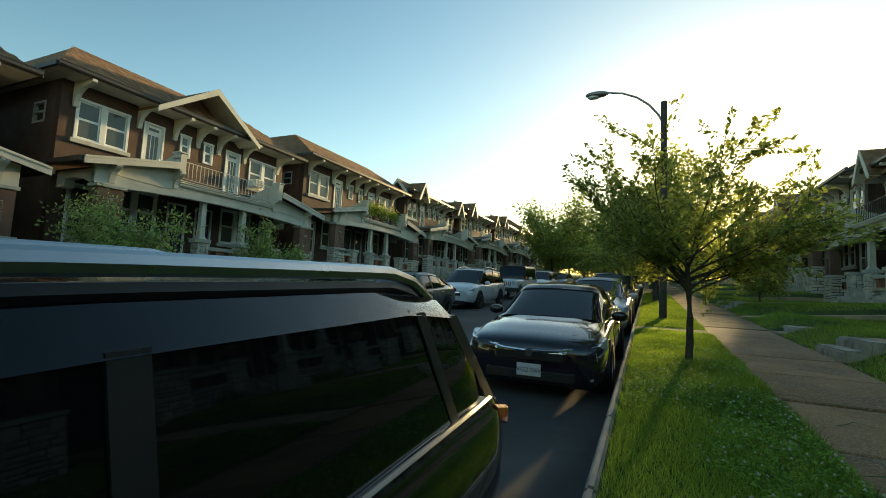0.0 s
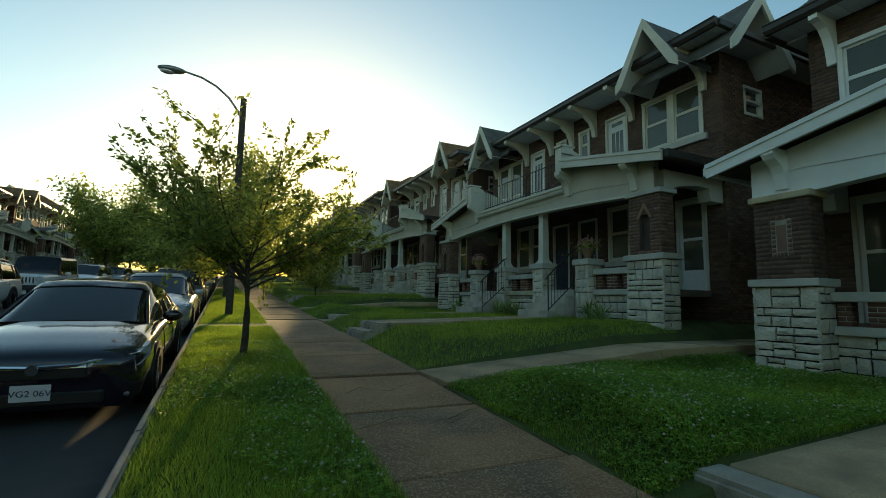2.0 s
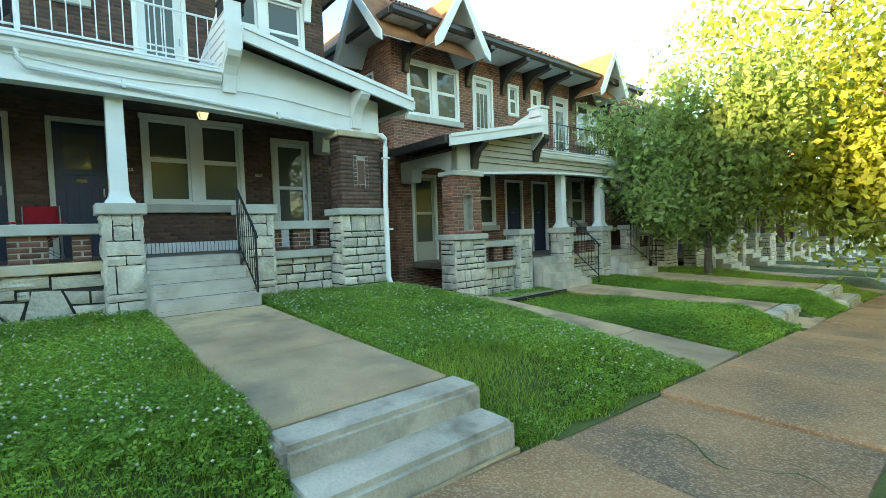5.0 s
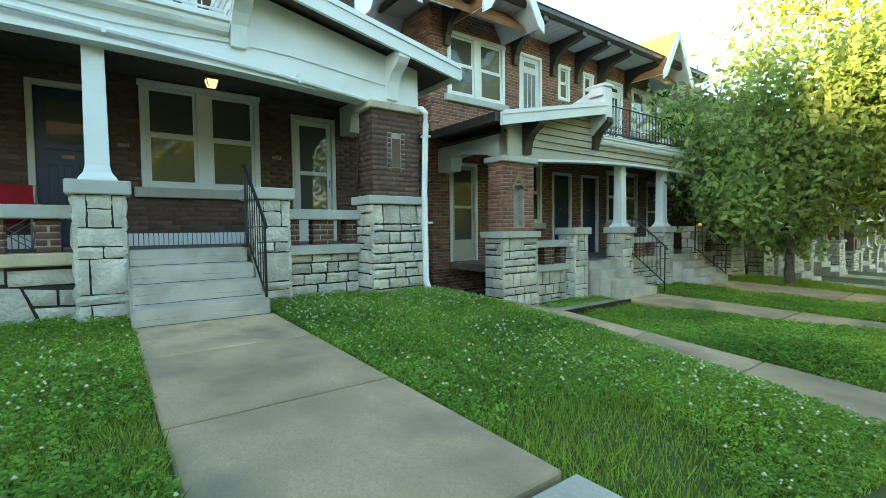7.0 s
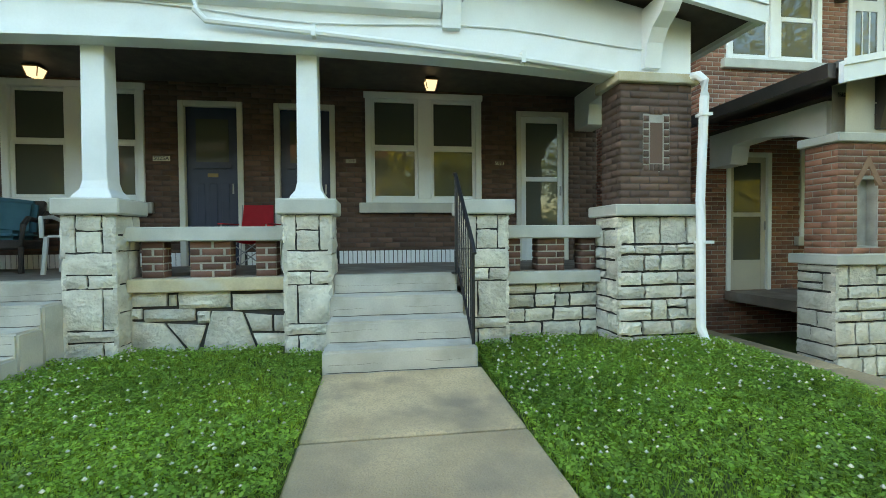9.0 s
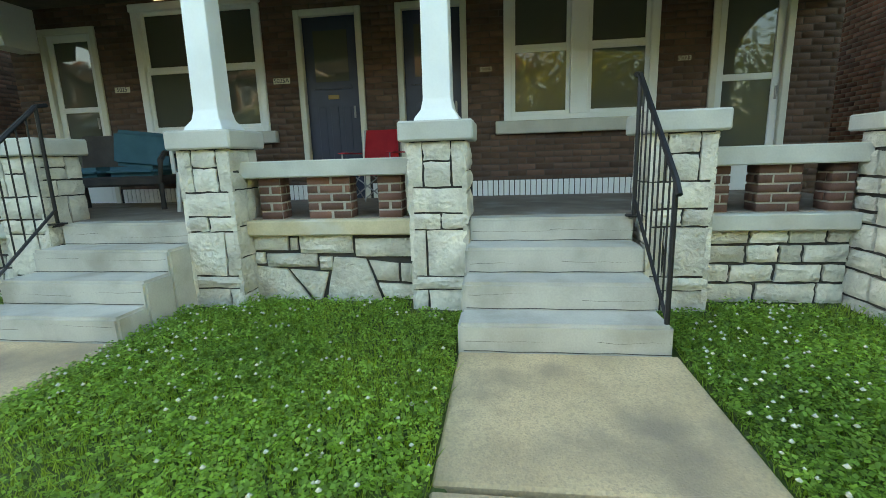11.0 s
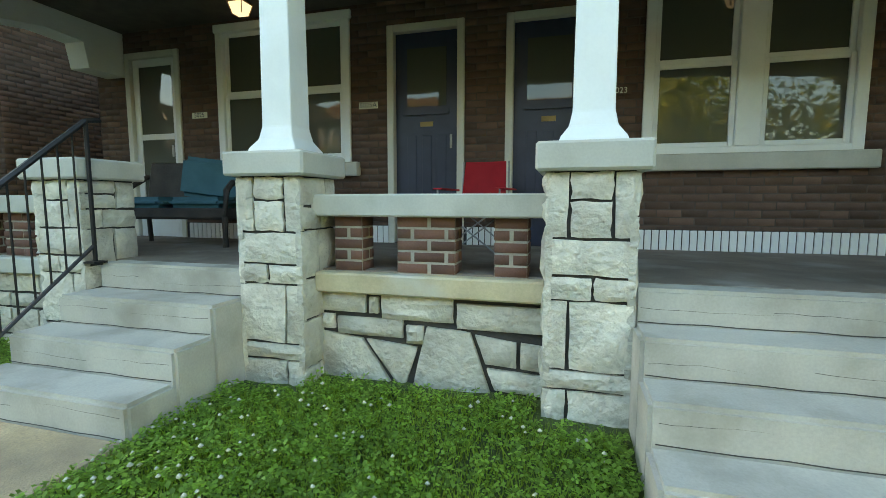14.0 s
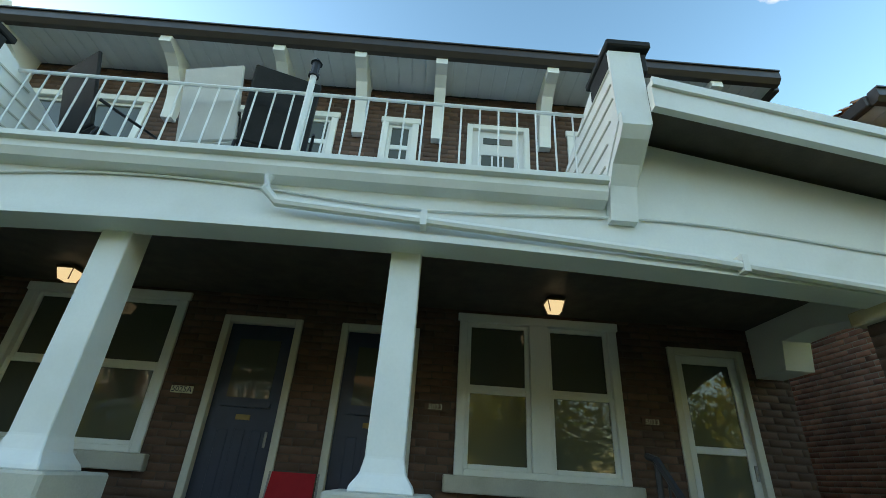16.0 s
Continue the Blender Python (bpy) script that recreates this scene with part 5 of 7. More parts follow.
HQ = dict(brick="brick", mortar="brick", trim="cream", fascia="cream", roof="shingle_brown", wtrim="cream", seed=29, rise=1.9, handrail=False, rail="iron")
HR = dict(HN, near=False, mortar="brick", roof="shingle_brown", handrail=False, seed=31)
west_place = lambda k: pose(FRONT_W, 13.2 + k * 11.75, west_z(-16, 12.9 + k * 11.8) + 0.2, 0, 0, 180)
proto_p = house("brick_house", west_place(0), HP, "brown brick house with wide white front gable and porch")
proto_q = house("brick_house", west_place(1), HQ, "brown brick house with hipped roof and planted balcony")
proto_r = house("brick_house", west_place(2), HR, "brown brick house with two pointed gables")
for k, p in ((-1, proto_q), (3, proto_r), (4, proto_r), (5, proto_q), (6, proto_r)):
    copy_thing(p, west_place(k))
for k, p in ((2, proto_r), (3, proto_q), (4, proto_r), (5, proto_q), (-2, proto_q), (-3, proto_r), (-4, proto_q)):
    copy_thing(p, pose(FRONT_E, YC + k * PITCH, 0.86 + k * 0.595))

# ---- pavement, paths, garden steps ----
slope = Matrix.Rotation(math.atan(GRADE), 4, "X")
PV = tagged(new("pavement"), "brown exposed-aggregate concrete pavement with cracked joints", "pavement", "", "structure")
prng = random.Random(5)
for k in range(-16, 56):
    y = k * 1.52
    bm = bm_new()
    box(bm, WALK_A, WALK_B, 0.014, 1.506, -0.25, 0.0)
    bevel(bm, 0.012)
    part("paving_slab", bm, M["paving"], PV, at=Matrix.Translation((0, y, street(y) + 0.015 + prng.uniform(-0.007, 0.007))) @ slope @ Matrix.Rotation(radians(prng.uniform(-0.5, 0.5)), 4, "Y"))


def path_run(label, y0, y1, za, zb, cuts, steps, sy):
    P = tagged(new("garden_path"), label, "path", "", "structure")
    for a0, a1 in zip(cuts, cuts[1:]):
        bm = bm_new()
        t0, t1 = [(c - cuts[0]) / (cuts[-1] - cuts[0]) for c in (a0, a1)]
        prism(bm, [(a0 + 0.018, za + (zb - za) * t0 - 0.3), (a1 - 0.018, za + (zb - za) * t1 - 0.3), (a1 - 0.018, za + (zb - za) * t1), (a0 + 0.018, za + (zb - za) * t0)], "y", y0, y1)
        part("path_slab", bevel(bm, 0.012), M["path"], P)
    base = street(sy)
    bm = bm_new()
    box(bm, WALK_B + 0.01, cuts[0] - 0.31 * steps - 0.003, y0 - 0.03, y1 + 0.03, base - 0.3, base + 0.012)
    part("path_slab", bevel(bm, 0.01), M["path"], P)
    n = steps
    rise = (za - base - 0.01) / n
    for k in range(n):
        bm = bm_new()
        x1 = cuts[0] - 0.31 * (n - k)
        box(bm, x1, x1 + 0.35 if k < n - 1 else x1 + 0.308, y0 - 0.05, y1 + 0.05, base - 0.3, base + 0.01 + rise * (k + 1))
        part("garden_step", bevel(bm, 0.035, 2), M["old_step"], P)


for k in range(-4, 6):
    dz = 0.595 * k if k != -1 else -0.55
    for s, st in ((1, 1), (-1, 2)):
        yc = YC + k * PITCH + s * 1.83
        zt = 0.76 + dz if s < 0 else 0.77 + dz
        path_run("buff concrete garden path with dark stained joints", yc - 0.65, yc + 0.65, zt, 0.862 + dz, [3.02, 4.46, 6.1 if s > 0 else 5.86, 7.04], st, yc)
    y = YC + (k + 0.5) * PITCH
    W_ = tagged(new("side_walk"), "narrow concrete walkway between two houses", "path", "", "structure")
    for i in range(8):
        a0 = WALK_B + 0.02 + i * 1.25
        bm = bm_new()
        za, zb = side_walk_z(a0, y) + 0.02, side_walk_z(a0 + 1.24, y) + 0.02
        prism(bm, [(a0, za - 0.3), (a0 + 1.235, zb - 0.3), (a0 + 1.235, zb), (a0, za)], "y", y - 0.48, y + 0.48)
        part("path_slab", bevel(bm, 0.01), M["path"], W_)
bm = bm_new()
box(bm, KERB_E + 0.15, WALK_A - 0.01, 0, 0.7, -0.2, 0.045)
ob = solid("carriage_walk", bevel(bm, 0.01), M["path"], "concrete crossing through the grass strip", "path", "structure")
ob.matrix_basis = Matrix.Translation((0, 11.6, street(11.6))) @ slope

# ---- vehicles ----
def ring_loft(bm, rings, close_ends=True):
    vs = [[bm.verts.new(p) for p in r] for r in rings]
    for a_, b_ in zip(vs, vs[1:]):
        for k in range(len(a_)):
            j = (k + 1) % len(a_)
            bm.faces.new((a_[k], a_[j], b_[j], b_[k]))
    if close_ends:
        bm.faces.new(vs[0][::-1]), bm.faces.new(vs[-1])
    return bm


def spline(keys, x):
    xs = [k[0] for k in keys]
    return [float(np.interp(x, xs, [k[i] for k in keys])) for i in range(1, len(keys[0]))]


def car(name, m, paint, keys, cab, wheels, label, front_style="sedan", group="", rails=False, plate=False, pillar_w=0.07):
    """keys: x, underside, waist, top, half width; cab: x, base, top, base half width, top half width."""
    C = thing(name, m, label, "car", group)
    x0, x1 = keys[0][0], keys[-1][0]
    n = 40
    rings = []
    for i in range(n + 1):
        t = i / n
        x = x0 + (x1 - x0) * (0.5 - 0.5 * math.cos(t * math.pi))
        zb, zw, zt, w = spline(keys, x)
        half = [(0.0, zb), (w * 0.86, zb), (w * 0.97, zb + 0.1), (w, zb + 0.28), (w * 0.995, (zb + zw) / 2 + 0.1), (w * 0.965, zw - 0.05), (w * 0.93, zw), (w * 0.84, zw + (zt - zw) * 0.6), (w * 0.5, zt), (0.0, zt + 0.01)]
        rings.append([(x, y, z) for y, z in half] + [(x, -y, z) for y, z in half[-2:0:-1]])
    bm = ring_loft(bm_new(), rings)
    part("body", bm, paint, C, smooth=True)
    rings, tops = [], []
    cx0, cx1 = cab[0][0], cab[-1][0]
    n = 28
    for i in range(n + 1):
        x = cx0 + (cx1 - cx0) * i / n
        zb, zt, wb, wt_ = spline(cab, x)
        zt = max(zt, zb + 0.01)
        half = [(wb, zb - 0.06), (wb, zb), (wb + (wt_ - wb) * 0.8, zb + (zt - zb) * 0.86), (wt_ * 0.93, zb + (zt - zb) * 0.97), (wt_ * 0.6, zt + 0.0), (0, zt + 0.015)]
        rings.append([(x, y, z) for y, z in half] + [(x, -y, z) for y, z in half[-2::-1]])
    part("glazing", ring_loft(bm_new(), rings), M["car_glass"], C, smooth=True)
    ztop = max(c[2] for c in cab)
    roof = []
    for i in range(n + 1):
        x = cx0 + (cx1 - cx0) * i / n
        zb, zt, wb, wt_ = spline(cab, x)
        if zt > ztop - 0.1:
            half = [(wb + (wt_ - wb) * 0.8 + 0.012, zb + (zt - zb) * 0.85), (wt_ * 0.94, zb + (zt - zb) * 0.975 + 0.012), (wt_ * 0.6, zt + 0.014), (0, zt + 0.03)]
            roof.append([(x, y, z) for y, z in half] + [(x, -y, z) for y, z in half[-2::-1]])
    bm = bm_new()
    vs = [[bm.verts.new(p) for p in r] for r in roof]
    for a_, b_ in zip(vs, vs[1:]):
        for k in range(len(a_) - 1):
            bm.faces.new((a_[k], a_[k + 1], b_[k + 1], b_[k]))
    bmesh.ops.solidify(bm, geom=bm.faces, thickness=0.012)
    part("roof", bm, paint, C, smooth=True)
    rx0, rx1 = roof[0][0][0], roof[-1][0][0]
    for s in (1, -1):
        for xa, xb, ww in ((rx0, cx0 + 0.04, pillar_w * 1.5), (rx1, cx1 - 0.02, pillar_w), ((rx0 + rx1) / 2 + 0.05, (rx0 + rx1) / 2 + 0.05, pillar_w), (rx0 + (rx1 - rx0) * 0.12, rx0 + (rx1 - rx0) * 0.05, pillar_w)):
            za, zta, wba, wta = spline(cab, xa)
            zb2, ztb, wbb, wtb = spline(cab, xb)
            hi = Vector((xa, s * (wba + (wta - wba) * 0.8 + 0.008), za + (zta - za) * 0.87))
            lo = Vector((xb, s * (wbb + 0.008), zb2 - 0.02))
            bm = bm_new()
            v = [bm.verts.new(p) for p in (hi + Vector((-ww / 2, 0, 0)), hi + Vector((ww / 2, 0, 0)), lo + Vector((ww / 2, 0, 0)), lo + Vector((-ww / 2, 0, 0)))]
            w2 = [bm.verts.new(p.co + Vector((0, -s * 0.03, 0))) for p in v]
            bm.faces.new(v), bm.faces.new(w2[::-1])
            for k in range(4):
                bm.faces.new((v[k], v[(k + 1) % 4], w2[(k + 1) % 4], w2[k]))
            part("pillar", bm, paint if ww > pillar_w and front_style != "suv" else M["plastic_black"], C)
        bm = bm_new()
        pts = []
        for i in range(12):
            x = cx0 + 0.1 + (cx1 - cx0 - 0.25) * i / 11
            zb, zt, wb, wt_ = spline(cab, x)
            pts.append((x, s * (wb + 0.012), zb - 0.005))
        tube(bm, pts, 0.012, 5)
        part("belt_trim", bm, M["alloy" if front_style == "suv" else "plastic_black"], C)
        # door seams and handles
        for xs in (0.75, -0.25, -1.05):
            zb, zw, zt, w = spline(keys, xs)
            bm = bm_new()
            tube(bm, [(xs, s * (w * 0.972 + 0.002), zb + 0.15), (xs, s * (w + 0.002), zb + 0.3), (xs, s * (w * 0.995 + 0.002), (zb + zw) / 2 + 0.1), (xs, s * (w * 0.965 + 0.002), zw - 0.05)], 0.005, 4)
            part("door_seam", bm, M["plastic_black"], C)
        for xs in (-0.12, -0.95):
            zb, zw, zt, w = spline(keys, xs)
            bm = bm_new()
            box(bm, xs - 0.1, xs + 0.1, *sorted((s * w * 0.97, s * (w * 0.975 + 0.035))), zw - 0.13, zw - 0.1)
            part("door_handle", bevel(bm, 0.008), M["chrome"] if front_style == "suv" else paint, C)
        # mirror
        zb, zt, wb, wt_ = spline(cab, cx1 - 0.55)
        bm = bm_new()
        bmesh.ops.create_uvsphere(bm, u_segments=10, v_segments=7, radius=1.0, matrix=Matrix.Translation((cx1 - 0.55, s * (wb + 0.17), zb + 0.06)) @ Matrix.Diagonal((0.06, 0.12, 0.08, 1)))
        mi = part("mirror", bm, paint, C, smooth="all")
        bm = bm_new()
        tube(bm, [(cx1 - 0.55, s * wb, zb - 0.01), (cx1 - 0.55, s * (wb + 0.12), zb + 0.03)], 0.02, 6)
        part("mirror_arm", bm, M["plastic_black"], mi)
        for wx in wheels[:2]:
            r = wheels[2]
            zb, zw, zt, w = spline(keys, wx)
            bm = bm_new()
            bmesh.ops.create_cone(bm, cap_ends=True, segments=28, radius1=r + 0.07, radius2=r + 0.07, depth=0.12, matrix=Matrix.Translation((wx, s * (w - 0.055), r)) @ Matrix.Rotation(radians(90), 4, "X"))
            part("wheel_arch", bm, M["plastic_black"], C, smooth=True)
            wh = new("wheel")
            wh.parent = C
            wh.matrix_basis = Matrix.Translation((wx, s * (w - 0.06), r)) @ Matrix.Rotation(radians(-90 * s), 4, "X")
            bm = bm_new()
            prof = [(r * 0.64, -0.09), (r * 0.95, -0.1), (r, -0.07), (r, 0.06), (r * 0.95, 0.09), (r * 0.66, 0.08)]
            ring_loft(bm, [[(p * math.cos(a_ * math.tau / 28), p * math.sin(a_ * math.tau / 28), q) for a_ in range(28)] for p, q in prof], False)
            part("tyre", bm, M["rubber"], wh, smooth=True)
            bm = bm_new()
            ring_loft(bm, [[(p * math.cos(a_ * math.tau / 28), p * math.sin(a_ * math.tau / 28), q) for a_ in range(28)] for p, q in ((r * 0.66, 0.075), (r * 0.6, 0.07), (r * 0.56, 0.02))], False)
            for k in range(5):
                mm = Matrix.Rotation(k * math.tau / 5, 4, "Z")
                box(bm, 0.0, r * 0.6, -0.045, 0.045, 0.03, 0.065, mm)
            part("rim", bm, M["alloy"], wh)
            bm = bm_new()
            bmesh.ops.create_cone(bm, cap_ends=True, segments=20, radius1=r * 0.62, radius2=r * 0.62, depth=0.02)
            part("brake_disc", bm, M["plastic_black"], wh)
        # lamps
        zb, zw, zt, w = spline(keys, x1 - 0.12)
        bm = bm_new()
        ys = sorted((s * w * 0.52, s * w * 0.97))
        v = [bm.verts.new(p) for p in ((x1 - 0.01, s * w * 0.5, zw - 0.02), (x1 - 0.14, s * w * 0.98, zw + 0.03), (x1 - 0.42, s * w * 1.06, zw + 0.1), (x1 - 0.36, s * w * 1.075, zw - 0.03), (x1 - 0.1, s * w * 1.0, zw - 0.1), (x1 + 0.005, s * w * 0.5, zw - 0.09))]
        q = [bm.verts.new((p.co.x - 0.12, p.co.y - s * 0.06, p.co.z)) for p in v]
        bm.faces.new(v), bm.faces.new(q[::-1])
        for k in range(6):
            bm.faces.new((v[k], v[(k + 1) % 6], q[(k + 1) % 6], q[k]))
        if front_style == "box":
            bm.free()
            bm = bm_new()
            bmesh.ops.create_cone(bm, cap_ends=True, segments=18, radius1=0.11, radius2=0.11, depth=0.08, matrix=Matrix.Translation((x1 + 0.01, s * 0.52, zw - 0.13)) @ Matrix.Rotation(radians(90), 4, "Y"))
        part("headlight", bm, M["lens_clear"], C)
        zb, zw, zt, w = spline(keys, x0 + 0.1)
        bm = bm_new()
        prism(bm, [(x0 - 0.012, zw - 0.06), (x0 + 0.22, zw + 0.0), (x0 + 0.14, zw - 0.1), (x0 - 0.012, zw - 0.16)], "y", *sorted((s * w * 0.7, s * (w * 0.985))))
        part("tail_light", bevel(bm, 0.012), M["lens_red"], C)
        if rails:
            bm = bm_new()
            pts = []
            for i in range(14):
                x = rx0 + 0.02 + (rx1 - rx0 - 0.3) * i / 13
                zb, zt, wb, wt_ = spline(cab, x)
                pts.append((x, s * wt_ * 0.9, zt + 0.065 * math.sin(min(1, min(i, 13 - i) / 1.5) * math.pi / 2)))
            tube(bm, pts, 0.024, 8)
            part("roof_rail", bm, M["alloy"], C, smooth=True)
            # black tube under the rail stands in for the shade there
            bm = bm_new()
            tube(bm, [(p[0], p[1], p[2] - 0.05) for p in pts], 0.02, 6)
            part("rail_shadow_gap", bm, M["plastic_black"], C)
    zb, zw, zt, w = spline(keys, x1 - 0.05)
    bm = bm_new()
    if front_style == "box":
        box(bm, x1 - 0.02, x1 + 0.02, -0.42, 0.42, zw - 0.3, zw + 0.0)
        part("grille", bevel(bm, 0.02), paint, C)
        for k in range(7):
            bm = bm_new()
            box(bm, x1 + 0.015, x1 + 0.026, -0.36 + k * 0.112, -0.31 + k * 0.112, zw - 0.26, zw - 0.04)
            part("grille_slot", bm, M["plastic_black"], C)
        bm = bm_new()
        box(bm, x1 - 0.02, x1 + 0.16, -0.8, 0.8, 0.48, 0.66)
        part("bumper", bevel(bm, 0.03), M["plastic_black"], C)
    else:
        prism(bm, [(x1 - 0.06, zw + 0.0), (x1 + 0.012, zw - 0.02), (x1 + 0.02, zw - 0.06), (x1 - 0.06, zw - 0.06)], "y", -w * 0.55, w * 0.55)
        part("grille_bar", bevel(bm, 0.01), M["chrome"], C)
        if front_style == "sedan":
            for s in (1, -1):
                bm = bm_new()
                tube(bm, [(x1 + 0.02, s * 0.04, zw - 0.035), (x1 + 0.012, s * w * 0.45, zw - 0.02), (x1 - 0.08, s * w * 0.85, zw + 0.035), (x1 - 0.3, s * w * 1.12, zw + 0.1)], 0.022, 7, 0.012)
                part("chrome_wing", bm, M["chrome"], C, smooth=True)
                bm = bm_new()
                box(bm, x1 - 0.2, x1 - 0.045, *sorted((s * w * 0.72, s * w * 1.02)), 0.27, 0.31)
                part("bumper_trim", bevel(bm, 0.01), M["alloy"], C)
        bm = bm_new()
        box(bm, x1 - 0.06, x1 + 0.012, -w * 0.55, w * 0.55, zw - 0.16, zw - 0.065)
        part("grille", bevel(bm, 0.01), M["plastic_black"], C)
        bm = bm_new()
        box(bm, x1 - 0.09, x1 + 0.014, -w * 0.75, w * 0.75, 0.22, 0.36)
        part("air_intake", bevel(bm, 0.02), M["plastic_black"], C)
        bm = bm_new()
        bmesh.ops.create_cone(bm, cap_ends=True, segments=16, radius1=0.055, radius2=0.05, depth=0.03, matrix=Matrix.Translation((x1 + 0.03, 0, zw - 0.06)) @ Matrix.Rotation(radians(90), 4, "Y"))
        part("badge", bm, M["chrome"], C)
    bm = bm_new()
    box(bm, x1 + 0.015, x1 + 0.024, -0.152, 0.152, 0.28, 0.44)
    if plate:
        pl = part("licence_plate", bevel(bm, 0.003), M["plate"], C)
        cu = bpy.data.curves.new("plate_text", "FONT")
        cu.body, cu.size, cu.align_x, cu.align_y, cu.extrude = "VG2 06V", 0.085, "CENTER", "CENTER", 0.001
        tx = new("plate_text", cu)
        tx.data.materials.append(M["ink"])
        tx.parent = pl
        tx.matrix_basis = Matrix(((0, 0, 1, x1 + 0.026), (1, 0, 0, 0), (0, 1, 0, 0.355), (0, 0, 0, 1)))
    else:
        part("licence_plate", bm, M["plate"], C)
    # wipers
    zb, zt, wb, wt_ = spline(cab, cx1 - 0.12)
    for yy in (-0.35, 0.25):
        bm = bm_new()
        tube(bm, [(cx1 - 0.02, yy, zb + 0.01), (cx1 - 0.22, yy + 0.42, zb + 0.09)], 0.01, 5)
        part("wiper", bm, M["plastic_black"], C)
    return C


def parked(x, y, facing):
    z = street(y) - 0.23 - 0.004 * (x + 4.6) ** 2
    return Matrix.Translation((x, y, z)) @ Matrix.Rotation(math.atan(GRADE), 4, "X") @ Matrix.Rotation(radians(-90 if facing < 0 else 90), 4, "Z")


SEDAN = ([(-2.3, 0.45, 0.86, 0.93, 0.72), (-2.2, 0.3, 0.92, 1.03, 0.82), (-1.5, 0.22, 0.93, 1.04, 0.895), (0.0, 0.2, 0.9, 0.97, 0.9), (1.0, 0.2, 0.86, 0.98, 0.9), (1.75, 0.2, 0.8, 0.88, 0.895), (2.15, 0.15, 0.72, 0.78, 0.87), (2.28, 0.15, 0.67, 0.73, 0.82), (2.34, 0.18, 0.63, 0.68, 0.72), (2.37, 0.24, 0.56, 0.6, 0.5)],
         [(-2.0, 0.96, 1.0, 0.74, 0.6), (-1.1, 0.95, 1.36, 0.8, 0.58), (-0.4, 0.93, 1.42, 0.82, 0.6), (0.3, 0.92, 1.4, 0.82, 0.58), (1.25, 0.9, 0.95, 0.76, 0.6)], (1.38, -1.32, 0.32))
SUV = ([(-2.5, 0.5, 0.88, 0.92, 0.84), (-2.46, 0.36, 0.93, 0.96, 0.915), (-2.3, 0.32, 0.96, 0.99, 0.945), (-1.6, 0.26, 0.99, 1.02, 0.95), (0.0, 0.24, 0.97, 1.0, 0.965), (1.0, 0.24, 0.95, 1.02, 0.965), (1.8, 0.26, 0.9, 0.98, 0.95), (2.25, 0.3, 0.8, 0.88, 0.88), (2.42, 0.36, 0.7, 0.76, 0.76)],
       [(-2.4, 0.96, 1.0, 0.84, 0.7), (-2.28, 0.97, 1.22, 0.86, 0.72), (-2.08, 0.98, 1.41, 0.875, 0.74), (-1.6, 0.98, 1.475, 0.88, 0.75), (-0.6, 0.98, 1.49, 0.885, 0.76), (0.2, 0.97, 1.48, 0.885, 0.76), (0.65, 0.97, 1.43, 0.88, 0.74), (1.45, 0.97, 1.03, 0.84, 0.72)], (1.48, -1.42, 0.36))
BOXY = ([(-2.1, 0.5, 1.05, 1.08, 0.8), (-2.05, 0.42, 1.08, 1.1, 0.86), (0.6, 0.4, 1.08, 1.1, 0.86), (0.9, 0.4, 1.06, 1.12, 0.82), (1.9, 0.42, 1.04, 1.1, 0.72), (2.02, 0.5, 1.0, 1.04, 0.7)],
        [(-2.08, 1.08, 1.82, 0.82, 0.74), (-1.9, 1.08, 1.84, 0.82, 0.74), (0.35, 1.08, 1.84, 0.82, 0.74), (0.72, 1.08, 1.12, 0.8, 0.74)], (1.4, -1.35, 0.39))
WAGON = ([(-2.3, 0.45, 0.9, 0.94, 0.76), (-2.22, 0.3, 0.96, 1.0, 0.86), (-1.4, 0.26, 0.98, 1.02, 0.9), (0.0, 0.24, 0.95, 1.02, 0.91), (1.1, 0.24, 0.92, 1.05, 0.91), (1.8, 0.26, 0.86, 0.98, 0.89), (2.2, 0.3, 0.76, 0.86, 0.82), (2.34, 0.34, 0.66, 0.74, 0.7)],
         [(-2.25, 0.98, 1.04, 0.8, 0.66), (-1.9, 0.98, 1.5, 0.82, 0.66), (-0.6, 0.98, 1.6, 0.83, 0.68), (0.35, 0.97, 1.57, 0.83, 0.66), (1.35, 0.96, 1.02, 0.79, 0.66)], (1.4, -1.35, 0.34))
car("suv", parked(-1.98, -0.02, -1) @ Matrix.Rotation(radians(-2.4), 4, "X") @ Matrix.Diagonal((1, 1, 1.015, 1)), M["car_black"], *SUV[:2], SUV[2], "glossy black sport utility car parked at the kerb", "suv", rails=True)
car("sedan", parked(-1.72, 8.2, -1) @ Matrix.Diagonal((1, 1, 0.95, 1)), M["car_plum"], *SEDAN[:2], SEDAN[2], "dark plum sedan with white licence plate parked at the kerb", "sedan", plate=True)
car("sedan", parked(-1.7, 14.6, -1), M["car_silver"], *SEDAN[:2], SEDAN[2], "silver sedan parked behind the dark one")
car("wagon", parked(-1.72, 20.6, -1), M["car_grey"], *WAGON[:2], WAGON[2], "grey wagon parked at the kerb", "suv")
car("sedan", parked(-1.7, 26.6, -1), M["car_white"], *SEDAN[:2], SEDAN[2], "white sedan parked far along the kerb")
car("suv", parked(-1.75, 33.0, -1), M["car_grey"], *SUV[:2], SUV[2], "grey sport utility car far along the kerb", "suv")
car("suv", parked(-1.75, 40.0, -1), M["car_black"], *SUV[:2], SUV[2], "black sport utility car far along the kerb", "suv")
car("sedan", parked(-7.45, 13.0, -1), M["car_grey"], *SEDAN[:2], SEDAN[2], "dark grey sedan parked across the street")
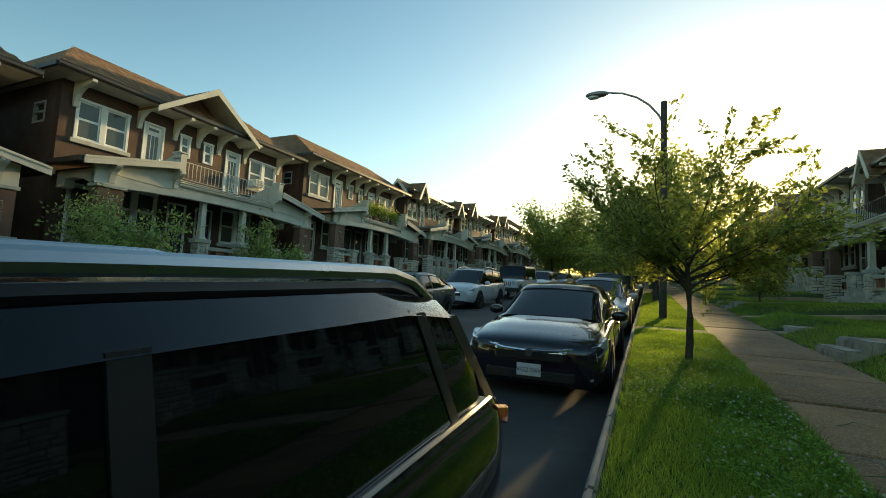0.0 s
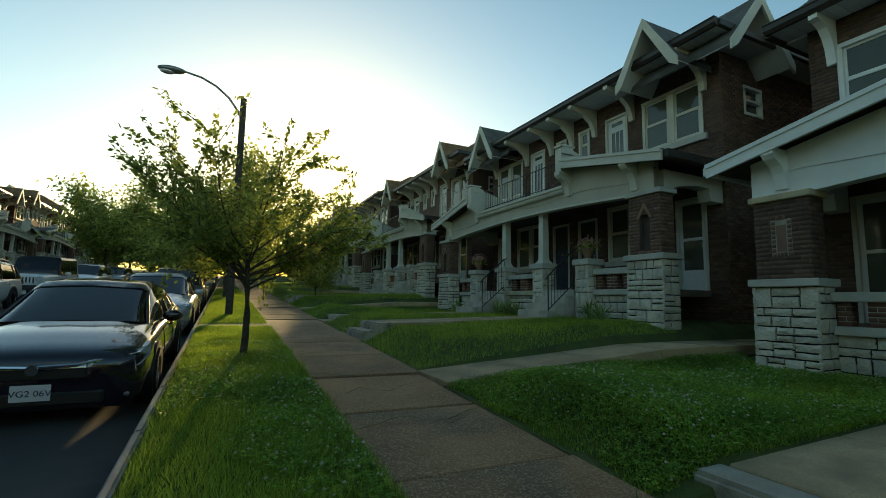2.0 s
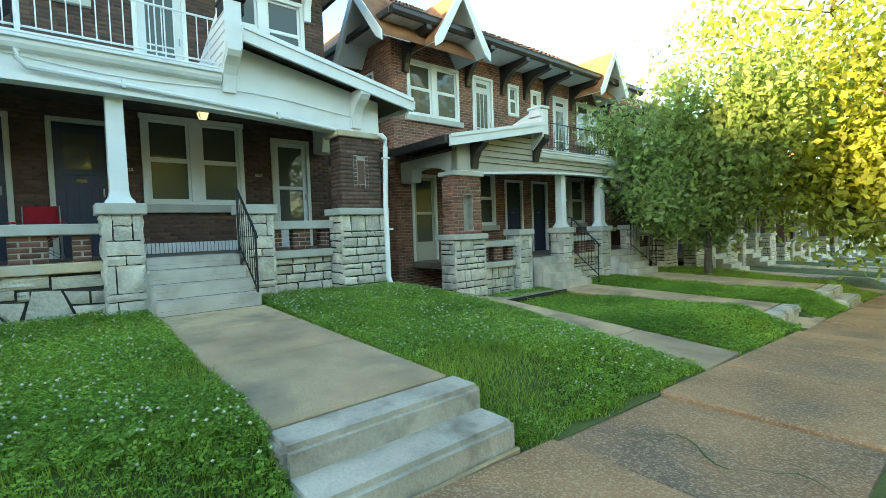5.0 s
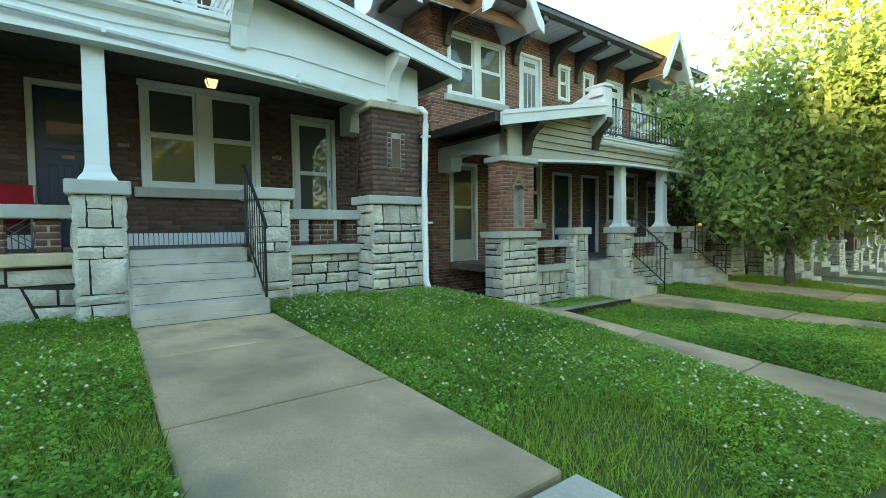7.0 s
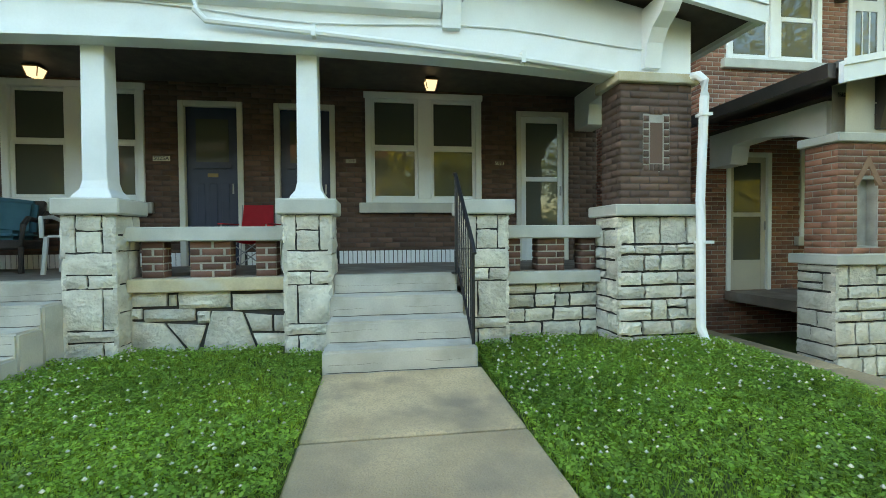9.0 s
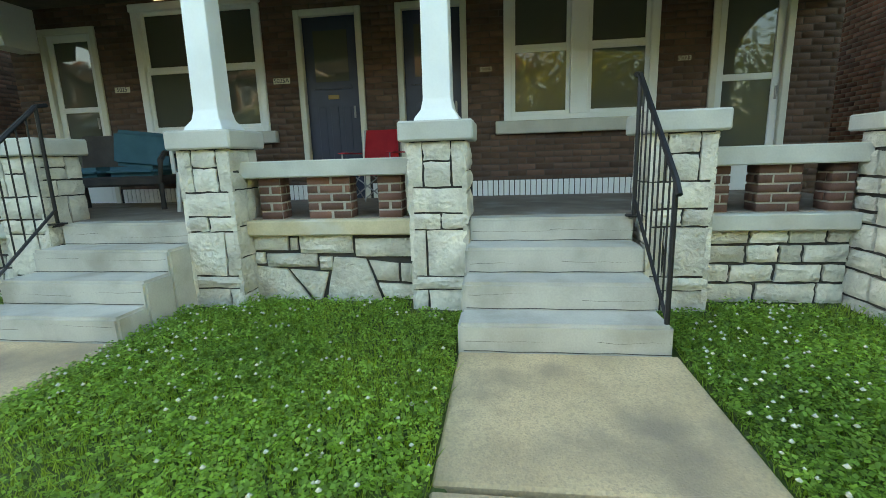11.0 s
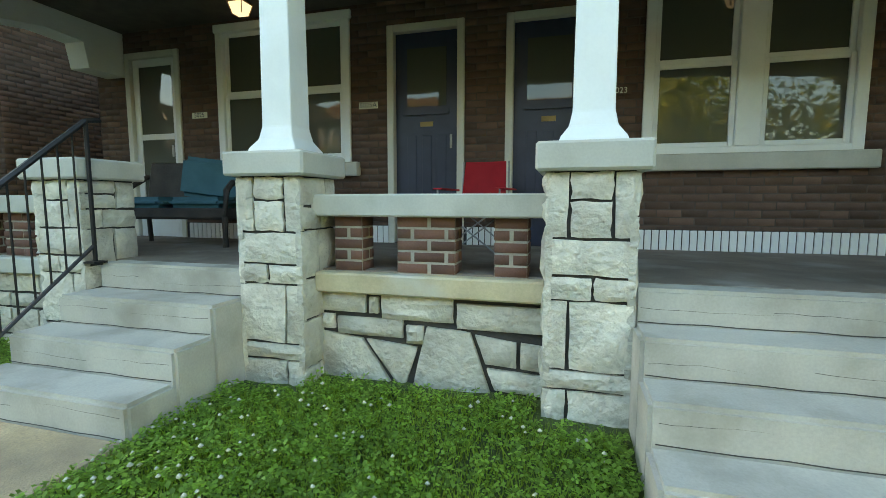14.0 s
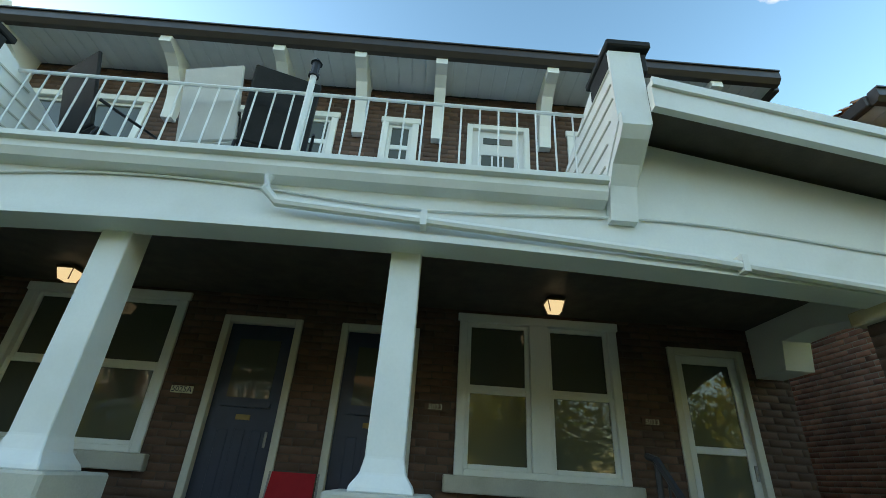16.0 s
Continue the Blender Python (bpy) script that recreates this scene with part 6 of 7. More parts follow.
car("wagon", parked(-7.4, 18.9, -1), M["car_white"], *WAGON[:2], WAGON[2], "white wagon with roof rails parked across the street", "suv", rails=True)
car("off_roader", parked(-7.5, 26.2, -1), M["car_white"], *BOXY[:2], BOXY[2], "white boxy off-road car with slotted grille", "box")
car("wagon", parked(-7.45, 33.5, -1), M["car_white"], *WAGON[:2], WAGON[2], "white wagon parked further across the street", "suv")
car("suv", parked(-7.45, 40.5, -1), M["car_silver"], *SUV[:2], SUV[2], "silver sport utility car parked across the street", "suv")

# ---- street lamp ----
sl_ = thing("street_lamp", pose(0.02, 14.6, street(14.6)), "tall grey street lamp with curved arm over the road", "street lamp")
part("pole", tube(bm_new(), [(0, 0, 0), (0, 0, 3.2), (0, 0, 6.45)], 0.1, 12, 0.085), M["bark"], sl_, smooth=True)
arm = [(0, 0, 5.75), (-0.14, 0, 6.05), (-0.4, 0, 6.4), (-0.75, 0, 6.68), (-1.15, 0, 6.86), (-1.6, 0, 6.94)]
part("arm", tube(bm_new(), arm, 0.035, 8, 0.028), M["steel"], sl_, smooth=True)
bm = bm_new()
bmesh.ops.create_uvsphere(bm, u_segments=14, v_segments=9, radius=1, matrix=Matrix.Translation((-1.9, 0, 6.92)) @ Matrix.Diagonal((0.36, 0.15, 0.095, 1)))
hd = part("lamp_head", bm, M["steel"], sl_, smooth="all")
bm = bm_new()
bmesh.ops.create_uvsphere(bm, u_segments=12, v_segments=6, radius=1, matrix=Matrix.Translation((-2.0, 0, 6.85)) @ Matrix.Diagonal((0.2, 0.11, 0.08, 1)))
part("lens", bm, M["lens_clear"], hd, smooth="all")


# ---- trees and shrubs ----
def leaves(centres, size, rng, name, mat, flat=0.5, dirs=None):
    n = len(centres)
    c = np.asarray(centres)
    a_ = rng.normal(size=(n, 3))
    if dirs is not None:
        a_ = dirs + 0.5 * a_
    a_ /= np.linalg.norm(a_, axis=1)[:, None]
    b_ = rng.normal(size=(n, 3)) * (1, 1, 0.6) + (0, 0, flat)
    b_ -= (b_ * a_).sum(1)[:, None] * a_
    b_ = np.cross(a_, b_ / np.linalg.norm(b_, axis=1)[:, None])
    s = size * rng.uniform(0.6, 1.3, n)[:, None]
    v = np.stack([c - a_ * s * 0.5, c + b_ * s * 0.26, c + a_ * s * 0.5, c - b_ * s * 0.26], 1).reshape(-1, 3)
    f = np.arange(4 * n).reshape(-1, 4)
    return raw_mesh(name, v, f, mat)


def tree(x, y, z, h, clear, radius, count, size, leaf, seed, label, trunk=0.1, limbs=9, spiky=False, squash=1.0):
    rng, r2 = np.random.RandomState(seed), random.Random(seed)
    T = thing("tree", pose(x, y, z), label, "tree")
    bm = bm_new()
    lean = [(0.02 * math.sin(k), 0.02 * math.cos(k * 1.3), clear * 1.25 * k / 5) for k in range(6)]
    tube(bm, lean, trunk, 9, trunk * 0.6)
    tips, dirs = [], []
    for i in range(limbs):
        az = i * 2.4 + r2.uniform(-0.4, 0.4)
        up = r2.uniform(0.2, 0.85) if spiky else r2.uniform(0.1, 1.3)
        base = Vector((0, 0, clear * r2.uniform(0.75, 1.2)))
        ln = r2.uniform(0.75, 1.05) * min(radius / max(0.35, math.cos(up)), (h - clear) / max(0.3, math.sin(up)))
        pts = [base]
        d = Vector((math.cos(az) * math.cos(up), math.sin(az) * math.cos(up), math.sin(up)))
        for k in range(1, 8):
            d = (d + Vector((r2.uniform(-0.12, 0.12), r2.uniform(-0.12, 0.12), r2.uniform(-0.08, 0.1)))).normalized()
            pts.append(pts[-1] + d * ln / 7)
        tube(bm, pts, trunk * (0.3 if spiky else 0.45), 6, trunk * 0.05, False)
        for k in range(2, 8):
            for j in range(3 if spiky else 4):
                q = (Vector((r2.gauss(0, 1), r2.gauss(0, 1), r2.gauss(0.25, 0.6))).normalized() * (0.7 if spiky else 1) + d * 0.7).normalized()
                tl = r2.uniform(0.25, 0.5) * radius * (0.75 if k < 7 else 1)
                e0, e1 = pts[k], pts[k] + q * tl + Vector((0, 0, -0.06 * tl))
                tube(bm, [e0, (e0 + e1) / 2 + Vector((0, 0, 0.03)), e1], trunk * 0.09, 4, trunk * 0.03, False)
                tips.append((e0, e1))
    part("trunk", bm, M["bark"], T, smooth=True)
    idx = rng.randint(0, len(tips), count)
    u = rng.uniform(0.15, 1.05, count)
    a_ = np.array([tips[i][0][:] for i in idx])
    b_ = np.array([tips[i][1][:] for i in idx])
    spread = 0.035 if spiky else 0.13 * radius
    c = a_ + (b_ - a_) * u[:, None] + rng.normal(size=(count, 3)) * spread
    d = (b_ - a_) / np.linalg.norm(b_ - a_, axis=1)[:, None] + (0, 0, -0.3)
    part("crown", leaves(c, size, rng, "crown", leaf, dirs=d if spiky else None), leaf, T)
    return T


tree(0.17, 7.7, street(7.7), 2.7, 1.35, 1.8, 19000, 0.075, M["leaf"], 4, "young elm with thin trunk and feathery crown in the verge", 0.055, 26, True)
tree(-0.05, 24, street(24), 6.6, 2.2, 2.7, 14000, 0.22, M["leaf"], 8, "leafy street tree along the kerb", 0.16, 12)
tree(0.1, 33, street(33), 7.0, 2.2, 3.0, 12000, 0.26, M["leaf"], 9, "leafy street tree along the kerb", 0.18, 12)
tree(-0.1, 45, street(45), 8.0, 2.5, 3.4, 12000, 0.3, M["leaf"], 10, "tall street tree far along the kerb", 0.2, 12)
tree(0.2, 60, street(60), 8.5, 2.5, 3.8, 10000, 0.38, M["leaf"], 12, "tall street tree far along the kerb", 0.2, 12)
tree(-9.3, 47, street(47), 8.0, 2.3, 3.2, 12000, 0.3, M["leaf"], 13, "tall street tree across the road", 0.2, 12)
tree(-9.3, 58, street(58), 9.0, 2.3, 3.6, 12000, 0.34, M["leaf"], 14, "tall street tree across the road", 0.2, 12)
tree(-9.2, 72, street(72), 10.0, 2.3, 4.5, 9000, 0.45, M["leaf"], 15, "tall street tree across the road", 0.2, 12)
for i_, (tx_, ty_) in enumerate(((-4.5, 100), (-9, 92), (1.0, 82), (-6.5, 122), (0.5, 110))):
    tree(tx_, ty_, street(ty_), 10.0, 1.5, 5.5, 7000, 0.6, M["leaf"], 40 + i_, "distant tree at the end of the street", 0.25, 12)
tree(5.9, -15.4, lawn_z(5.9, -15.4), 5.7, 1.6, 2.5, 36000, 0.2, M["leaf_deep"], 21, "dense flowering dogwood in a front garden", 0.12, 14)
tree(0.3, -19.0, street(-19), 11.5, 2.0, 5.2, 55000, 0.24, M["leaf_bright"], 22, "large yellow-green street tree by the kerb", 0.25, 16)
tree(0.1, -33, street(-33), 10.0, 3.0, 4.5, 14000, 0.3, M["leaf_bright"], 24, "large street tree further down the kerb", 0.22, 13)
tree(3.6, 21.5, lawn_z(3.6, 21.5), 2.5, 0.5, 1.2, 7000, 0.1, M["leaf"], 25, "round garden shrub on the lawn", 0.05, 10)
# behind the camera across the street, reflected in the windows
tree(-9.3, -6.5, street(-6.5), 9.0, 2.5, 4.2, 12000, 0.3, M["leaf_bright"], 27, "tall street tree across the road", 0.2, 13)
tree(-9.3, -15, street(-15), 8.0, 2.4, 3.6, 10000, 0.3, M["leaf_bright"], 28, "tall street tree across the road", 0.2, 12)
tree(-14.0, 8.2, west_z(-14, 8.2), 2.4, 0.35, 1.4, 9000, 0.12, M["leaf_deep"], 30, "leafy bush in a garden across the street", 0.05, 12)
tree(-14.3, 14.0, west_z(-14.3, 14.0), 2.2, 0.3, 1.25, 8000, 0.12, M["leaf_deep"], 31, "leafy bush before a porch across the street", 0.05, 12)

tree(14.5, 62, 4.4, 8.0, 2.5, 2.6, 8000, 0.4, M["leaf"], 51, "tall tree behind the far houses", 0.25, 13)
tree(19.0, 84, 5.0, 10.5, 3.0, 3.4, 8000, 0.5, M["leaf"], 52, "tall tree behind the far houses", 0.25, 13)
tree(10.0, 100, 5.5, 8.0, 2.0, 4.0, 8000, 0.5, M["leaf"], 53, "tall tree at the end of the street", 0.25, 13)

# ragged cracks across the old pavement
crng = random.Random(77)
for y_, xa, xb in ((2.3, 0.9, 2.3), (4.15, 0.9, 2.3), (5.3, 1.1, 2.1), (6.2, 0.9, 2.0), (8.0, 1.0, 2.2), (-0.9, 1.0, 2.3), (-3.6, 0.9, 2.1), (0.6, 1.2, 2.3)):
    bm = bm_new()
    n_ = 14
    top_, bot_ = [], []
    for i_ in range(n_ + 1):
        x_ = xa + (xb - xa) * i_ / n_
        yy_ = y_ + 0.12 * math.sin(i_ * 0.8 + y_) + crng.uniform(-0.035, 0.035)
        w_ = crng.uniform(0.004, 0.013) * (1 if 0 < i_ < n_ else 0.2)
        top_.append(bm.verts.new((x_, yy_ + w_, street(yy_ + w_) + 0.026)))
        bot_.append(bm.verts.new((x_, yy_ - w_, street(yy_ - w_) + 0.026)))
    for i_ in range(n_):
        bm.faces.new((bot_[i_], bot_[i_ + 1], top_[i_ + 1], top_[i_]))
    part("crack", bm, M["soil"], PV, "dark crack with soil")

# window air conditioner and balcony plants across the street
ac = thing("air_conditioner", proto_p.matrix_basis @ pose(-0.12, -3.25, 4.56), "white window air conditioner in an upstairs window", "air conditioner")
bm = bm_new()
box(bm, -0.28, 0.2, -0.28, 0.28, 0.0, 0.36)
part("casing", bevel(bm, 0.02), M["white"], ac)
for k_ in range(6):
    bm = bm_new()
    box(bm, -0.29, -0.28, -0.24, 0.24, 0.05 + k_ * 0.048, 0.07 + k_ * 0.048)
    part("grille_slat", bm, M["plastic_black"], ac)
for i_, yb_ in enumerate((1.6, 0.6, -0.3, -1.5)):
    rg = np.random.RandomState(90 + i_)
    bp_ = thing("balcony_plant", proto_q.matrix_basis @ pose(-2.0, yb_, 3.5), "leafy potted plant on a balcony", "plant", "balcony plants")
    bm = bm_new()
    tube(bm, [(0, 0, 0), (0, 0, 0.3)], 0.14, 10, 0.18)
    part("pot", bm, M["pot"], bp_)
    part("foliage", leaves(rg.normal(size=(700, 3)) * (0.22, 0.28, 0.2) + (0, 0, 0.65), 0.13, rg, "foliage", M["leaf_bright"]), None, bp_)

# ---- things on and about the near house (its own axes: x from the brick front, y from its middle, z from the path) ----
def at_main(x, y, z, rz=0):
    return pose(FRONT_E + x, YC + y, 0.86 + z, 0, 0, rz)


def porch_lamp(x, y):
    L_ = thing("porch_lamp", at_main(x, y, 3.249) @ Matrix.Diagonal((0.85, 0.85, 0.95, 1)), "lit square lantern of brass and frosted glass on the porch ceiling", "ceiling lamp", "porch lamps")
    bm = bm_new()
    box(bm, -0.08, 0.08, -0.08, 0.08, -0.025, -0.001)
    part("ceiling_plate", bevel(bm, 0.005), M["brass"], L_)
    bm = bm_new()
    lo, hi = 0.065, 0.1
    ring_loft(bm, [[(sx * r, sy * r, z) for sx, sy in ((-1, -1), (1, -1), (1, 1), (-1, 1))] for r, z in ((hi, -0.05), (lo, -0.16))])
    part("glass_shade", bm, M["lamp_glow"], L_)
    for sx, sy in ((-1, -1), (1, -1), (1, 1), (-1, 1)):
        part("lantern_bar", tube(bm_new(), [(sx * 0.102, sy * 0.102, -0.04), (sx * 0.067, sy * 0.067, -0.165)], 0.007, 5), M["brass"], L_)
    bm = bm_new()
    box(bm, -0.11, 0.11, -0.11, 0.11, -0.05, -0.025)
    part("lantern_cap", bevel(bm, 0.006), M["brass"], L_)


porch_lamp(-0.45, 2.5)
porch_lamp(-0.56, -2.38)


def number_plaque(y, z, text, pale):
    P = thing("number_plaque", at_main(-0.01, y, z), "house number %s beside a door" % text, "house number", "house numbers")
    bm = bm_new()
    box(bm, -0.008, 0.0, -0.11, 0.11, -0.035, 0.035)
    part("plate", bevel(bm, 0.003), M["number"] if pale else M["brick"], P)
    cu = bpy.data.curves.new("digits", "FONT")
    cu.body, cu.size, cu.align_x, cu.align_y, cu.extrude = text, 0.075, "CENTER", "CENTER", 0.001
    tx = new("digits", cu)
    tx.data.materials.append(M["ink"] if pale else M["number"])
    tx.parent = P
    tx.matrix_basis = Matrix(((0, 0, -1, -0.011), (-1, 0, 0, 0), (0, 1, 0, 0), (0, 0, 0, 1)))


number_plaque(1.27, 2.2, "5025A", True)
number_plaque(3.48, 2.2, "5025", True)
number_plaque(-1.27, 2.2, "5023", False)
number_plaque(-3.48, 2.2, "5023", False)


def camp_chair(x, y, rz):
    C = thing("camp_chair", at_main(x, y, FLOOR, rz) @ Matrix.Scale(0.88, 4), "folding red canvas camp chair on the porch", "chair")
    bm = bm_new()
    g = []
    for j in range(6):
        for i in range(5):
            u, v = i / 4 - 0.5, j / 5
            g.append(bm.verts.new((0.22 + 0.1 * v + 0.05 * (1 - (2 * u) ** 2), u * (0.48 - 0.05 * v), 0.42 + v * 0.5)))
    for j in range(5):
        for i in range(4):
            bm.faces.new((g[j * 5 + i], g[j * 5 + i + 1], g[j * 5 + i + 6], g[j * 5 + i + 5]))
    bmesh.ops.solidify(bm, geom=bm.faces, thickness=0.012)
    part("backrest", bm, M["red_cloth"], C, smooth=True)
    bm = bm_new()
    g = []
    for j in range(5):
        for i in range(5):
            u, v = i / 4 - 0.5, j / 4
            g.append(bm.verts.new((-0.24 + 0.47 * v, u * 0.5, 0.45 - 0.05 * math.sin(math.pi * v) - 0.04 * (1 - (2 * u) ** 2) - 0.03 * v)))
    for j in range(4):
        for i in range(4):
            bm.faces.new((g[j * 5 + i], g[j * 5 + i + 1], g[j * 5 + i + 6], g[j * 5 + i + 5]))
    bmesh.ops.solidify(bm, geom=bm.faces, thickness=0.012)
    part("seat", bm, M["red_cloth"], C, smooth=True)
    for s in (1, -1):
        bm = bm_new()
        box(bm, -0.28, 0.24, s * 0.3 - 0.045, s * 0.3 + 0.045, 0.62, 0.635)
        part("armrest", bevel(bm, 0.005), M["red_cloth"], C)
        for p, q in (((-0.27, s * 0.3, 0), (-0.27, s * 0.3, 0.62)), ((0.26, s * 0.26, 0.0), (0.33, s * 0.24, 0.92)), ((-0.27, s * 0.3, 0.03), (0.26, s * 0.26, 0.44)), ((0.26, s * 0.27, 0.03), (-0.26, s * 0.28, 0.44))):
            part("leg", tube(bm_new(), [p, q], 0.009, 6), M["steel"], C)
    for x0 in (-0.27, 0.27):
        for s in (1, -1):
            part("brace", tube(bm_new(), [(x0, -s * 0.28, 0.03), (x0, s * 0.26, 0.43)], 0.008, 6), M["steel"], C)


camp_chair(-0.8, -0.08, -6)


def wicker_sofa(x, y, rz):
    C = thing("wicker_loveseat", at_main(x, y, FLOOR, rz), "dark wicker loveseat with teal cushions on the porch", "sofa")
    bm = bm_new()
    box(bm, -0.35, 0.3, -0.62, 0.62, 0.27, 0.38)
    part("seat", bevel(bm, 0.02), M["wicker"], C)
    bm = bm_new()
    prism(bm, [(0.24, 0.36), (0.3, 0.36), (0.42, 0.86), (0.36, 0.88)], "y", -0.6, 0.6)
    part("backrest", bevel(bm, 0.015), M["wicker"], C)
    for s in (1, -1):
        part("arm", tube(bm_new(), [(-0.36, s * 0.63, 0.0), (-0.38, s * 0.64, 0.3), (-0.36, s * 0.66, 0.55), (-0.25, s * 0.66, 0.63), (0.1, s * 0.65, 0.6), (0.34, s * 0.62, 0.72)], 0.03, 8), M["wicker"], C, smooth=True)
        part("leg", tube(bm_new(), [(0.3, s * 0.6, 0.0), (0.28, s * 0.6, 0.3)], 0.025, 8), M["wicker"], C)
        bm = bm_new()
        box(bm, -0.34, 0.22, *sorted((s * 0.03, s * 0.58)), 0.38, 0.49)
        part("cushion", bevel(bm, 0.045, 3), M["teal_cloth"], C, "teal seat cushion", smooth=True)
    bm = bm_new()
    box(bm, 0.06, 0.2, -0.58, 0.12, 0.47, 0.9)
    for v in bm.verts:
        v.co.x += (v.co.z - 0.45) * 0.25
        v.co.z += (v.co.y + 0.23) * 0.12
    part("pillow", bevel(bm, 0.05, 3), M["teal_cloth"], C, "leaning teal back cushion", smooth=True)


wicker_sofa(-0.75, 3.05, 12)


def resin_chair(x, y, rz):
    C = thing("resin_chair", at_main(x, y, FLOOR, rz), "pale moulded plastic garden chair on the porch", "chair")
    bm = bm_new()
    box(bm, -0.24, 0.22, -0.24, 0.24, 0.4, 0.425)
    part("seat", bevel(bm, 0.01), M["resin"], C)
    bm = bm_new()
    arch_ = [(0.22 + 0.13 * math.sin(math.pi * k / 10), 0.25 * math.cos(math.pi * k / 10), 0.42 + 0.46 * math.sin(math.pi * k / 10) ** 0.6) for k in range(11)]
    tube(bm, arch_, 0.022, 6)
    part("back_hoop", bm, M["resin"], C, smooth=True)
    for k in range(6):
        yy = -0.15 + k * 0.06
        bm = bm_new()
        prism(bm, [(0.22, 0.42), (0.235, 0.42), (0.345, 0.86), (0.33, 0.86)], "y", yy - 0.017, yy + 0.017)
        part("back_slat", bm, M["resin"], C)
    for s in (1, -1):
        part("armrest", tube(bm_new(), [(-0.24, s * 0.28, 0.4), (-0.22, s * 0.29, 0.62), (0.1, s * 0.29, 0.64), (0.27, s * 0.25, 0.6)], 0.022, 6), M["resin"], C, smooth=True)
        for x0 in (-0.24, 0.24):
            part("leg", tube(bm_new(), [(x0 * 1.1, s * 0.27, 0.0), (x0, s * 0.24, 0.41)], 0.025, 6), M["resin"], C)


resin_chair(-0.95, 1.75, 15)

# downspout at the south corner pier and gutter pipe along the fascia
dsp = thing("downspout", at_main(-2.51, -4.93, 0), "white metal downspout on the corner pier", "downspout")
part("pipe", tube(bm_new(), [(0.14, 0.05, 2.74), (0.04, 0.02, 2.73), (0.0, -0.02, 2.66), (0.0, -0.02, 2.5), (0.0, 0.02, 1.45), (-0.02, 0.03, 1.25), (-0.06, 0.05, 0.15), (-0.1, 0.03, 0.02), (-0.16, -0.03, -0.03)], 0.045, 8), M["white"], dsp, smooth=True)
for z in (2.3, 1.0):
    bm = bm_new()
    box(bm, -0.06 - (0.03 if z < 1.3 else 0), 0.06, -0.07, 0.04, z, z + 0.03)
    part("strap", bm, M["white"], dsp)
gp = thing("gutter_pipe", at_main(-2.31, -0.04, 3.24), "white drain pipe sloping along the porch fascia", "drain pipe")
part("pipe", tube(bm_new(), [(-0.04, 0, 0.0), (-0.05, 0, -0.1), (-0.03, -0.08, -0.18), (-0.01, -1.0, -0.225), (-0.01, -1.96, -0.29), (-0.01, -2.8, -0.35), (-0.01, -3.9, -0.46), (0.02, -4.7, -0.53)], 0.032, 8), M["white"], gp, smooth=True)
for yy, zz in ((-1.02, -0.225), (-3.05, -0.375)):
    bm = bm_new()
    box(bm, -0.045, 0.04, yy - 0.02, yy + 0.02, zz - 0.045, zz + 0.07)
    part("clip", bm, M["white"], gp)


# balcony furniture
def patio_chair(y, rz, mat, label):
    C = thing("patio_chair", at_main(-1.55, y, 3.5, rz), label, "chair")
    bm = bm_new()
    box(bm, -0.25, 0.25, -0.27, 0.27, 0.38, 0.41)
    part("seat", bevel(bm, 0.01), M[mat], C)
    bm = bm_new()
    prism(bm, [(0.24, 0.4), (0.27, 0.4), (0.45, 1.05), (0.42, 1.05)], "y", -0.27, 0.27)
    part("backrest", bevel(bm, 0.01), M[mat], C)
    for s in (1, -1):
        part("arm", tube(bm_new(), [(-0.25, s * 0.3, 0), (-0.25, s * 0.3, 0.6), (0.3, s * 0.3, 0.62)], 0.014, 6), M["iron"], C)
        part("leg", tube(bm_new(), [(0.3, s * 0.28, 0.0), (0.22, s * 0.28, 0.4)], 0.014, 6), M["iron"], C)


patio_chair(1.75, 150, "block", "black sling patio chair on the balcony")
patio_chair(0.35, 200, "block", "tall black patio chair behind the balcony rail")
patio_chair(0.75, 170, "resin", "pale wicker patio chair on the balcony")

# yard signs seen edge-on
for (x, y, label, mat) in ((3.95, 0.16, "white yard sign on a stake tied with neon green ribbon", "white"), (3.94, -0.09, "black framed white yard sign standing in the lawn", "iron")):
    S = thing("yard_sign", pose(x, y, lawn_z(x, y) - 0.03, 0, 0, 4), label, "yard sign")
    if mat == "white":
        bm = bm_new()
        box(bm, -0.25, 0.25, -0.006, 0.006, 0.1, 0.5)
        part("panel", bevel(bm, 0.003), M["white"], S)
        for xx in (-0.22, 0.22):
            part("stake", tube(bm_new(), [(xx, 0, 0), (xx, 0, 0.2)], 0.006, 5), M["steel"], S)
        bm = bm_new()
        for a_ in range(5):
            mm = Matrix.Translation((-0.2, 0, 0.58)) @ Matrix.Rotation(a_ * 1.26, 4, "X")
            box(bm, -0.015, 0.015, 0.0, 0.022, 0.0, 0.06, mm)
        box(bm, -0.22, -0.18, -0.02, 0.02, 0.35, 0.6)
        part("ribbon", bm, M["green_tape"], S)
    else:
        bm = bm_new()
        for q in ((-0.24, -0.225, 0.0, 0.84), (0.225, 0.24, 0.0, 0.84), (-0.225, 0.225, 0.825, 0.84), (-0.225, 0.225, 0.15, 0.165), (-0.225, 0.225, 0.66, 0.67)):
            box(bm, q[0], q[1], -0.009, 0.009, q[2], q[3])
        part("frame", bm, M["iron"], S)
        bm = bm_new()
        box(bm, -0.222, 0.222, -0.003, 0.003, 0.168, 0.822)
        part("panel", bm, M["plate"], S)


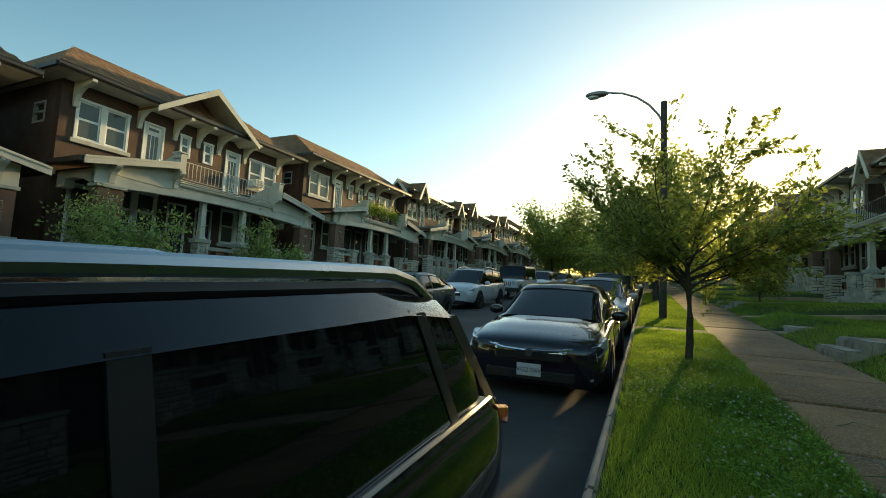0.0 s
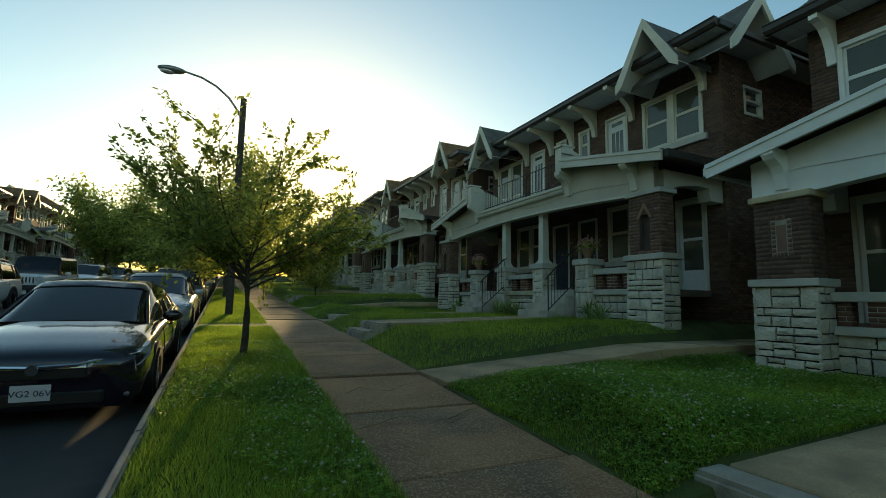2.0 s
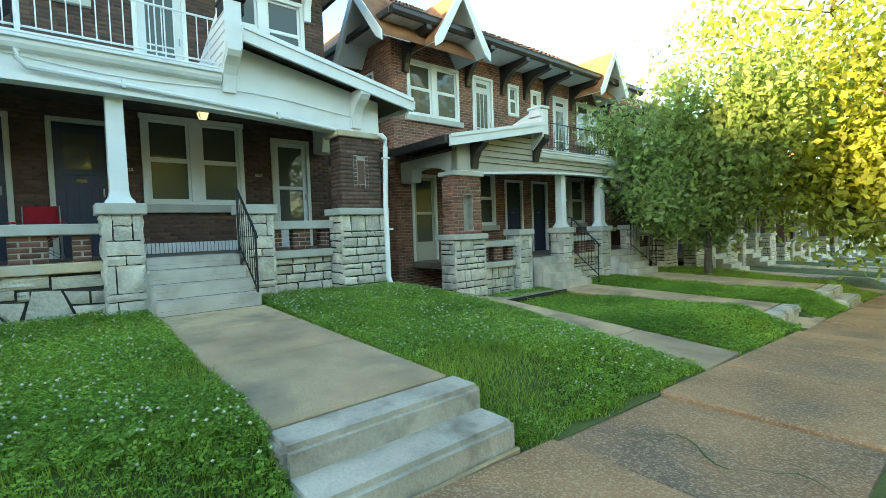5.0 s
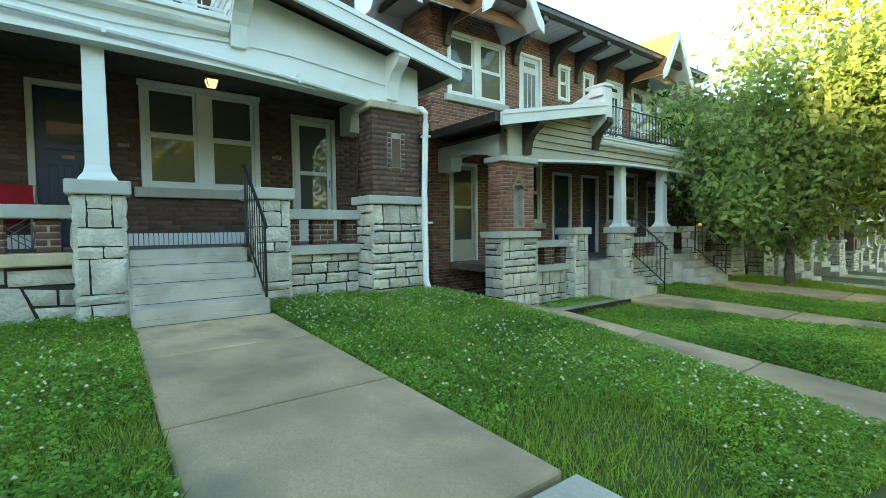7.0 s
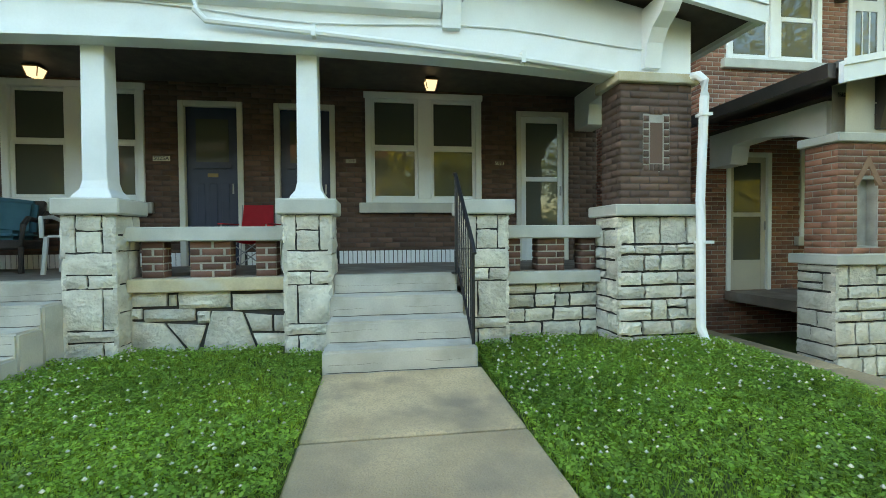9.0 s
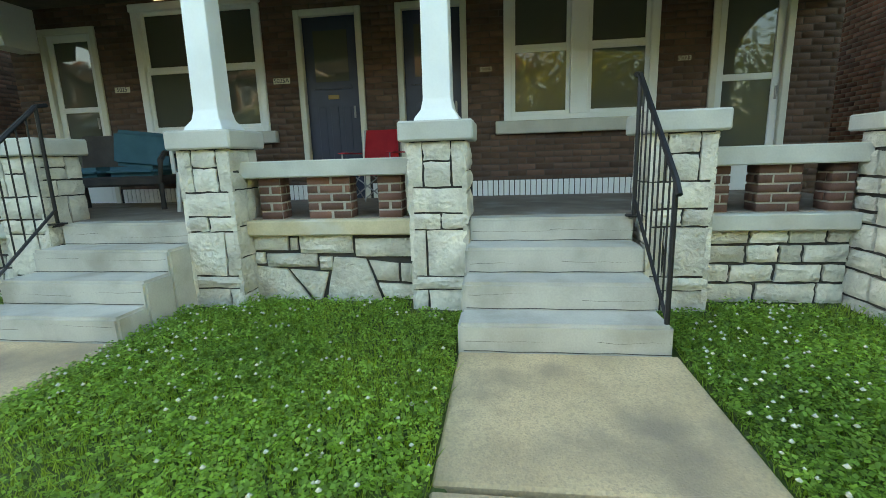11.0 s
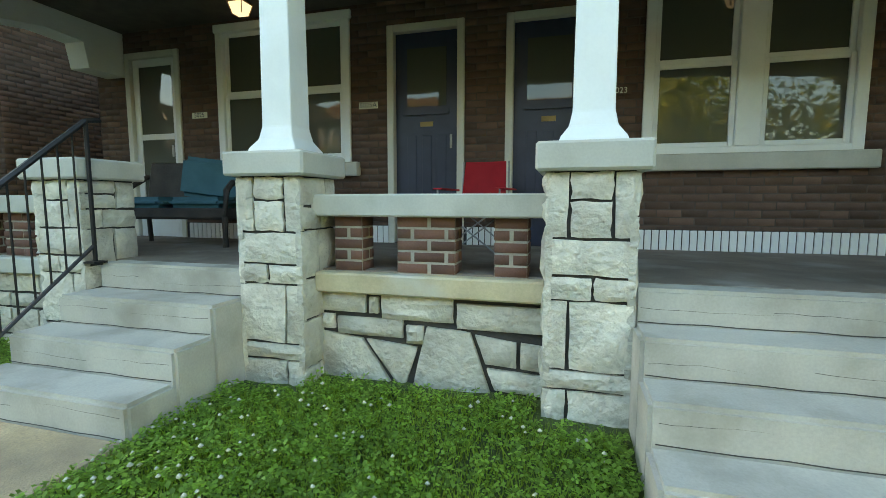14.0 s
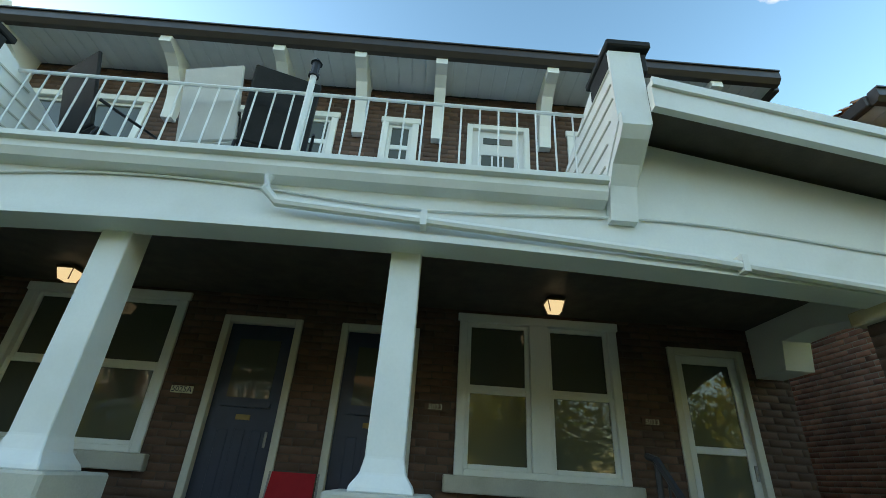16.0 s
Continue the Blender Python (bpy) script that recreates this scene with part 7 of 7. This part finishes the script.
# planters on the northern neighbour's pedestals, window air conditioners, shrubs with blade leaves
def urn(x, y, z, seed):
    rng = np.random.RandomState(seed)
    U = thing("planter", pose(x, y, z), "small urn of pink flowers on a stone pedestal", "planter", "urns")
    bm = bm_new()
    ring_loft(bm, [[(r * math.cos(k * math.tau / 14), r * math.sin(k * math.tau / 14), h) for k in range(14)] for r, h in ((0.1, 0), (0.07, 0.05), (0.13, 0.16), (0.17, 0.26), (0.18, 0.28))])
    part("pot", bm, M["pot"], U, smooth=True)
    c = rng.normal(size=(300, 3)) * (0.11, 0.11, 0.08) + (0, 0, 0.4)
    tagged(part("flowers", leaves(c, 0.07, rng, "flowers", M["pink"]), None, U), kind="stuff")
    c = rng.normal(size=(200, 3)) * (0.12, 0.12, 0.07) + (0, 0, 0.33)
    part("foliage", leaves(c, 0.09, rng, "foliage", M["leaf"]), None, U)


zn = 0.86 + 0.6
urn(FRONT_E - 2.0, YC + PITCH - 2.74, zn + 1.47, 1)
urn(FRONT_E - 2.0, YC + PITCH + 2.74, zn + 1.47, 2)


def yucca(x, y, z, seed):
    rng = random.Random(seed)
    Y_ = thing("yucca", pose(x, y, z), "spiky dark green yucca by the porch wall", "plant", "yuccas")
    bm = bm_new()
    for i in range(46):
        az, up = rng.uniform(0, math.tau), rng.uniform(0.25, 1.45)
        ln = rng.uniform(0.4, 0.65)
        d = Vector((math.cos(az) * math.cos(up), math.sin(az) * math.cos(up), math.sin(up)))
        sd = Vector((-math.sin(az), math.cos(az), 0)) * 0.022
        p1, p2 = d * ln * 0.6, d * ln + Vector((0, 0, -0.12 * ln))
        v = [bm.verts.new(p) for p in (-sd * 0.6, sd * 0.6, p1 + sd, p1 - sd, p2)]
        bm.faces.new((v[0], v[1], v[2], v[3])), bm.faces.new((v[3], v[2], v[4]))
    part("leaves", bm, M["leaf_deep"], Y_)


for i_, (dy, dx) in enumerate(((-3.3, -2.5), (-3.75, -2.6), (-0.4, -2.6), (0.1, -2.5), (0.5, -2.6), (3.4, -2.5))):
    yucca(FRONT_E + dx, YC + PITCH + dy, lawn_z(FRONT_E + dx, YC + PITCH + dy), 60 + i_)

# pebble bed at the southern neighbour's porch with a black edging board
zs_ = lawn_z(7.2, YC - PITCH)
bm = bm_new()
box(bm, 6.9, 7.75, YC - PITCH + 2.6, YC - PITCH + 4.9, zs_ - 0.2, zs_ + 0.06)
solid("pebble_bed", bevel(bm, 0.02), M["mulch"], "bed of pale pebbles before a stone porch wall", "pebble bed", "structure")
E_b = thing("bed_edging", pose(6.86, YC - PITCH + 3.75, zs_), "low black edging board round a pebble bed", "edging")
bm = bm_new()
box(bm, -0.02, 0.02, -1.2, 1.2, -0.1, 0.11)
part("board", bm, M["plastic_black"], E_b)

# ---- grass and clover ----
def tufts(name, n, x0, x1, y0, y1, zf, hmin, hmax, mat, seed, keep=None):
    r = np.random.RandomState(seed)
    x, y = r.uniform(x0, x1, n), r.uniform(y0, y1, n)
    if keep is not None:
        k = keep(x, y)
        x, y = x[k], y[k]
    n = len(x)
    patch = np.array([noise.noise((a_ * 1.3, b_ * 1.3, 4.0)) for a_, b_ in zip(x, y)])
    z = np.array([zf(a_, b_) for a_, b_ in zip(x, y)])
    h = r.uniform(hmin, hmax, n) * (1 + 0.5 * patch)
    az = r.uniform(0, math.tau, n)
    w = r.uniform(0.003, 0.006, n)
    lean = r.uniform(0.1, 0.9, n) * h
    la = r.uniform(0, math.tau, n)
    b0 = np.stack([x - w * np.cos(az), y - w * np.sin(az), z - 0.01], 1)
    b1 = np.stack([x + w * np.cos(az), y + w * np.sin(az), z - 0.01], 1)
    t = np.stack([x + lean * np.cos(la), y + lean * np.sin(la), z + h], 1)
    v = np.stack([b0, b1, t], 1).reshape(-1, 3)
    return new(name, raw_mesh(name, v, np.arange(3 * n).reshape(-1, 3), mat))


def clover(name, n, x0, x1, y0, y1, zf, mat, seed, keep, size=0.018, hmin=0.02, hmax=0.085, thresh=-0.15):
    r = np.random.RandomState(seed)
    x, y = r.uniform(x0, x1, n), r.uniform(y0, y1, n)
    k = keep(x, y)
    x, y = x[k], y[k]
    patch = np.array([noise.noise((a_ * 0.8, b_ * 0.8, 9.0)) for a_, b_ in zip(x, y)])
    k = patch + r.uniform(-0.25, 0.25, len(x)) > thresh
    x, y = x[k], y[k]
    n = len(x)
    z = np.array([zf(a_, b_) for a_, b_ in zip(x, y)]) + r.uniform(hmin, hmax, n)
    vs, s = [], size * r.uniform(0.7, 1.4, n)
    tilt = r.normal(size=(n, 2)) * 0.35
    az = r.uniform(0, math.tau, n)
    for j in range(3):
        a_ = az + j * math.tau / 3
        quad = []
        for rad, da in ((0.1, 0), (1.0, -0.55), (1.35, 0.0), (1.0, 0.55)):
            dx, dy = rad * s * np.cos(a_ + da), rad * s * np.sin(a_ + da)
            quad.append(np.stack([x + dx, y + dy, z + dx * tilt[:, 0] + dy * tilt[:, 1]], 1))
        vs.append(np.stack(quad, 1))
    v = np.concatenate(vs, 0).reshape(-1, 3)
    return new(name, raw_mesh(name, v, np.arange(len(v)).reshape(-1, 4), mat))


def on_lawn(x, y):
    k = np.round((y - YC) / PITCH)
    yl = np.abs(y - YC - k * PITCH)
    clear_path = ~((np.abs(yl - 1.83) < 0.66) & (x < 7.1)) & ~((np.abs(yl - 1.83) < 0.69) & (x < 3.4))
    side = yl < PITCH / 2 - 0.5
    steps = ~((np.abs(yl - 1.83) < 0.68) & (x > 6.95))
    wall = ~((yl < 5.0) & (x > 7.95 - 0.25 * ((yl > 4.0) | (np.abs(yl - 0.96) < 0.26) | (np.abs(yl - 2.74) < 0.26))))
    edge = x > WALK_B + 0.03 + 0.04 * np.sin(y * 7)
    return clear_path & side & steps & wall & edge


lz = lawn_z
tagged(tufts("grass", 230000, 2.35, 8.0, -5.8, 5.4, lz, 0.03, 0.09, M["grass"], 1, on_lawn), "bright green grass of the front lawn", "grass", "", "stuff")
tagged(clover("clover", 150000, 2.4, 8.0, -5.8, 5.4, lz, M["clover"], 2, on_lawn, size=0.0165, thresh=-0.25), "clover leaves among the lawn grass", "clover", "", "stuff")
tagged(clover("clover", 70000, 2.4, 7.8, -13.5, -5.8, lz, M["clover"], 12, on_lawn, size=0.024, thresh=-0.2), "clover leaves in the neighbouring lawn", "clover", "", "stuff")
tagged(tufts("grass", 120000, 2.35, 7.8, -18, -5.8, lz, 0.04, 0.1, M["grass"], 3, on_lawn), "grass of the southern front lawns", "grass", "", "stuff")
tagged(tufts("grass", 130000, 2.35, 7.8, 5.4, 22, lz, 0.04, 0.1, M["grass"], 4, on_lawn), "grass of the northern front lawns", "grass", "", "stuff")
park = lambda x, y: street(y) + 0.005 + 0.03 * math.sin((x + 0.7) / 1.55 * math.pi)
notwalk = lambda x, y: ~((y > 11.6) & (y < 12.3))
tagged(tufts("grass", 130000, KERB_E + 0.16, WALK_A + 0.03, -3, 12, park, 0.03, 0.1, M["grass"], 5, notwalk), "grass of the strip along the kerb", "grass", "", "stuff")
tagged(tufts("grass", 60000, KERB_E + 0.16, WALK_A + 0.02, 12, 34, park, 0.05, 0.11, M["grass"], 6, notwalk), "grass further along the kerb strip", "grass", "", "stuff")
tagged(tufts("grass", 60000, 2.35, 7.8, 22, 46, lz, 0.06, 0.13, M["grass"], 7, on_lawn), "grass of the farther front lawns", "grass", "", "stuff")
tagged(clover("clover", 30000, KERB_E + 0.2, WALK_A - 0.02, -2, 9, park, M["clover"], 8, notwalk, thresh=0.05), "clover in the kerb strip", "clover", "", "stuff")


def blossoms(name, n, x0, x1, y0, y1, zf, seed, keep, thresh):
    r = np.random.RandomState(seed)
    x, y = r.uniform(x0, x1, n), r.uniform(y0, y1, n)
    k = keep(x, y)
    x, y = x[k], y[k]
    patch = np.array([noise.noise((a_ * 0.8, b_ * 0.8, 9.0)) for a_, b_ in zip(x, y)]) + r.uniform(-0.3, 0.3, len(x))
    x, y = x[patch > thresh], y[patch > thresh]
    vs, fs, o = [], [], 0
    ring = [(math.cos(i * math.tau / 6), math.sin(i * math.tau / 6)) for i in range(6)]
    for a_, b_ in zip(x, y):
        z, s = zf(a_, b_) + r.uniform(0.06, 0.1), r.uniform(0.008, 0.0145)
        vs += [(a_, b_, z + s)] + [(a_ + c * s, b_ + d * s, z) for c, d in ring] + [(a_, b_, z - s * 0.7)]
        for i in range(6):
            j = (i + 1) % 6
            fs += [(o, o + 1 + i, o + 1 + j), (o + 7, o + 1 + j, o + 1 + i)]
        o += 8
    return new(name, raw_mesh(name, np.array(vs), np.array(fs), M["petal"]))


tagged(blossoms("clover_flowers", 4200, 2.5, 7.9, -5.7, 5.3, lz, 3, on_lawn, -0.05), "small white clover blossoms in the lawn", "flowers", "", "stuff")
tagged(blossoms("clover_flowers", 900, KERB_E + 0.2, WALK_A, -2, 9, park, 4, notwalk, 0.0), "small white clover blossoms in the kerb strip", "flowers", "", "stuff")
